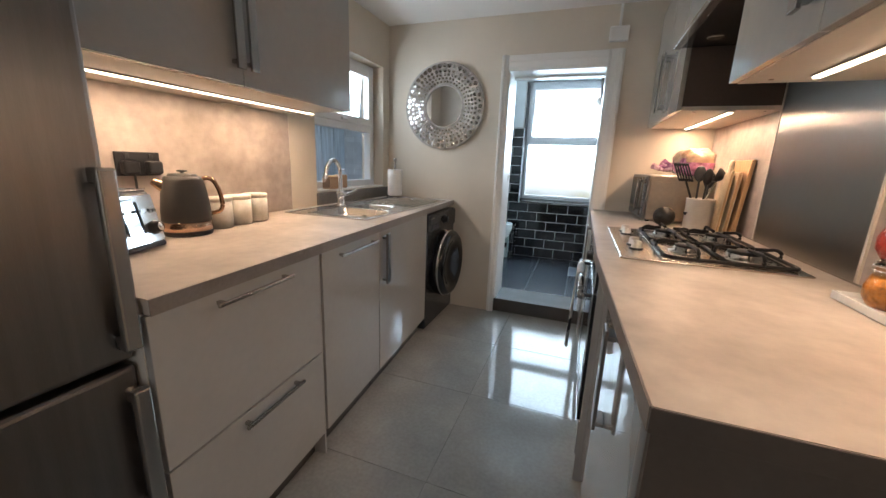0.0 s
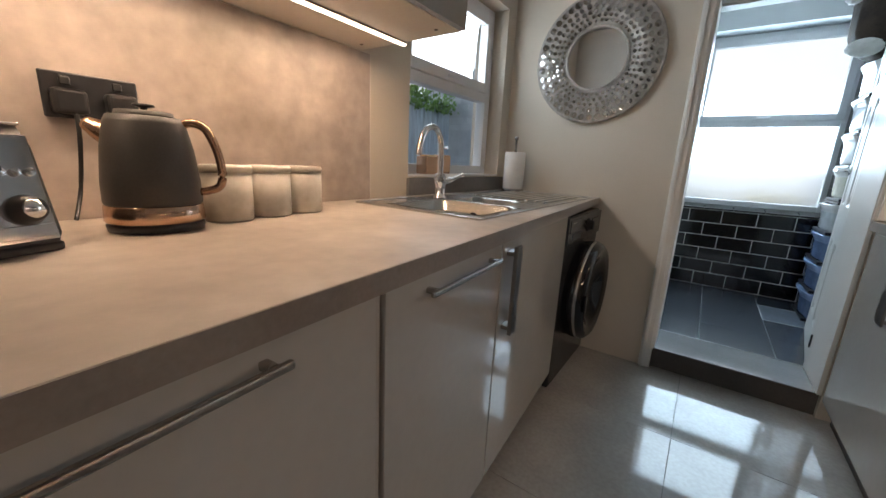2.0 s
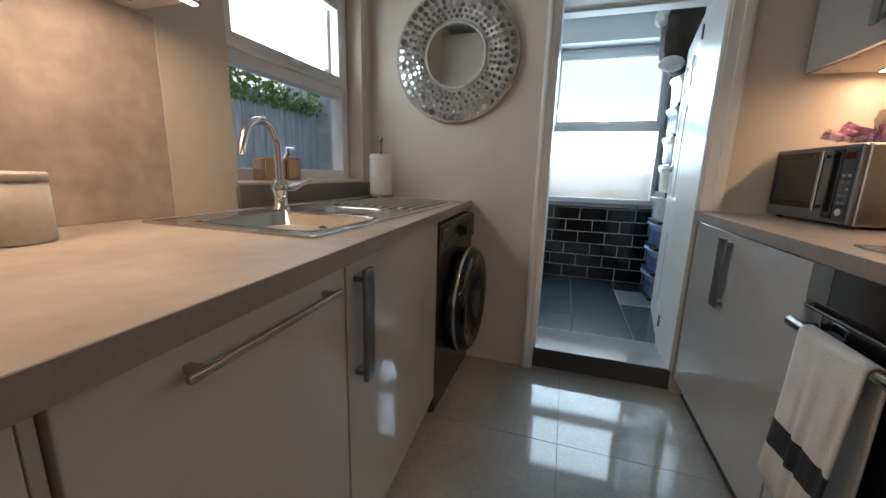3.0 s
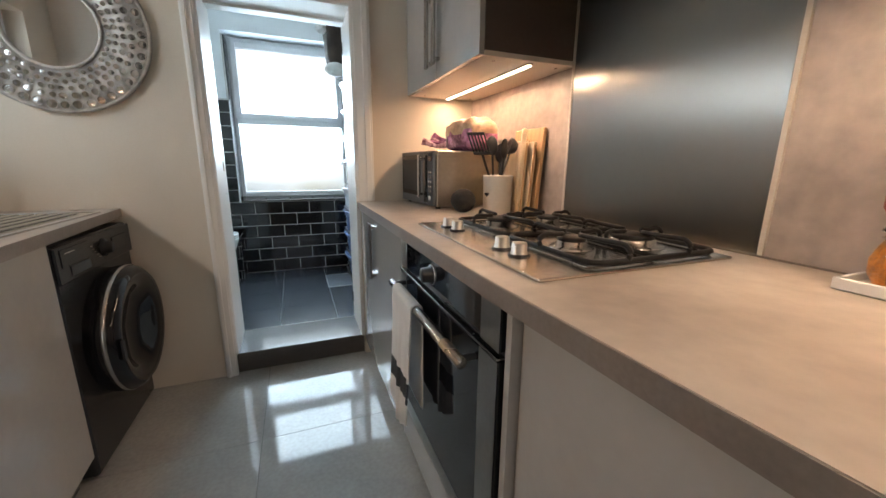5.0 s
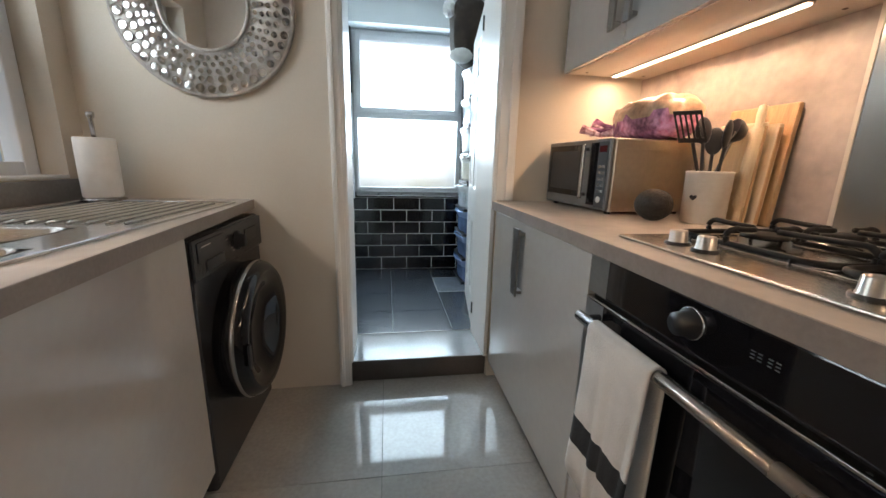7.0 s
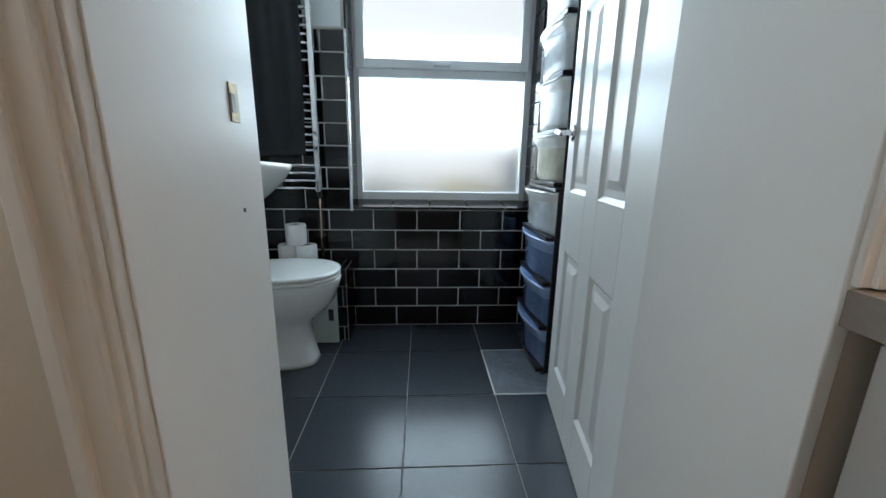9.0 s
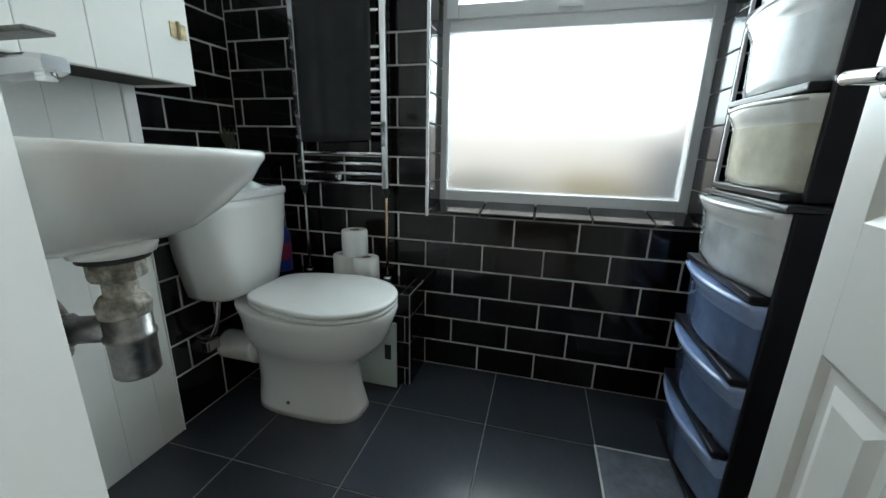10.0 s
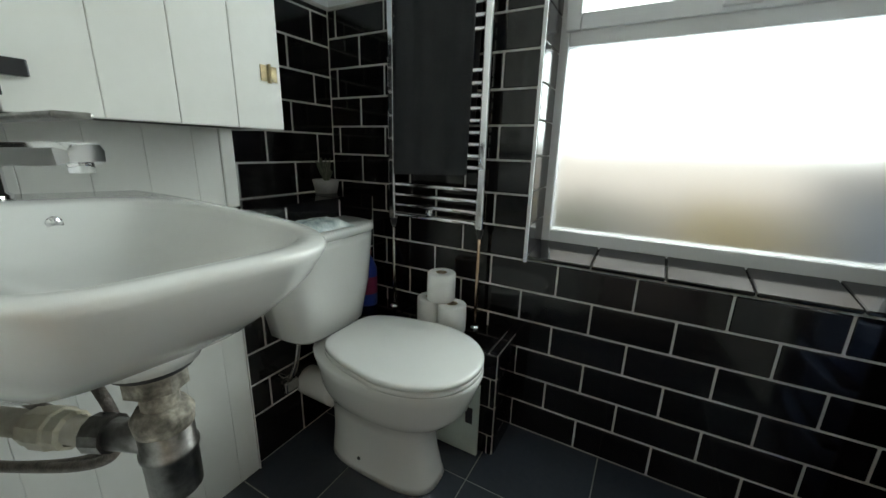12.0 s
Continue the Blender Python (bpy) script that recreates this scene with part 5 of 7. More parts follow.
def utensil_pot():
    x, y = 1.105, 2.545
    ob = thing("utensil_pot", (x, y, RT), "cream ceramic pot with a small dark heart", "pot")
    bpy.context.view_layer.update()
    wpart("pot", lathe([(0.0, 0), (0.056, 0), (0.060, 0.005), (0.062, 0.150), (0.064, 0.156), (0.058, 0.158), (0.055, 0.02), (0.0, 0.016)], 36, at=(x, y, RT + 0.0005)), M["cream"], ob, "", True)
    d = Vector((-0.75, -0.66, 0)).normalized()
    t = Vector((0.66, -0.75, 0))
    c = Vector((x, y, RT + 0.08)) + d * 0.0625 + t * -0.025
    bm = bmesh.new()
    pts = []
    for i in range(20):
        a = 2 * math.pi * i / 20
        hx, hz = 16 * math.sin(a) ** 3, 13 * math.cos(a) - 5 * math.cos(2 * a) - 2 * math.cos(3 * a) - math.cos(4 * a)
        pts.append(c + t * hx * 0.0006 + Vector((0, 0, hz * 0.0006)))
    lo = [bm.verts.new(p - d * 0.006) for p in pts]
    hi = [bm.verts.new(p + d * 0.0015) for p in pts]
    bm.faces.new(hi)
    for i in range(20):
        bm.faces.new((lo[i], lo[(i + 1) % 20], hi[(i + 1) % 20], hi[i]))
    wpart("heart", bm, M["black"], ob, "small dark heart")

    def tool(name, label, foot, head, build):
        o = thing(name, (x, y, RT + 0.02), label, "utensil", "utensils in the pot")
        bpy.context.view_layer.update()
        f, h = Vector(foot), Vector(head)
        wpart("shaft", tube([f, f.lerp(h, 0.5), h], 0.005, 8), M["satin"] if name == "ladle" else M["black"], o)
        build(o, h, (h - f).normalized())
    zf = RT + 0.022

    def turner(o, h, up):
        sx = Vector((0.75, -0.66, 0)).normalized()
        bm = bmesh.new()
        n = sx.cross(up).normalized()
        L, Wd = 0.095, 0.036
        m = Matrix((sx, n, up)).transposed().to_4x4()
        m.translation = h
        xs = [-Wd]
        for k in range(5):
            xs += [-Wd + 0.006 + k * 0.0132, -Wd + 0.006 + k * 0.0132 + 0.0075]
        bm.free()
        bm = plate(xs + [Wd], [0, 0.014, L - 0.012, L], [(2 * k + 1, 1) for k in range(5)], -0.0015, 0.0015)
        bmesh.ops.rotate(bm, verts=bm.verts, cent=(0, 0, 0), matrix=Matrix.Rotation(math.pi / 2, 3, "X"))
        bmesh.ops.transform(bm, matrix=m, verts=bm.verts)
        wpart("blade", bm, M["black"], o, "black slotted blade")

    def cup(o, h, up):
        bm = lathe([(0.0, -0.026), (0.022, -0.018), (0.034, 0.0), (0.036, 0.014), (0.033, 0.014), (0.0, -0.020)], 24, m=Matrix.Translation(h) @ up.to_track_quat("Y", "Z").to_matrix().to_4x4())
        wpart("bowl", bm, M["black"], o, "round black bowl", True)

    def spoon(o, h, up):
        bm = bmesh.new()
        bmesh.ops.create_icosphere(bm, subdivisions=3, radius=1)
        q = up.to_track_quat("Z", "Y").to_matrix().to_4x4()
        bmesh.ops.transform(bm, matrix=Matrix.Translation(h + up * 0.03) @ q @ Matrix.Diagonal((0.026, 0.008, 0.042, 1)), verts=bm.verts)
        wpart("head", bm, M["cream"] if o.name.startswith("wooden") else M["black"], o, "", True)
    tool("spatula", "black slotted turner in the pot", (x + 0.01, y, zf), (x - 0.080, y - 0.005, RT + 0.240), turner)
    tool("ladle", "black ladle in the pot", (x - 0.02, y + 0.01, zf), (x + 0.055, y - 0.01, RT + 0.275), cup)
    tool("serving_spoon", "black serving spoon in the pot", (x, y - 0.02, zf), (x + 0.005, y - 0.03, RT + 0.235), spoon)
    tool("masher", "black spoon with a pale handle in the pot", (x - 0.02, y - 0.01, zf), (x - 0.015, y + 0.03, RT + 0.25), spoon)
    tool("whisk_handle", "steel whisk in the pot", (x + 0.02, y + 0.02, zf), (x + 0.03, y + 0.035, RT + 0.22), spoon)


utensil_pot()


def chopping_board(x, y0, y1, h, th, lean, material, label, hole=False):
    ob = new("chopping_board")
    ob.empty_display_size = 0.05
    ob.matrix_world = pose(x, (y0 + y1) / 2, RT, 0, lean, 0)
    tagged(ob, label, "chopping board", "chopping boards")
    w = (y1 - y0) / 2
    part("board", box((-th, -w, 0), (0, w, h), 0.006, 3), material, ob)
    part("edge_band", box((-th - 0.0006, -w - 0.0004, 0.01), (-th * 0.4, -w + 0.003, h - 0.012), 0.001), M["wood"], ob, "darker edge grain")
    return ob


chopping_board(1.245, 2.445, 2.66, 0.352, 0.018, 4.0, M["wood"], "large beech chopping board leaning on the wall panel")
chopping_board(1.212, 2.455, 2.64, 0.295, 0.016, 4.0, M["wood_pale"], "small pale chopping board leaning on a larger one")
chopping_board(1.186, 2.475, 2.63, 0.30, 0.012, 3.6, M["wood_pale"], "thin pale chopping board at the front of the stack")
rp = thing("rolling_pin", (1.17, 2.49, RT), "pale wooden rolling pin standing beside the boards", "rolling pin")
bpy.context.view_layer.update()
wpart("pin", lathe([(0.0, 0.0), (0.009, 0.004), (0.011, 0.03), (0.009, 0.05), (0.017, 0.056), (0.018, 0.28), (0.010, 0.29), (0.012, 0.32), (0.010, 0.345), (0.0, 0.35)], 20, m=pose(1.172, 2.495, RT, 0, 3.5, 0)), M["wood_pale"], rp, "", True)


def tray_and_jars():
    ob = thing("serving_tray", (1.205, 1.31, RT), "long white ceramic tray under the jars", "tray")
    bpy.context.view_layer.update()
    x0, x1, y0, y1 = 1.130, 1.268, 1.165, 1.450
    wpart("base", box((x0 + 0.004, y0 + 0.004, RT + 0.0005), (x1 - 0.004, y1 - 0.004, RT + 0.007), 0.002), M["ceramic"], ob)
    wpart("lip", boxes(((x0, y0, RT + 0.002), (x0 + 0.007, y1, RT + 0.022)), ((x1 - 0.007, y0, RT + 0.002), (x1, y1, RT + 0.022)),
                       ((x0 + 0.007, y0, RT + 0.002), (x1 - 0.007, y0 + 0.007, RT + 0.022)), ((x0 + 0.007, y1 - 0.007, RT + 0.002), (x1 - 0.007, y1, RT + 0.022)), bevel=0.002), M["ceramic"], ob)
    jar_glass = glass("jar_glass", (0.96, 0.93, 0.88), 0.03)

    def jar(x, y, z, color, label):
        j = thing("spice_jar", (x, y, z), label, "jar", "stacked storage jars")
        bpy.context.view_layer.update()
        fill = mat("jar_contents", color, 0.35, var=0.3, scale=40, grain=160, bump=0.4, coat=0.5)
        wpart("contents", lathe([(0.0, 0.003), (0.034, 0.003), (0.044, 0.022), (0.045, 0.045), (0.038, 0.066), (0.0, 0.068)], 28, at=(x, y, z)), fill, j, "", True)
        g = wpart("glass", lathe([(0.0, 0.0), (0.036, 0.0), (0.047, 0.022), (0.048, 0.046), (0.040, 0.070), (0.036, 0.078), (0.036, 0.092), (0.034, 0.092)], 28, at=(x, y, z)), jar_glass, j, "clear rounded glass", True)
        g.visible_shadow = False
        wpart("lid", lathe([(0.0, 0.0935), (0.041, 0.0935), (0.041, 0.099), (0.034, 0.103), (0.034, 0.108), (0.0, 0.109)], 28, at=(x, y, z)), jar_glass, j, "clear glass lid", True)
        wpart("clip", tube(smooth_path([(x - 0.039, y, z + 0.080), (x - 0.047, y, z + 0.088), (x - 0.043, y, z + 0.100), (x - 0.02, y, z + 0.107)], 4), 0.0016, 6), M["chrome"], j, "wire clip")
        wpart("clip_ring", lathe([(0.0385, 0.080), (0.0405, 0.082), (0.0385, 0.084)], 28, at=(x, y, z)), M["chrome"], j, "", True)
        wpart("seal", lathe([(0.0415, 0.0922), (0.0415, 0.0935), (0.030, 0.0935), (0.030, 0.0922)], 28, at=(x, y, z)), M["ceramic"], j, "white rubber seal")
    cols = {"orange": (0.60, 0.23, 0.03), "red": (0.38, 0.030, 0.018), "brown": (0.36, 0.10, 0.03)}
    for (x, y), seq in (((1.202, 1.388), ("orange", "red", "brown")), ((1.202, 1.275), ("orange", "red", "orange"))):
        for i, c in enumerate(seq):
            jar(x, y, RT + 0.0075 + i * 0.1092, cols[c], "clip top glass jar of %s spice" % c)


tray_and_jars()

# ---- bathroom: door leaf ----


def panel_door():
    ob = new("door_1")
    ob.empty_display_size = 0.05
    ob.matrix_world = pose(DX1 + 0.004, YB - 0.012, ZB + 0.006, 0, 0, -8.2)
    tagged(ob, "open white six panel door with a chrome lever", "door", "", "structure")
    # local: y along the leaf, x its thickness (0 faces the doorway)
    L, H, T = 0.69, DZ - ZB - 0.012, 0.035
    m = M["gloss_white"]
    cols = ((0.150, 0.325), (0.435, 0.610))
    rows = ((0.16, 0.60), (0.800, 1.33), (1.42, 1.60))
    ys = [0.0, cols[0][0], cols[0][1], cols[1][0], cols[1][1], L]
    for nm, a, b in (("stile", ys[0], ys[1]), ("muntin", ys[2], ys[3]), ("stile", ys[4], ys[5])):
        part(nm, box((0, a, 0), (T, b, H), 0.001), m, ob)
    for a, b in cols:
        for z0, z1 in ((0, rows[0][0]), (rows[0][1], rows[1][0]), (rows[1][1], rows[2][0]), (rows[2][1], H)):
            part("rail", box((0, a + 0.0002, z0), (T, b - 0.0002, z1), 0.001), m, ob)
        for z0, z1 in rows:
            bm = bmesh.new()
            for sgn, xf in ((-1, 0.0), (1, T)):
                loops = []
                for i, d in ((0.0, 0.0), (0.012, 0.009), (0.030, 0.009), (0.052, 0.002)):
                    xx = xf - sgn * d
                    loops.append([(xx, a + i, z0 + i), (xx, b - i, z0 + i), (xx, b - i, z1 - i), (xx, a + i, z1 - i)])
                rings = [[bm.verts.new(q) for q in lp] for lp in loops]
                for p, q in zip(rings, rings[1:]):
                    for k in range(4):
                        bm.faces.new((p[k], p[(k + 1) % 4], q[(k + 1) % 4], q[k]))
                bm.faces.new(rings[-1])
            part("panel", bm, m, ob)
    lev = part("handle", tube(smooth_path([(0.0, L - 0.06, 0.985), (-0.045, L - 0.06, 0.985), (-0.055, L - 0.075, 0.985), (-0.055, L - 0.16, 0.975)], 5), 0.009, 12), M["chrome"], ob, "chrome lever handle", True)
    ax = Matrix.Translation((0, L - 0.06, 0.985)) @ Euler((0, -math.pi / 2, 0)).to_matrix().to_4x4()
    part("rose", lathe([(0.026, 0.0005), (0.026, 0.006), (0.020, 0.009), (0.0, 0.009)], 24, m=ax), M["chrome"], ob, "chrome rose", True)
    for z in (0.11, 1.575):
        part("hinge", box((-0.010, -0.010, z), (0.004, 0.006, z + 0.065), 0.001), M["black"], ob, "dark steel hinge")


panel_door()
structure("bath_threshold", box((DX0 - 0.06, YB + 0.0062, ZB - 0.001), (DX1 + 0.05, YB + 0.012, ZB + 0.003), 0.001), M["satin"], "thin metal threshold strip")

# ---- bathroom window ----


def frosted():
    m = glass("frosted_glass", (0.95, 0.98, 1.0), 0.42, 1.3)
    nt = m.node_tree
    t = nt.nodes.new("ShaderNodeTexNoise")
    t.inputs["Scale"].default_value = 180
    b = nt.nodes.new("ShaderNodeBump")
    b.inputs["Strength"].default_value, b.inputs["Distance"].default_value = 0.25, 0.002
    nt.links.new(t.outputs[0], b.inputs["Height"])
    nt.links.new(b.outputs[0], nt.nodes["Principled BSDF"].inputs["Normal"])
    return m


fro = frosted()
window("window_2", "white plastic bathroom window with frosted panes", (-0.172, 0.787), (0.807, 2.125), "x", 1.458, 0.050, (0.32, 5.0, 0.78), (fro, fro), 4.985)


def garden_blur():
    """Planting and a pale wall outside the frosted window."""
    back = glow("overcast_sky", (0.93, 0.97, 1.0), 1.05)
    structure("backdrop", box((-30, 15.0, -0.3), (30, 15.1, 22)), back, "plain overcast sky beyond the garden")
    structure("backdrop_side", box((-12.1, -8, -0.3), (-12.0, 60, 26)), back, "plain overcast sky beyond the yard")
    rng = random.Random(9)
    leaf = mat("garden_leaf", (0.12, 0.19, 0.05), 0.6, var=0.3, scale=8, bump=0.0)
    bloom = mat("yellow_bloom", (0.80, 0.62, 0.14), 0.6, var=0.2, bump=0.0)
    for k, (cx, m, n, lab) in enumerate(((-0.25, leaf, 700, "low green garden shrub"), (0.62, bloom, 1000, "yellow flowering garden shrub"), (1.9, leaf, 700, "low green garden shrub"))):
        ob = thing("garden_shrub", (cx, 6.3, -0.3), lab, "shrub", "garden shrubs")
        bpy.context.view_layer.update()
        bm = bmesh.new()
        for _ in range(n):
            c = Vector((cx + rng.gauss(0, 0.20), 6.3 + rng.gauss(0, 0.15), rng.uniform(-0.25, 0.86)))
            e = Euler((rng.uniform(-1.2, 1.2), rng.uniform(-1.2, 1.2), rng.uniform(0, 6.3))).to_matrix()
            s = rng.uniform(0.03, 0.06)
            bm.faces.new([bm.verts.new(c + e @ Vector(q) * s) for q in ((-0.5, 0, 0), (0, -0.5, 0.1), (1, 0, 0), (0, 0.5, 0.1))])
        wpart("crown", bm, m, ob)
        wpart("stem", tube([(cx, 6.3, -0.3), (cx + 0.03, 6.3, 0.2), (cx, 6.3, 0.5)], 0.02, 8), leaf, ob)
    shed = thing("garden_store", (1.55, 6.2, -0.3), "blue grey timber garden store", "shed")
    bpy.context.view_layer.update()
    wpart("body", box((1.02, 5.95, -0.3), (2.1, 6.7, 1.02), 0.02), mat("blue_grey_timber", (0.30, 0.36, 0.45), 0.7, var=0.1), shed)
    wpart("roof", box((0.97, 5.88, 1.0205), (2.15, 6.77, 1.07), 0.01), mat("felt_roof", (0.08, 0.08, 0.09), 0.9, var=0.1), shed)
    structure("garden_wall", box((-3.0, 8.2, -0.3), (4.5, 8.4, 0.55)), mat("garden_render", (0.72, 0.72, 0.70), 0.9, var=0.1, scale=2), "pale garden wall beyond the bathroom window")


garden_blur()

# ---- boxed-in pipework, panelling, ledge ----
structure("wall_nib", loft([[(BXL + 0.001, YB + 0.001, z), (DX0 - 0.020, YB + 0.001, z), (DX0 - 0.020, YB + 0.0046, z), (DX0 - 0.002, YB + 0.0046, z), (-0.139, 3.655, z), (BXL + 0.001, 3.655, z)] for z in (ZB, 2.329)]), M["gloss_white"], "white painted return wall beside the bathroom door")
structure("ledge_core", box((BXL + 0.001, 4.215, ZB), (-0.803, YW + 0.011, 0.918)), M["pale_grout"], "boxed-in pipework behind the toilet")
structure("low_box_core", box((-0.802, 4.642, ZB), (-0.168, YW + 0.011, 0.484)), M["pale_grout"], "low boxed-in pipework under the towel rail")


def bead_panel():
    ob = thing("wall_panelling", (-0.79, 3.9, ZB), "white tongue and groove panelling behind the basin", "wall panelling")
    ob["kind"] = "structure"
    bpy.context.view_layer.update()
    wpart("boxing", box((BXL + 0.001, 3.656, ZB), (-0.789, 4.209, 2.328)), M["board"], ob)
    y = 3.658
    while y < 4.20:
        y1 = min(y + 0.098, 4.210)
        if y1 - y > 0.02:
            wpart("board", box((-0.7885, y, ZB + 0.0005), (-0.776, y1, 2.325), 0.0016), M["board"], ob)
        y = y1
    wpart("corner_bead", box((-0.800, 4.2105, 0.945), (-0.772, 4.246, 2.325), 0.004), M["board"], ob)
    wpart("corner_bead", box((-0.800, 4.2105, ZB + 0.0005), (-0.772, 4.214, 0.944), 0.001), M["board"], ob)


bead_panel()


def bath_cabinet():
    ob = thing("bathroom_cabinet", (-0.69, 3.87, 1.138), "white tongue and groove wall cabinet above the basin", "cabinet")
    bpy.context.view_layer.update()
    x0, x1, y0, y1, z0, z1 = -0.775, -0.587, 3.606, 4.256, 1.138, 1.80
    wpart("back", box((x0, y0, z0 + 0.012), (x0 + 0.006, y1, z1)), M["board"], ob)
    wpart("side", box((x0 + 0.006, y0, z0), (x1 - 0.019, y0 + 0.016, z1), 0.001), M["board"], ob)
    wpart("side", box((x0 + 0.006, y1 - 0.016, z0), (x1 - 0.019, y1, z1), 0.001), M["board"], ob)
    # bottom panel coloured much darker than the white boards round it
    wpart("bottom", box((x0 + 0.0065, y0 + 0.0165, z0 + 0.004), (x1 - 0.0195, y1 - 0.0165, z0 + 0.018)), mat("dark_brown_board", (0.035, 0.030, 0.027), 0.7, var=0.2), ob, "dark recessed underside")
    for c, d in ((y0, 3.800), (3.815, y1)):
        door = wpart("door", box((x1 - 0.018, c, z0 + 0.001), (x1 - 0.006, d, z1), 0.001), M["board"], ob)
        bpy.context.view_layer.update()
        n = 2 if d < 3.85 else 4
        w = (d - c) / n
        for i in range(n):
            at_world(link("board", box((x1 - 0.0058, c + i * w + 0.0004, z0 + 0.001), (x1, c + (i + 1) * w - 0.0004, z1), 0.0020), M["board"], None), door)
    for y, s in ((4.226, 1), (3.636, -1)):
        for z in (1.238, 1.66):
            bm = boxes(((x1 + 0.0002, y - 0.020, z), (x1 + 0.002, y - 0.002, z + 0.032)), ((x1 + 0.0002, y + 0.002, z), (x1 + 0.002, y + 0.02, z + 0.032)))
            add_tube(bm, [(x1 + 0.003, y, z - 0.003), (x1 + 0.003, y, z + 0.035)], 0.004, 8)
            wpart("hinge", bm, M["brass"], ob, "small brass hinge")
    wpart("latch", box((x1 + 0.0005, 3.667, 1.185), (x1 + 0.016, 3.847, 1.207), 0.002), M["graphite"], ob, "grey sliding latch bar")
    wpart("keep", box((x1 + 0.0005, 3.800, 1.160), (x1 + 0.006, 3.819, 1.172), 0.001), M["graphite"], ob)


bath_cabinet()


def rounded(cx0, cx1, cy0, cy1, z, p=3.2, n=40, back=None):
    """A superellipse loop; its back is held flat at x = back."""
    out = []
    for i in range(n):
        a = 2 * math.pi * i / n
        c, s = math.cos(a), math.sin(a)
        x = (cx0 + cx1) / 2 + (cx1 - cx0) / 2 * math.copysign(abs(c) ** (2 / p), c)
        y = (cy0 + cy1) / 2 + (cy1 - cy0) / 2 * math.copysign(abs(s) ** (2 / p), s)
        out.append((max(x, back) if back is not None else x, y, z))
    return out


def basin_loop(x0, x1, yc, near, far, z, p, back=None):
    """A bowl outline, squarer at its end beside the return wall."""
    out = []
    for i in range(56):
        a = 2 * math.pi * i / 56
        c, q = math.cos(a), math.sin(a)
        e = p if q > 0 else 6.0
        x = (x0 + x1) / 2 + (x1 - x0) / 2 * math.copysign(abs(c) ** (2 / e), c)
        y = yc + (far if q > 0 else near) * math.copysign(abs(q) ** (2 / e), q)
        out.append((max(x, back) if back is not None else x, y, z))
    return out


def basin():
    ob = thing("wash_basin", (-0.50, 3.828, 0.85), "white ceramic wall hung wash basin", "basin")
    bpy.context.view_layer.update()
    b = -0.7745
    yc = 3.848
    Z = 0.997
    loops = []
    for dz, fx, near, far, p in ((-0.148, -0.33, 0.120, 0.080, 2.4), (-0.141, -0.292, 0.145, 0.108, 2.5), (-0.120, -0.242, 0.165, 0.138, 2.6), (-0.085, -0.197, 0.177, 0.162, 2.8), (-0.045, -0.158, 0.185, 0.182, 3.0),
                                 (-0.020, -0.144, 0.188, 0.190, 3.1), (-0.012, -0.140, 0.189, 0.192, 3.2), (-0.004, -0.139, 0.189, 0.193, 3.2), (0.0, -0.143, 0.187, 0.190, 3.2)):
        loops.append(basin_loop(-0.90, fx, yc, near, far, Z + dz, p, b))
    # rim, then down into the bowl
    for dz, x0, fx, w, p in ((0.001, -0.642, -0.166, 0.166, 2.8), (-0.003, -0.637, -0.172, 0.160, 2.8), (-0.012, -0.632, -0.178, 0.155, 2.7), (-0.050, -0.615, -0.225, 0.130, 2.6), (-0.092, -0.58, -0.29, 0.092, 2.3), (-0.112, -0.50, -0.37, 0.04, 2.0)):
        loops.append(basin_loop(x0, fx, yc, w * 0.98, w, Z + dz, p))
    lean = lambda x, y=yc: 0.025 * (-0.155 - x) + 0.04 * (yc - y)
    wpart("bowl", loft([[(x, y, z + lean(x, y)) for x, y, z in q] for q in loops]), M["ceramic"], ob, "", True)
    wpart("waste_boss", lathe([(0.0, -0.004), (0.052, -0.004), (0.060, 0.022), (0.0, 0.022)], 28, at=(-0.33, 3.83, 0.851)), M["ceramic"], ob, "", True)
    wpart("plug", lathe([(0.022, 0.0), (0.021, 0.004), (0.0, 0.005)], 20, at=(-0.435, yc, Z - 0.1115 + lean(-0.435))), M["chrome"], ob, "", True)
    wpart("overflow", lathe([(0.011, 0.0), (0.010, 0.003), (0.0, 0.002)], 18, m=Matrix.Translation((-0.625, yc, Z - 0.018)) @ Euler((0, math.pi / 2, 0)).to_matrix().to_4x4()), M["chrome"], ob, "", True)
    return ob


basin()


def basin_tap():
    x, y, z = -0.722, 3.808, 1.0125
    ob = thing("basin_tap", (x, y, z), "chrome lever mixer tap on the basin", "tap")
    bpy.context.view_layer.update()
    wpart("base", lathe([(0.026, 0), (0.026, 0.006), (0.021, 0.010), (0.021, 0.104), (0.024, 0.106), (0.024, 0.112), (0.0, 0.113)], 24, at=(x, y, z)), M["chrome"], ob, "", True)
    wpart("spout", loft([[(px, y - w, z + a), (px, y + w, z + a), (px, y + w * 1.05, z + c), (px, y + w * 0.8, z + c + 0.006), (px, y - w * 0.8, z + c + 0.006), (px, y - w * 1.05, z + c)]
                         for px, w, a, c in ((x + 0.008, 0.019, 0.050, 0.076), (x + 0.20, 0.019, 0.060, 0.082), (x + 0.375, 0.018, 0.068, 0.085), (x + 0.398, 0.014, 0.072, 0.083))]), M["chrome"], ob)
    wpart("aerator", lathe([(0.0, 0.0), (0.011, 0.0), (0.011, 0.010)], 16, at=(x + 0.377, y, z + 0.060)), M["chrome"], ob, "", True)
    wpart("lever", box((x - 0.02, y - 0.017, z + 0.1135), (x + 0.385, y + 0.017, z + 0.1205), 0.003), M["gun_metal"], ob, "dulled flat lever")


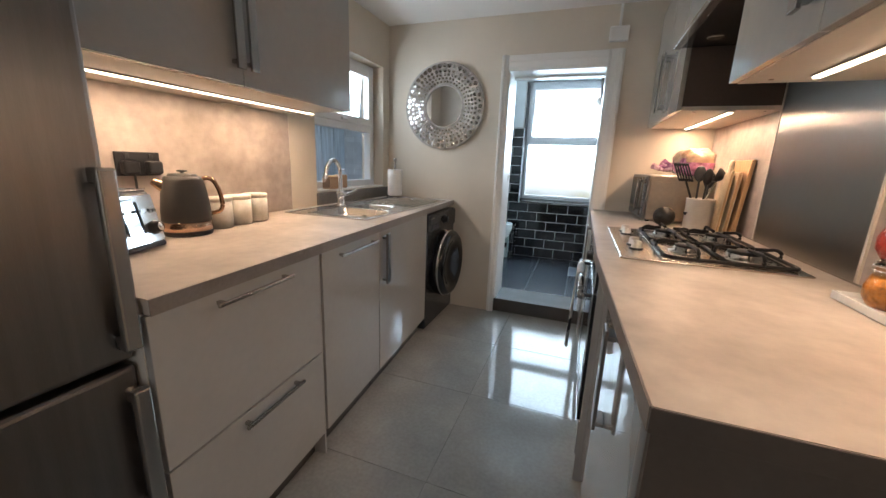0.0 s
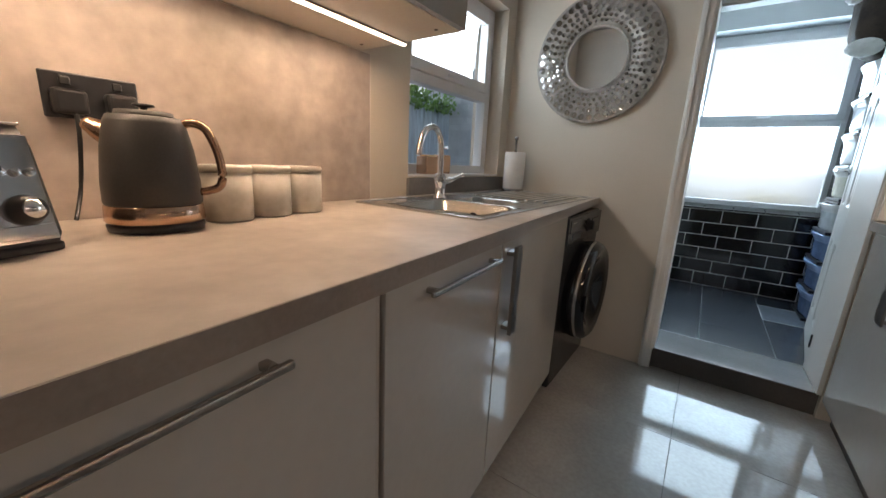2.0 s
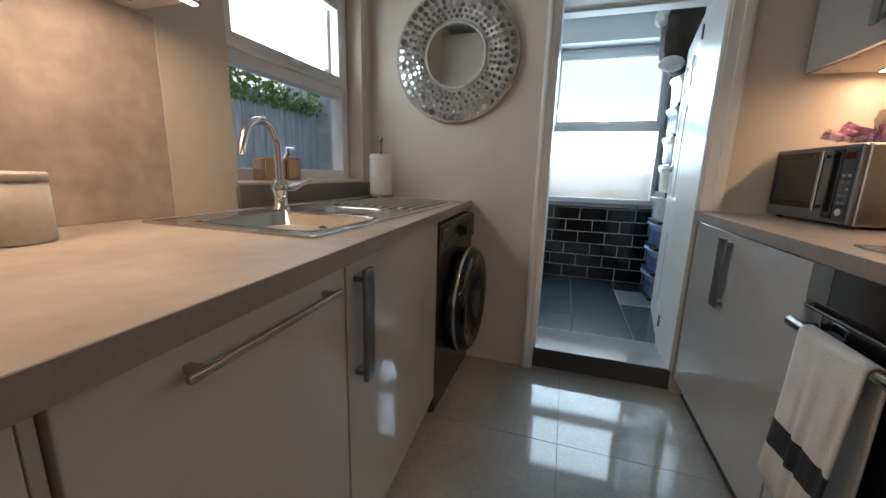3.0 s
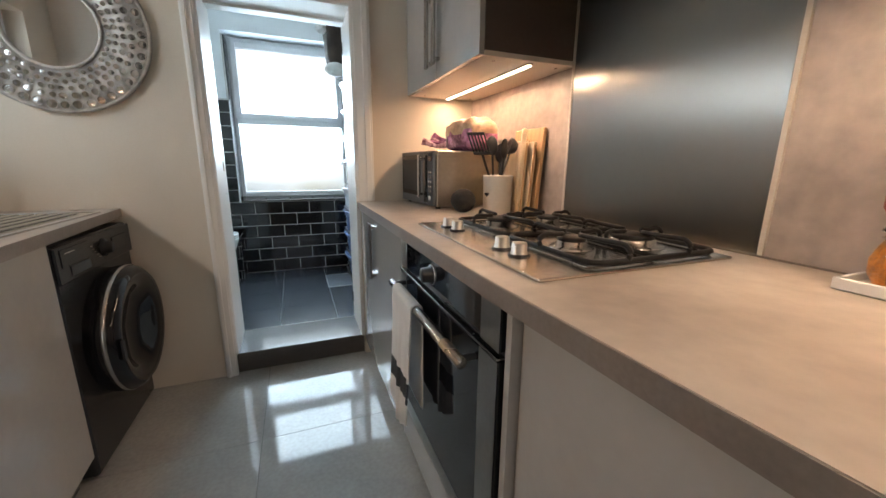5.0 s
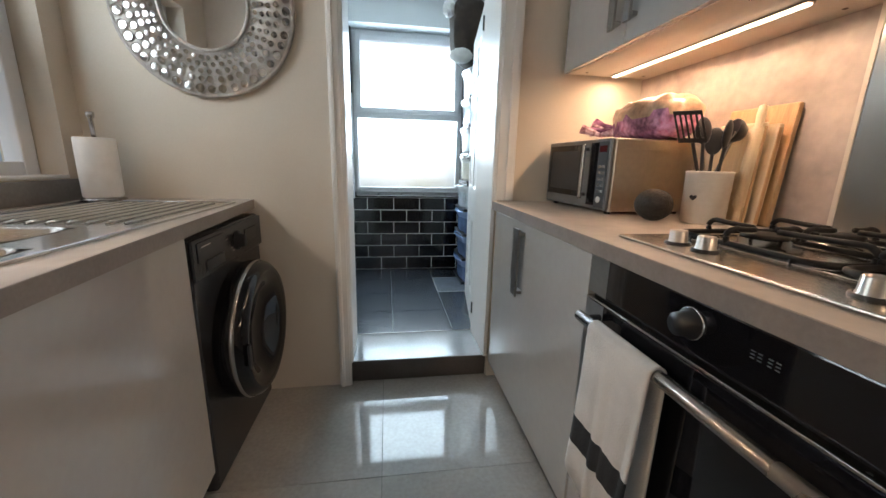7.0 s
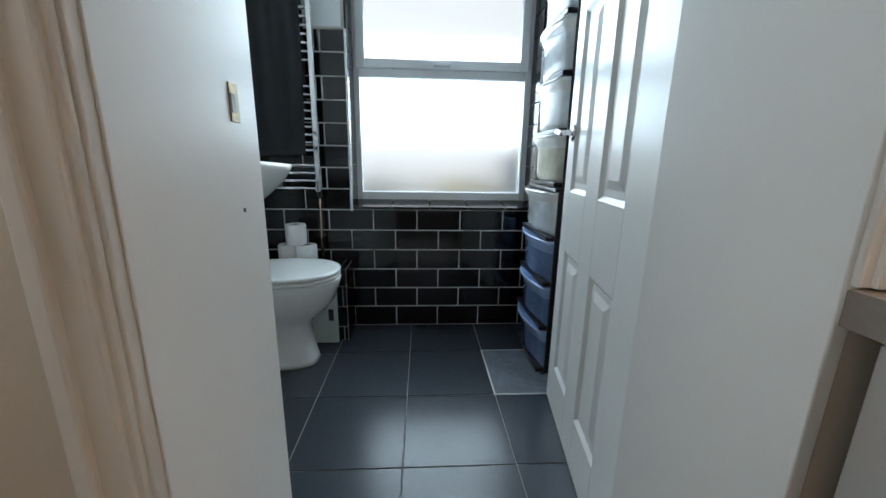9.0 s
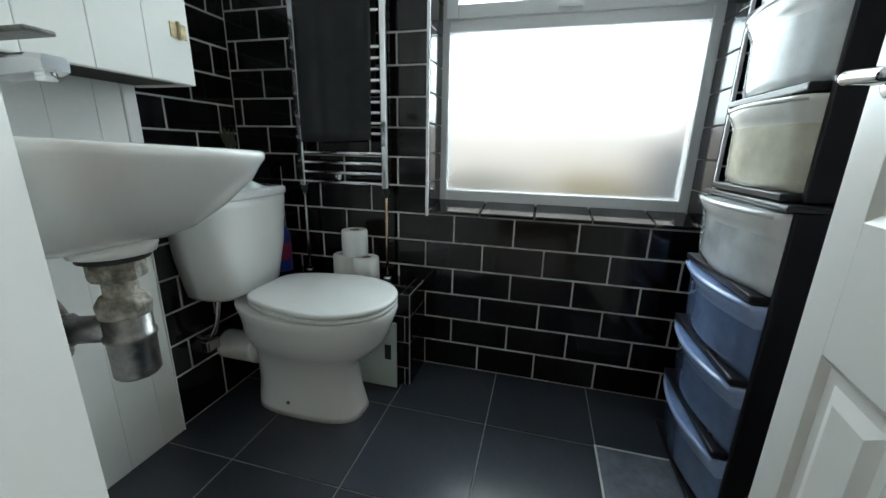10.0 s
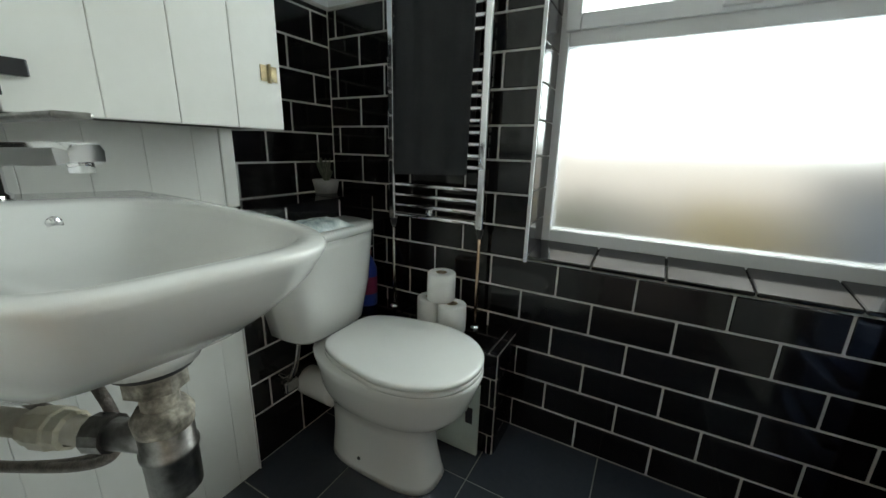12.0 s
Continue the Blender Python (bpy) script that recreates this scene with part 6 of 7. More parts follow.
basin_tap()


def bottle_trap():
    x, y = -0.33, 3.83
    ob = thing("bottle_trap", (x, y, 0.63), "chrome bottle trap with worn white fittings under the basin", "trap")
    bpy.context.view_layer.update()
    old = mat("limescaled_metal", (0.36, 0.33, 0.28), 0.6, 0.3, var=0.4, scale=40, grain=120, bump=0.5)
    wpart("washer", lathe([(0.0, 0), (0.044, 0.0), (0.044, 0.008), (0.0, 0.008)], 22, at=(x, y, 0.838)), M["black"], ob)
    wpart("back_nut", lathe([(0.028, 0.0), (0.036, 0.004), (0.036, 0.028), (0.028, 0.032)], 8, at=(x, y, 0.806)), old, ob, "corroded back nut")
    wpart("tail_pipe", lathe([(0.022, -0.02), (0.022, 0.04)], 18, at=(x, y, 0.782)), old, ob, "", True)
    wpart("collar", lathe([(0.024, 0.0), (0.033, 0.004), (0.035, 0.022), (0.028, 0.034), (0.022, 0.036)], 24, at=(x, y, 0.747)), old, ob, "", True)
    wpart("bottle", lathe([(0.0, 0.0), (0.028, 0.0), (0.031, 0.004), (0.0315, 0.062), (0.034, 0.064), (0.034, 0.07), (0.0315, 0.072), (0.0315, 0.105), (0.026, 0.108)], 32, at=(x, y, 0.649)), M["gun_metal"], ob, "", True)
    wpart("outlet", tube([(x - 0.02, y - 0.005, 0.725), (x - 0.075, y - 0.03, 0.725)], 0.021, 18), M["gun_metal"], ob, "", True)
    wpart("outlet_nut", tube([(x - 0.075, y - 0.03, 0.725), (x - 0.10, y - 0.042, 0.724)], 0.026, 12), M["gun_metal"], ob)
    wpart("waste_pipe", tube([(x - 0.10, y - 0.042, 0.724), (x - 0.445, y - 0.168, 0.708)], 0.019, 16), mat("cream_pipe", (0.62, 0.57, 0.48), 0.45, var=0.12, scale=14), ob, "cream plastic waste pipe", True)
    wpart("coupling", lathe([(0.021, 0.0), (0.026, 0.003), (0.026, 0.016), (0.029, 0.018), (0.029, 0.046), (0.026, 0.049), (0.026, 0.066), (0.021, 0.070)], 10,
                            m=Matrix.Translation((x - 0.195, y - 0.077, 0.7197)) @ Vector((0.939, 0.343, 0.044)).to_track_quat("Z", "Y").to_matrix().to_4x4()), mat("cream_coupling", (0.66, 0.60, 0.48), 0.5, var=0.12, scale=14), ob, "ribbed cream coupling")
    hose = mat("braided_hose", (0.22, 0.19, 0.17), 0.4, 0.5, var=0.25, scale=60, grain=300, bump=0.5)
    a = [(-0.56, 3.795, 0.872), (-0.475, 3.805, 0.792), (-0.43, 3.81, 0.722), (-0.475, 3.795, 0.657), (-0.58, 3.74, 0.632), (-0.774, 3.662, 0.610)]
    b = [(-0.58, 3.770, 0.872), (-0.57, 3.750, 0.762), (-0.475, 3.795, 0.712), (-0.435, 3.805, 0.679), (-0.50, 3.77, 0.646), (-0.774, 3.676, 0.590)]
    for p in (a, b):
        wpart("supply_hose", tube(smooth_path(p, 8), 0.0075, 10), hose, ob, "braided supply hose", True)


bottle_trap()


def toilet():
    ob = thing("toilet", (-0.45, 4.47, ZB), "white ceramic close coupled toilet with its lid down", "toilet")
    bpy.context.view_layer.update()
    yc = 4.455
    # pedestal and bowl
    L = []
    for z, x0, x1, w, p in ((0.0005, -0.66, -0.262, 0.098, 3.0), (0.02, -0.66, -0.268, 0.094, 3.0), (0.10, -0.655, -0.285, 0.088, 2.8), (0.175, -0.655, -0.290, 0.090, 2.7), (0.215, -0.66, -0.268, 0.102, 2.5), (0.250, -0.668, -0.218, 0.132, 2.35),
                            (0.295, -0.678, -0.180, 0.156, 2.3), (0.36, -0.69, -0.158, 0.170, 2.2), (0.392, -0.70, -0.148, 0.178, 2.2), (0.400, -0.70, -0.152, 0.174, 2.2)):
        L.append(rounded(x0, x1, yc - w, yc + w, ZB + z, p, 40))
    wpart("bowl", loft(L), M["ceramic"], ob, "", True)

    def seat_loop(g, z):
        out, xc, a, w = [], -0.375, 0.225 - g, 0.180 - g
        for i in range(56):
            t = 2 * math.pi * i / 56
            c, q = math.cos(t), math.sin(t)
            p = 2.15 if c > 0 else 5.5
            x = (0.225 - g if c > 0 else 0.245 - g) * math.copysign(abs(c) ** (2 / p), c)
            y = w * math.copysign(abs(q) ** (2 / p), q)
            out.append((xc + x, yc + y * (1 - 0.30 * max(0.0, -x / 0.245) ** 1.3), z))
        return out
    z = ZB + 0.4005
    wpart("seat", loft([seat_loop(0.004, z + 0.001), seat_loop(0.0, z + 0.006), seat_loop(0.002, z + 0.015)]), M["ceramic"], ob, "white plastic seat", True)
    wpart("lid", loft([seat_loop(0.004, z + 0.018), seat_loop(0.0, z + 0.021), seat_loop(0.0, z + 0.029), seat_loop(0.003, z + 0.033), seat_loop(0.008, z + 0.0345), seat_loop(0.02, z + 0.0352), seat_loop(0.10, z + 0.0358)]), M["ceramic"], ob, "closed white lid", True)
    for s in (-0.06, 0.06):
        wpart("hinge", lathe([(0.012, 0), (0.012, 0.03), (0.0, 0.032)], 14, at=(-0.612, yc + s, z)), M["chrome"], ob, "", True)
    C = []
    for zz, xf, w in ((0.405, -0.655, 0.135), (0.42, -0.642, 0.150), (0.55, -0.625, 0.176), (0.70, -0.615, 0.190), (0.725, -0.615, 0.190)):
        C.append(rounded(-0.98, xf, yc - w, yc + w, ZB + zz, 4.6, 44, -0.786))
    wpart("cistern", loft(C), M["ceramic"], ob, "", True)
    wpart("cistern_lid", loft([rounded(-0.98, -0.610 + g, yc - 0.196 - g, yc + 0.196 + g, ZB + zz, 4.6, 44, -0.790) for zz, g in ((0.7255, -0.004), (0.729, 0.0), (0.745, 0.0), (0.751, -0.006))]), M["ceramic"], ob, "", True)
    wpart("flush_button", lathe([(0.022, 0), (0.021, 0.005), (0.0, 0.006)], 20, at=(-0.70, yc, ZB + 0.7512)), M["chrome"], ob, "", True)
    wpart("soil_pipe", tube(smooth_path([(-0.655, yc - 0.02, ZB + 0.19), (-0.72, yc - 0.02, ZB + 0.19), (-0.79, yc - 0.02, ZB + 0.19)], 4), 0.052, 18), M["ceramic"], ob, "", True)
    wpart("fill_pipe", tube(smooth_path([(-0.70, yc - 0.12, ZB + 0.41), (-0.71, yc - 0.13, ZB + 0.33), (-0.74, yc - 0.135, ZB + 0.28), (-0.79, yc - 0.135, ZB + 0.27)], 5), 0.008, 10), M["satin"], ob, "thin steel fill pipe", True)
    wpart("fill_valve", box((-0.755, yc - 0.16, ZB + 0.235), (-0.725, yc - 0.11, ZB + 0.275), 0.006), M["satin"], ob)
    ax = Matrix.Translation((-0.50, yc - 0.093, ZB + 0.05)) @ Euler((math.pi / 2, 0, 0)).to_matrix().to_4x4()
    wpart("fixing_hole", lathe([(0.006, -0.002), (0.006, 0.001), (0.0, 0.001)], 12, m=ax), M["black"], ob)


toilet()


def towel_rail():
    ob = thing("towel_radiator", (-0.48, 4.77, 0.85), "chrome ladder towel radiator on the tiled wall", "radiator")
    bpy.context.view_layer.update()
    y = 4.765
    for x in (-0.655, -0.302):
        wpart("upright", box((x - 0.014, y - 0.014, 0.850), (x + 0.014, y + 0.014, 1.86), 0.006, 3), M["chrome"], ob)
        for z in (0.92, 1.79):
            wpart("bracket", tube([(x, y + 0.012, z), (x, YW - 0.001, z)], 0.010, 12), M["chrome"], ob)
        wpart("valve", lathe([(0.012, 0), (0.012, -0.018), (0.008, -0.02), (0.008, -0.03)], 14, at=(x, y, 0.850)), M["black"], ob, "", True)
        wpart("pipe", tube([(x, y, 0.825), (x, y, 0.497)], 0.0065, 10), M["satin"] if x < -0.5 else M["copper"], ob, "feed pipe", True)
        wpart("floor_collar", lathe([(0.018, 0), (0.016, 0.006), (0.008, 0.008)], 16, at=(x, y, 0.4965)), M["chrome"], ob, "", True)
    zs = [0.868, 0.905, 0.942, 0.979] + [1.05 + 0.036 * i for i in range(9)] + [1.45 + 0.036 * i for i in range(7)] + [1.76, 1.80, 1.84]
    for z in zs:
        wpart("rung", tube([(-0.645, y - 0.004, z), (-0.312, y - 0.004, z)], 0.0075, 10), M["chrome"], ob, "", True)
    wpart("bleed_valve", lathe([(0.012, 0), (0.012, 0.014), (0.0, 0.015)], 14, m=Matrix.Translation((-0.49, y - 0.006, 0.888)) @ Euler((math.pi / 2, 0, 0)).to_matrix().to_4x4()), M["chrome"], ob, "", True)


towel_rail()


def bath_towel():
    ob = thing("bath_towel", (-0.48, 4.74, 1.02), "charcoal bath towel over the towel radiator", "towel")
    bpy.context.view_layer.update()
    bm = bmesh.new()
    rows, n = [], 22
    prof = [(4.742, z) for z in np.linspace(1.015, 1.70, 20)] + [(4.750, 1.713), (4.762, 1.716), (4.775, 1.712)] + [(4.782, z) for z in np.linspace(1.70, 1.2, 12)]
    for yy, z in prof:
        row = []
        for j in range(n):
            s = j / (n - 1)
            w = 0.006 * math.sin(s * 9 + z * 3) + 0.003 * math.sin(s * 21)
            x = -0.628 + s * 0.285 + 0.006 * math.sin(z * 5)
            row.append(bm.verts.new((x, yy - (abs(w) if yy < 4.76 else 0), z + (0.012 * s * (z < 1.03)))))
        rows.append(row)
    for a, b in zip(rows, rows[1:]):
        for j in range(n - 1):
            bm.faces.new((a[j], a[j + 1], b[j + 1], b[j]))
    o = wpart("cloth", bm, M["towel_dark"], ob, "", True)
    md = o.modifiers.new("thick", "SOLIDIFY")
    md.thickness, md.offset = 0.007, 0


bath_towel()
for rx, ry, rz in ((-0.455, 4.715, 0.4965), (-0.362, 4.700, 0.4965), (-0.412, 4.710, 0.5975)):
    paper_roll("toilet_roll", rx, ry, rz, 0.049, 0.10, 0.020, "white toilet roll stacked on the tiled box", False, "toilet rolls")


def ledge_things():
    ob = thing("plant_pot", (-0.93, 4.70, 0.93), "small pale pot with a succulent on the ledge", "plant")
    bpy.context.view_layer.update()
    wpart("pot", lathe([(0.0, 0), (0.040, 0), (0.050, 0.05), (0.046, 0.05), (0.040, 0.035), (0.0, 0.035)], 24, at=(-0.93, 4.70, 0.9305)), mat("grey_pot", (0.30, 0.29, 0.28), 0.6, var=0.1), ob, "", True)
    bm = bmesh.new()
    rng = random.Random(7)
    for i in range(34):
        a, t = rng.uniform(0, 6.28), rng.uniform(0.2, 1.0)
        e = Vector((math.cos(a) * 0.035 * t, math.sin(a) * 0.035 * t, rng.uniform(0.03, 0.10)))
        add_tube(bm, [Vector((-0.93, 4.70, 0.965)), Vector((-0.93, 4.70, 0.97)) + e * 0.6, Vector((-0.93, 4.70, 0.965)) + e], [0.003, 0.007, 0.001], 6)
    wpart("leaves", bm, mat("succulent", (0.06, 0.07, 0.045), 0.5, var=0.3), ob, "dark green leaves")
    # packet of wipes on the cistern
    ob = thing("wipes_packet", (-0.69, 4.42, 0.864), "pale blue soft packet of wipes on the cistern", "packet")
    bpy.context.view_layer.update()
    bm = bmesh.new()
    bmesh.ops.create_grid(bm, x_segments=16, y_segments=20, size=1)
    top = [v for v in bm.verts]
    for v in bm.verts:
        u, w = v.co.x, v.co.y
        h = 0.028 * (1 - abs(u) ** 3) * (1 - abs(w) ** 4) + 0.006 * noise.noise(Vector((u * 3, w * 4, 0))) * (1 - max(abs(u), abs(w)) ** 4)
        v.co = Vector((-0.69 + u * 0.055 + 0.01 * w, 4.42 + w * 0.105, 0.866 + max(0.0, h)))
    r = bmesh.ops.extrude_face_region(bm, geom=list(bm.faces))
    for v in [g for g in r["geom"] if isinstance(g, bmesh.types.BMVert)]:
        v.co.z = 0.8645
    wpart("packet", bm, mat("pale_blue_film", (0.52, 0.66, 0.68), 0.25, var=0.22, scale=22, bump=0.2, coat=0.4, tint=(0.74, 0.78, 0.76)), ob, "", True)
    ob = thing("bleach_bottle", (-0.757, 4.725, 0.4965), "blue cleaning bottle with a red label behind the toilet", "bottle")
    bpy.context.view_layer.update()
    wpart("bottle", lathe([(0.0, 0), (0.036, 0), (0.038, 0.01), (0.038, 0.15), (0.022, 0.19), (0.014, 0.20), (0.014, 0.22), (0.0, 0.22)], 24, at=(-0.757, 4.725, 0.4965)), mat("blue_plastic", (0.02, 0.05, 0.30), 0.3), ob, "", True)
    wpart("cap", lathe([(0.017, 0.205), (0.017, 0.245), (0.0, 0.247)], 18, at=(-0.757, 4.725, 0.4965)), mat("red_plastic", (0.35, 0.02, 0.03), 0.3), ob, "", True)
    wpart("sleeve", lathe([(0.0386, 0.05), (0.0386, 0.12)], 24, at=(-0.757, 4.725, 0.4965)), mat("red_label", (0.30, 0.03, 0.08), 0.4), ob, "", True)
    # a pale bathroom scale stood on edge beside the toilet
    ob = thing("bathroom_scale", (-0.235, 4.60, ZB), "pale glass bathroom scale stood on edge by the tiled box", "scale")
    bpy.context.view_layer.update()
    wpart("plate", box((-0.36, 4.605, ZB + 0.001), (-0.205, 4.617, ZB + 0.27), 0.003), mat("pale_green_glass", (0.55, 0.64, 0.60), 0.15, var=0.05), ob)
    wpart("display", box((-0.25, 4.6035, ZB + 0.12), (-0.225, 4.6048, ZB + 0.18)), M["graphite"], ob)


ledge_things()


def drawer_tower(name, y0, y1, xf, z0, h, tints, label):
    ob = thing(name, (0.9, (y0 + y1) / 2, z0), label, "storage tower", "drawer towers")
    bpy.context.view_layer.update()
    xb = 1.10
    dark = mat("navy_black_plastic", (0.010, 0.010, 0.016), 0.3, var=0.1, bump=0.02)
    n = len(tints)
    plastic = {t: mat("cloudy_plastic", t, 0.16, var=0.08, scale=9, grain=30, bump=0.02, coat=0.5, tint=tuple(min(0.9, c * 1.35) for c in t)) for t in set(tints)}
    lips = {t: mat("rolled_plastic_lip", tuple(min(0.8, c * 1.5 + 0.10) for c in t), 0.12, var=0.08, bump=0.0, coat=0.6) for t in set(tints)}
    wpart("side_panel", box((xf + 0.012, y0, z0), (xb, y0 + 0.012, z0 + n * h), 0.003), dark, ob)
    wpart("side_panel", box((xf + 0.012, y1 - 0.012, z0), (xb, y1, z0 + n * h), 0.003), dark, ob)
    wpart("back_panel", box((xb - 0.01, y0 + 0.012, z0), (xb, y1 - 0.012, z0 + n * h)), dark, ob)
    wpart("top_panel", box((xf - 0.006, y0 - 0.004, z0 + n * h), (xb, y1 + 0.004, z0 + n * h + 0.014), 0.005), M["graphite"], ob, "dark lid")
    for i in range(n):
        za, zb = z0 + i * h + 0.019, z0 + (i + 1) * h - 0.004
        wpart("shelf_frame", box((xf - 0.022, y0 + 0.012, z0 + i * h + 0.0005), (xb - 0.01, y1 - 0.012, z0 + i * h + 0.0175), 0.004), dark, ob)

        def lp(x, ins, zz0=za, zz1=zb):
            ya, yb = y0 + 0.014 + ins, y1 - 0.014 - ins
            pts = []
            for k in range(9):
                t = k / 8
                pts.append((x - 0.030 * math.sin(math.pi * t), ya + (yb - ya) * t))
            return pts
        front = lp(xf, 0.0)
        bm = bmesh.new()
        rr = []
        for zz, off in ((za, 0.010), (za + 0.02, 0.004), (zb - 0.052, 0.0), (zb - 0.036, -0.006), (zb - 0.014, -0.018), (zb, -0.014)):
            rr.append([bm.verts.new((x + off, y, zz)) for x, y in front] + [bm.verts.new((xb - 0.02, front[-1][1], zz)), bm.verts.new((xb - 0.02, front[0][1], zz))])
        for r, (a, b) in enumerate(zip(rr, rr[1:])):
            for k in range(len(a)):
                f = bm.faces.new((a[k], a[(k + 1) % len(a)], b[(k + 1) % len(b)], b[k]))
                f.material_index = 1 if r > 1 else 0
                f.smooth = True
        bm.faces.new(rr[0])
        bm.faces.new(rr[-1])
        wpart("drawer", bm, (plastic[tints[i]], lips[tints[i]]), ob, "cloudy plastic drawer" if tints[i][0] > 0.3 else "blue plastic drawer")
        lipm = bmesh.new()
        add_tube(lipm, [(x - 0.016, y, zb - 0.006) for x, y in front], 0.006, 8)
        wpart("drawer_lip", lipm, lips[tints[i]], ob, "pale rolled lip", True)


NAVY, CLOUDY, CREAMY = (0.14, 0.21, 0.37), (0.56, 0.59, 0.61), (0.56, 0.54, 0.44)
drawer_tower("drawer_tower", 4.298, 4.690, 0.728, ZB + 0.002, 0.196, (NAVY, NAVY, NAVY, CLOUDY), "navy plastic tower of four bulging drawers")
drawer_tower("drawer_tower", 4.330, 4.680, 0.752, ZB + 0.802, 0.208, (CREAMY, CLOUDY, CLOUDY, CLOUDY), "tower of four cloudy plastic drawers stacked on another")


def basket():
    z0 = ZB + 0.802 + 4 * 0.208 + 0.0145
    ob = thing("laundry_bag", (0.80, 4.47, z0), "dark brown fabric bag piled on the drawer tower", "bag")
    bpy.context.view_layer.update()
    bm = bmesh.new()
    bmesh.ops.create_icosphere(bm, subdivisions=4, radius=1)
    for v in bm.verts:
        c = v.co.copy()
        e = lambda t: math.copysign(abs(t) ** 0.55, t)
        k = 1 + 0.10 * noise.noise(c * 2.4) + 0.04 * noise.noise(c * 7)
        v.co = Vector((0.745 + 0.035 * max(0.0, -c.z) + e(c.x) * (0.145 + 0.025 * c.z) * k, 4.48 + e(c.y) * 0.13 * k, z0 + max(0.0, (e(c.z) + 1) * 0.222 * k)))
    wpart("bag", bm, mat("brown_fabric", (0.055, 0.038, 0.030), 0.9, var=0.25, scale=12, grain=200, bump=0.5), ob, "", True)
    bm = bmesh.new()
    bmesh.ops.create_icosphere(bm, subdivisions=4, radius=1)
    for v in bm.verts:
        c = v.co.copy()
        k = 1 + 0.22 * noise.noise(c * 4) + 0.08 * noise.noise(c * 11)
        v.co = Vector((0.575 + c.x * 0.045 * k, 4.43 + c.y * 0.05 * k, z0 + 0.37 + c.z * 0.055 * k))
    wpart("cloth", bm, M["paper"], ob, "white cloth bulging out of the bag", True)
    ob = thing("sponge", (0.69, 4.355, z0), "white bath puff hanging off the drawer tower", "bath puff")
    bpy.context.view_layer.update()
    bm = bmesh.new()
    bmesh.ops.create_icosphere(bm, subdivisions=4, radius=1)
    for v in bm.verts:
        c = v.co.copy()
        k = 1 + 0.20 * noise.noise(c * 5) + 0.1 * noise.noise(c * 13)
        v.co = Vector((0.660 + c.x * 0.078 * k, 4.362 + c.y * 0.05 * k, z0 + 0.052 + c.z * 0.052 * min(k, 1)))
    wpart("puff", bm, M["paper"], ob, "", True)
    paper_roll("toilet_roll", 1.02, 4.42, z0 + 0.0005, 0.045, 0.10, 0.018, "spare white roll on the drawer tower", False)


basket()

# ---- pieces: kitchen floor tiles, bathroom floor tiles, wall tiles ----


def shared(lo, hi, bevel):
    me = bpy.data.meshes.new("piece")
    bm = bmesh.new()
    add_box(bm, lo, hi, bevel, 1)
    bmesh.ops.recalc_face_normals(bm, faces=bm.faces)
    bm.to_mesh(me)
    bm.free()
    return me


MESHES = {}


def piece(name, parent, at, size, bevel, material):
    """A block of that size with its low corner at the place, on shared mesh data."""
    key = (tuple(round(s, 4) for s in size), bevel, material.name)
    if key not in MESHES:
        me = shared((0, 0, 0), size, bevel)
        me.materials.append(material)
        MESHES[key] = me
    o = new(name, MESHES[key])
    o.location = at
    o.parent = parent
    return o


kf = structure("floor", box((XL, Y0, -0.0055), (XR, 3.204, -0.004)), M["grout"], "polished grey porcelain tiled kitchen floor")
for i in range(-2, 2):
    for j in range(-7, 2):
        x0, y0 = 0.10 + i * 0.6, 2.605 + j * 0.6
        a0, a1, b0, b1 = max(x0 + 0.001, XL), min(x0 + 0.599, XR), max(y0 + 0.001, Y0), min(y0 + 0.599, 3.203)
        if a1 - a0 > 0.03 and b1 - b0 > 0.03:
            piece("tile", kf, (a0, b0, -0.0038), (a1 - a0, b1 - b0, 0.0038), 0.0005, M["ktile"])

bf = structure("floor_bath", box((BXL, YB + 0.013, ZB - 0.0055), (BXR, YW, ZB - 0.0035)), mat("white_floor_grout", (0.24, 0.24, 0.24), 0.9, var=0.1), "dark slate tiled bathroom floor")
for i in range(-3, 4):
    for j in range(-4, 2):
        x0, y0 = 0.152 + i * 0.347, 4.508 + j * 0.35
        a0, a1, b0, b1 = max(x0 + 0.002, BXL), min(x0 + 0.345, BXR), max(y0 + 0.002, YB + 0.014), min(y0 + 0.348, YW - 0.001)
        if a1 - a0 > 0.03 and b1 - b0 > 0.02:
            pale = i == 1 and j == -1
            o = piece("tile", bf, (a0, b0, ZB - 0.0034), (a1 - a0, b1 - b0, 0.0034 + (0.002 if pale else 0)), 0.0012, M["slate_pale" if pale else "slate"])
            if pale:
                o["label"] = "worn access tile with a finger hole"
                link("finger_hole", lathe([(0.012, 0.0), (0.012, 0.0006), (0.0, 0.0006)], 14, at=(0.735, 4.30, ZB + 0.002)), M["black"], bf)
                link("tile_surround", boxes(((a0 - 0.006, b0 - 0.006, ZB + 0.0002), (a0, b1 + 0.006, ZB + 0.0022)), ((a1, b0 - 0.006, ZB + 0.0002), (a1 + 0.006, b1 + 0.006, ZB + 0.0022)),
                                            ((a0, b1, ZB + 0.0002), (a1, b1 + 0.006, ZB + 0.0022)), ((a0, b0 - 0.006, ZB + 0.0002), (a1, b0, ZB + 0.0022))), M["pale_grout"], bf)

PX, PZ, G = 0.2275, 0.1065, 0.004      # pitch of the wall tiles, joint


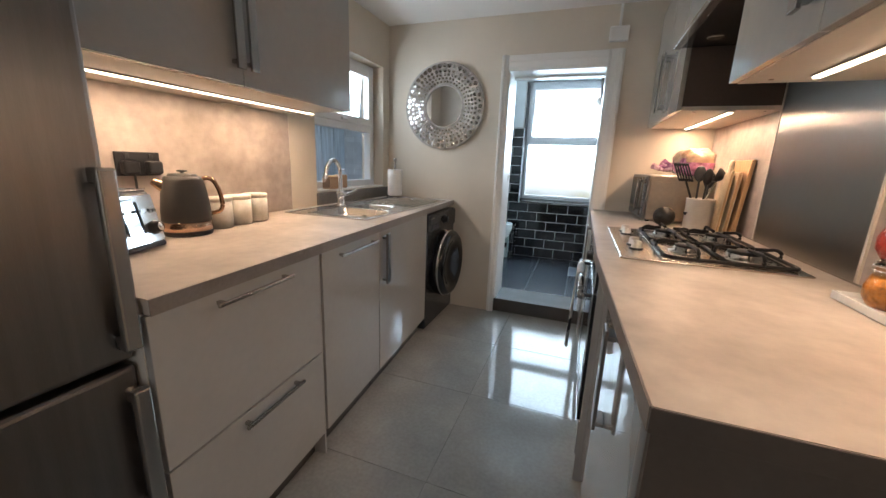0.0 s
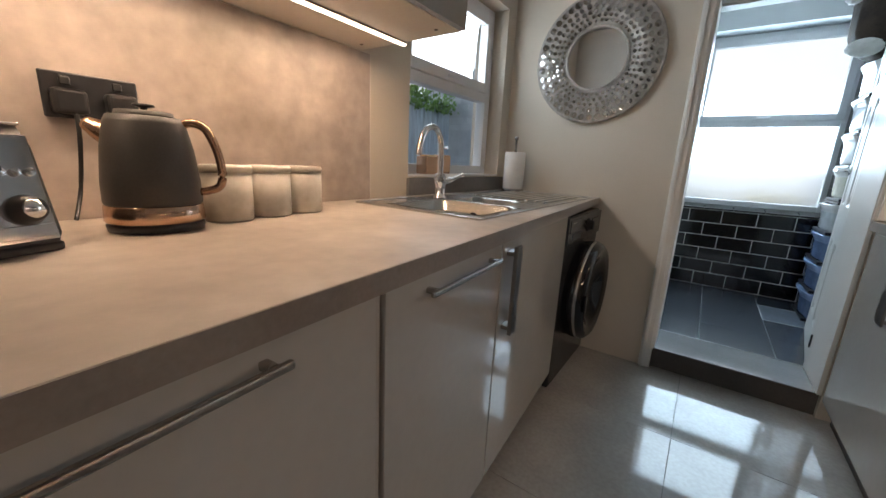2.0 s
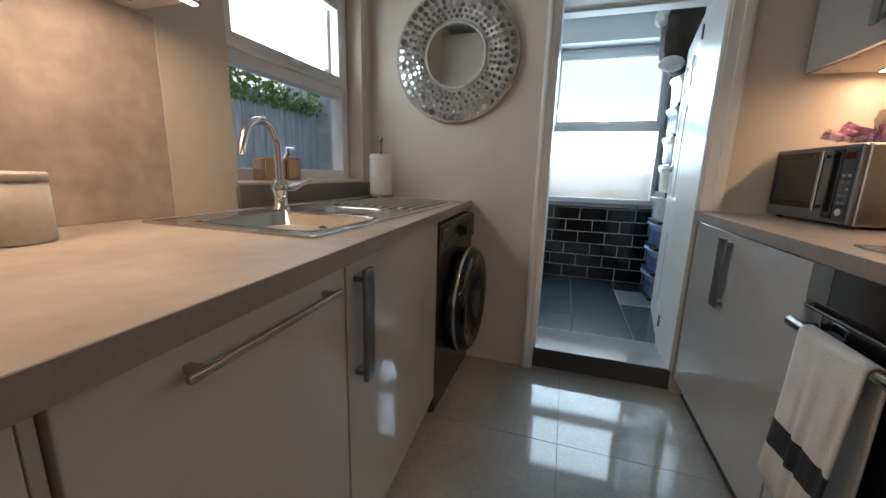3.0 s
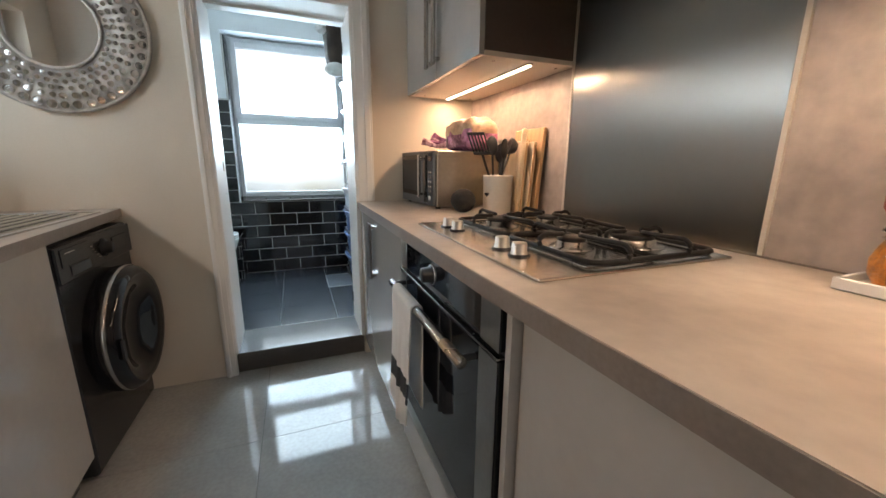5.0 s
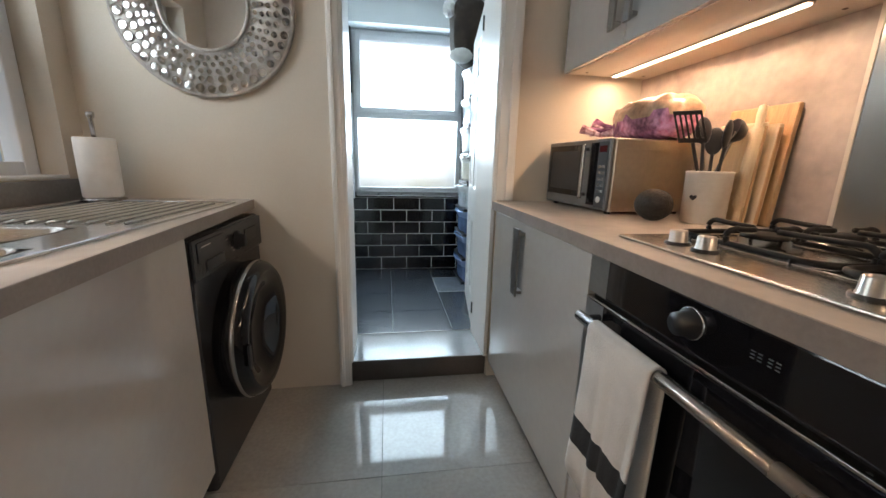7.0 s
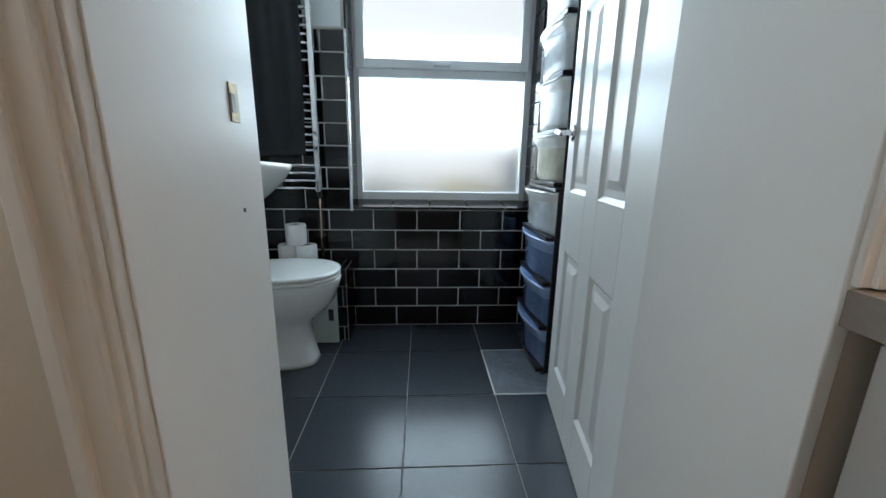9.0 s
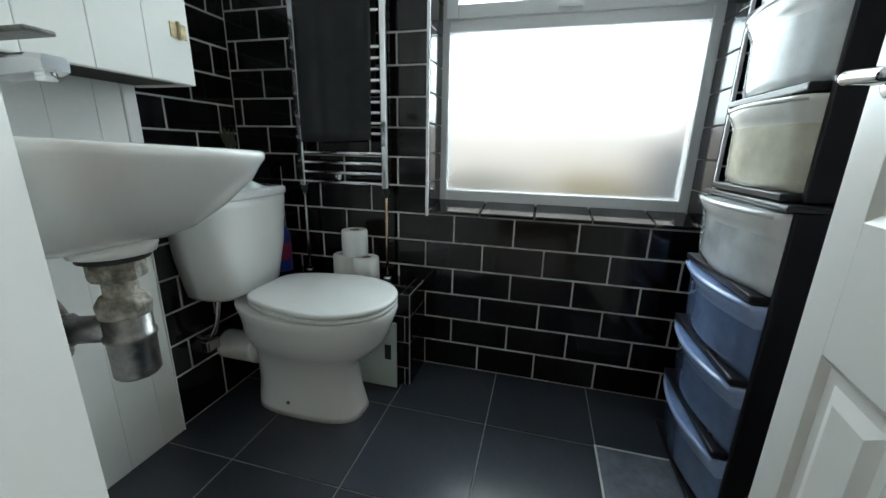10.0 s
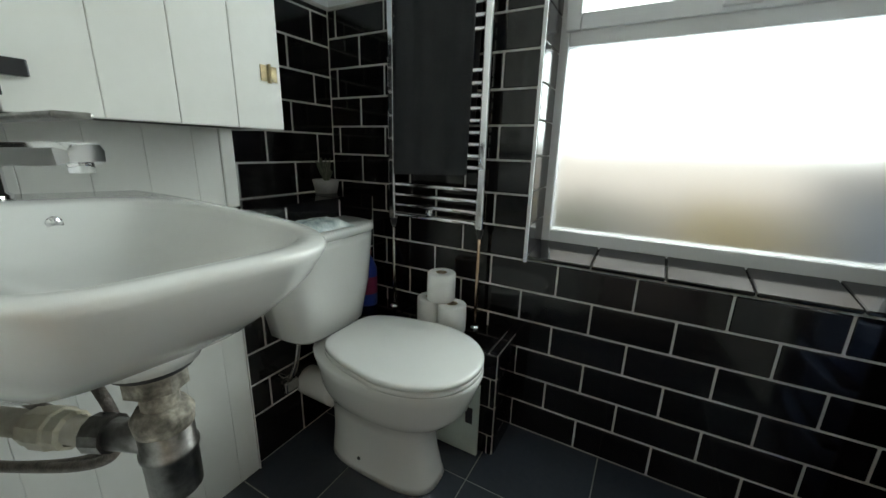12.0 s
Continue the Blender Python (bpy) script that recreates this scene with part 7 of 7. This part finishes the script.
def tile_field(parent, lo, hi, z0, phase, place, depth, holes=(), first=PZ):
    """Brick bond over [lo, hi] from z0 up to hi; place(u, z, du, dz) gives corner and size."""
    (u0, _), (u1, z1) = lo, hi
    row, z = 0, z0
    zt = z0 + first
    while z < z1 - 0.01:
        zb = min(zt, z1)
        u = u0 - PX + ((phase + (0.5 if row % 2 else 0.0)) * PX - u0) % PX + 0.0
        while u < u1:
            spans = [(max(u, u0), min(u + PX, u1), z, zb)]
            for ha, hb, hz0, hz1 in holes:
                nxt = []
                for a, b, c, d in spans:
                    if b <= ha or a >= hb or d <= hz0 + 0.004 or c >= hz1 - 0.004:
                        nxt.append((a, b, c, d))
                        continue
                    if a < ha:
                        nxt.append((a, ha, c, d))
                    if b > hb:
                        nxt.append((hb, b, c, d))
                spans = nxt
            for a, b, c, d in spans:
                if b - a > 0.012 and d - c > 0.012:
                    at, size = place(a + G / 2, c + G / 2, b - a - G, d - c - G)
                    piece("tile", parent, at, size, 0.0035, M["metro"])
            u += PX
        row, z, zt = row + 1, zt, zt + PZ


TOP = 1.60
fld = structure("tiled_wall", boxes(((BXL, YW + 0.0022, ZB), (-0.152, YW + 0.0115, TOP)), ((0.792, YW + 0.0022, ZB), (BXR, YW + 0.0115, TOP)), ((-0.152, YW + 0.0022, ZB), (0.792, YW + 0.0115, 0.752))), M["pale_grout"], "black gloss metro tiles with pale grout round the window")
# a vertical joint of the first course stands at x = 0.068
tile_field(fld, (BXL, 0), (BXR, TOP), ZB, (0.068 / PX) % 1, lambda u, z, du, dz: ((u, YW, z), (du, 0.0075, dz)), 0, ((-0.148, 0.788, 0.7575, 3.0),), first=0.112)
lw = structure("tiled_side_wall", box((BXL + 0.0002, 4.22, 0.93), (BXL + 0.0083, YW, TOP)), M["pale_grout"], "black gloss metro tiles over the ledge")
tile_field(lw, (4.247, 0), (YW - 0.002, TOP), 0.93, 0.28, lambda u, z, du, dz: ((BXL + 0.003, u, z), (0.0075, du, dz)), 0, first=0.116)
lf = structure("tiled_ledge", box((-0.8028, 4.216, ZB), (-0.7947, YW, 0.917)), M["pale_grout"], "black tiled ledge behind the toilet")
tile_field(lf, (4.216, 0), (YW - 0.001, 0.928), ZB, 0.35, lambda u, z, du, dz: ((-0.800, u, z), (0.0075, du, dz)), 0, first=0.175)
link("ledge_top_bed", box((BXL + 0.011, 4.216, 0.9182), (-0.801, YW, 0.9205)), M["pale_grout"], lf)
u = 4.218
while u < YW - 0.02:
    w = min(0.2, YW - 0.002 - u)
    piece("tile", lf, (BXL + 0.012, u, 0.9206), (0.196, w - 0.004, 0.0085), 0.002, M["metro"])
    u += 0.2
lb = structure("tiled_box", boxes(((-0.80, 4.6385, ZB), (-0.166, 4.6415, 0.483)), ((-0.1675, 4.6415, ZB), (-0.1645, YW, 0.483)), ((-0.80, 4.6415, 0.4842), (-0.166, YW, 0.4865))), M["pale_grout"], "low black tiled box in the corner")
tile_field(lb, (-0.79, 0), (-0.163, 0.488), ZB, 0.2, lambda u, z, du, dz: ((u, 4.6315, z), (du, 0.0075, dz)), 0, first=0.075)
tile_field(lb, (4.64, 0), (YW - 0.001, 0.488), ZB, 0.4, lambda u, z, du, dz: ((-0.1648, u, z), (0.0075, du, dz)), 0, first=0.075)
u = -0.79
while u < -0.17:
    w = min(0.2, -0.160 - u)
    piece("tile", lb, (u, 4.634, 0.4866), (w - 0.004, 0.172, 0.0085), 0.002, M["metro"])
    u += 0.2
# window reveal: tiled sides and sill
rv = structure("window_reveal", boxes(((-0.174, 4.8255, 0.755), (-0.157, 4.984, 2.1)), ((0.797, 4.8255, 0.755), (0.809, 4.984, 2.1)), ((-0.157, 4.8255, 0.7545), (0.797, 4.984, 0.760))), M["pale_grout"], "black tiled reveal of the bathroom window")
z = 0.775
while z < 2.08:
    h = min(PZ, 2.098 - z)
    piece("tile", rv, (-0.1572, 4.818, z), (0.0085, 0.164, h - G), 0.002, M["metro"])
    piece("tile", rv, (0.7892, 4.818, z), (0.0085, 0.164, h - G), 0.002, M["metro"])
    z += PZ
u = -0.148
while u < 0.77:
    w = min(0.2, 0.788 - u)
    piece("tile", rv, (u, 4.8128, 0.7602), (w - G, 0.172, 0.0125), 0.003, M["metro"]).rotation_euler = (radians(8), 0, 0)
    u += 0.2
structure("tile_edge_trim", boxes(((-0.1585, 4.8045, 0.752), (-0.1485, 4.8128, TOP)), ((0.7885, 4.8045, 0.752), (0.7985, 4.8128, TOP))), M["upvc"], "white plastic tile trim beside the window")
structure("window_seal", box((-0.170, 4.988, 0.7606), (0.806, 5.040, 0.7868), 0.001), M["black"], "dark sealant strip under the bathroom window frame")
structure("tile_top_trim", boxes(((BXL + 0.012, YW - 0.003, TOP + 0.001), (-0.16, YW + 0.011, TOP + 0.009)), ((BXL + 0.0005, 4.247, TOP + 0.001), (BXL + 0.0115, YW + 0.011, TOP + 0.009))), M["pale_grout"], "pale trim along the top of the tiles")
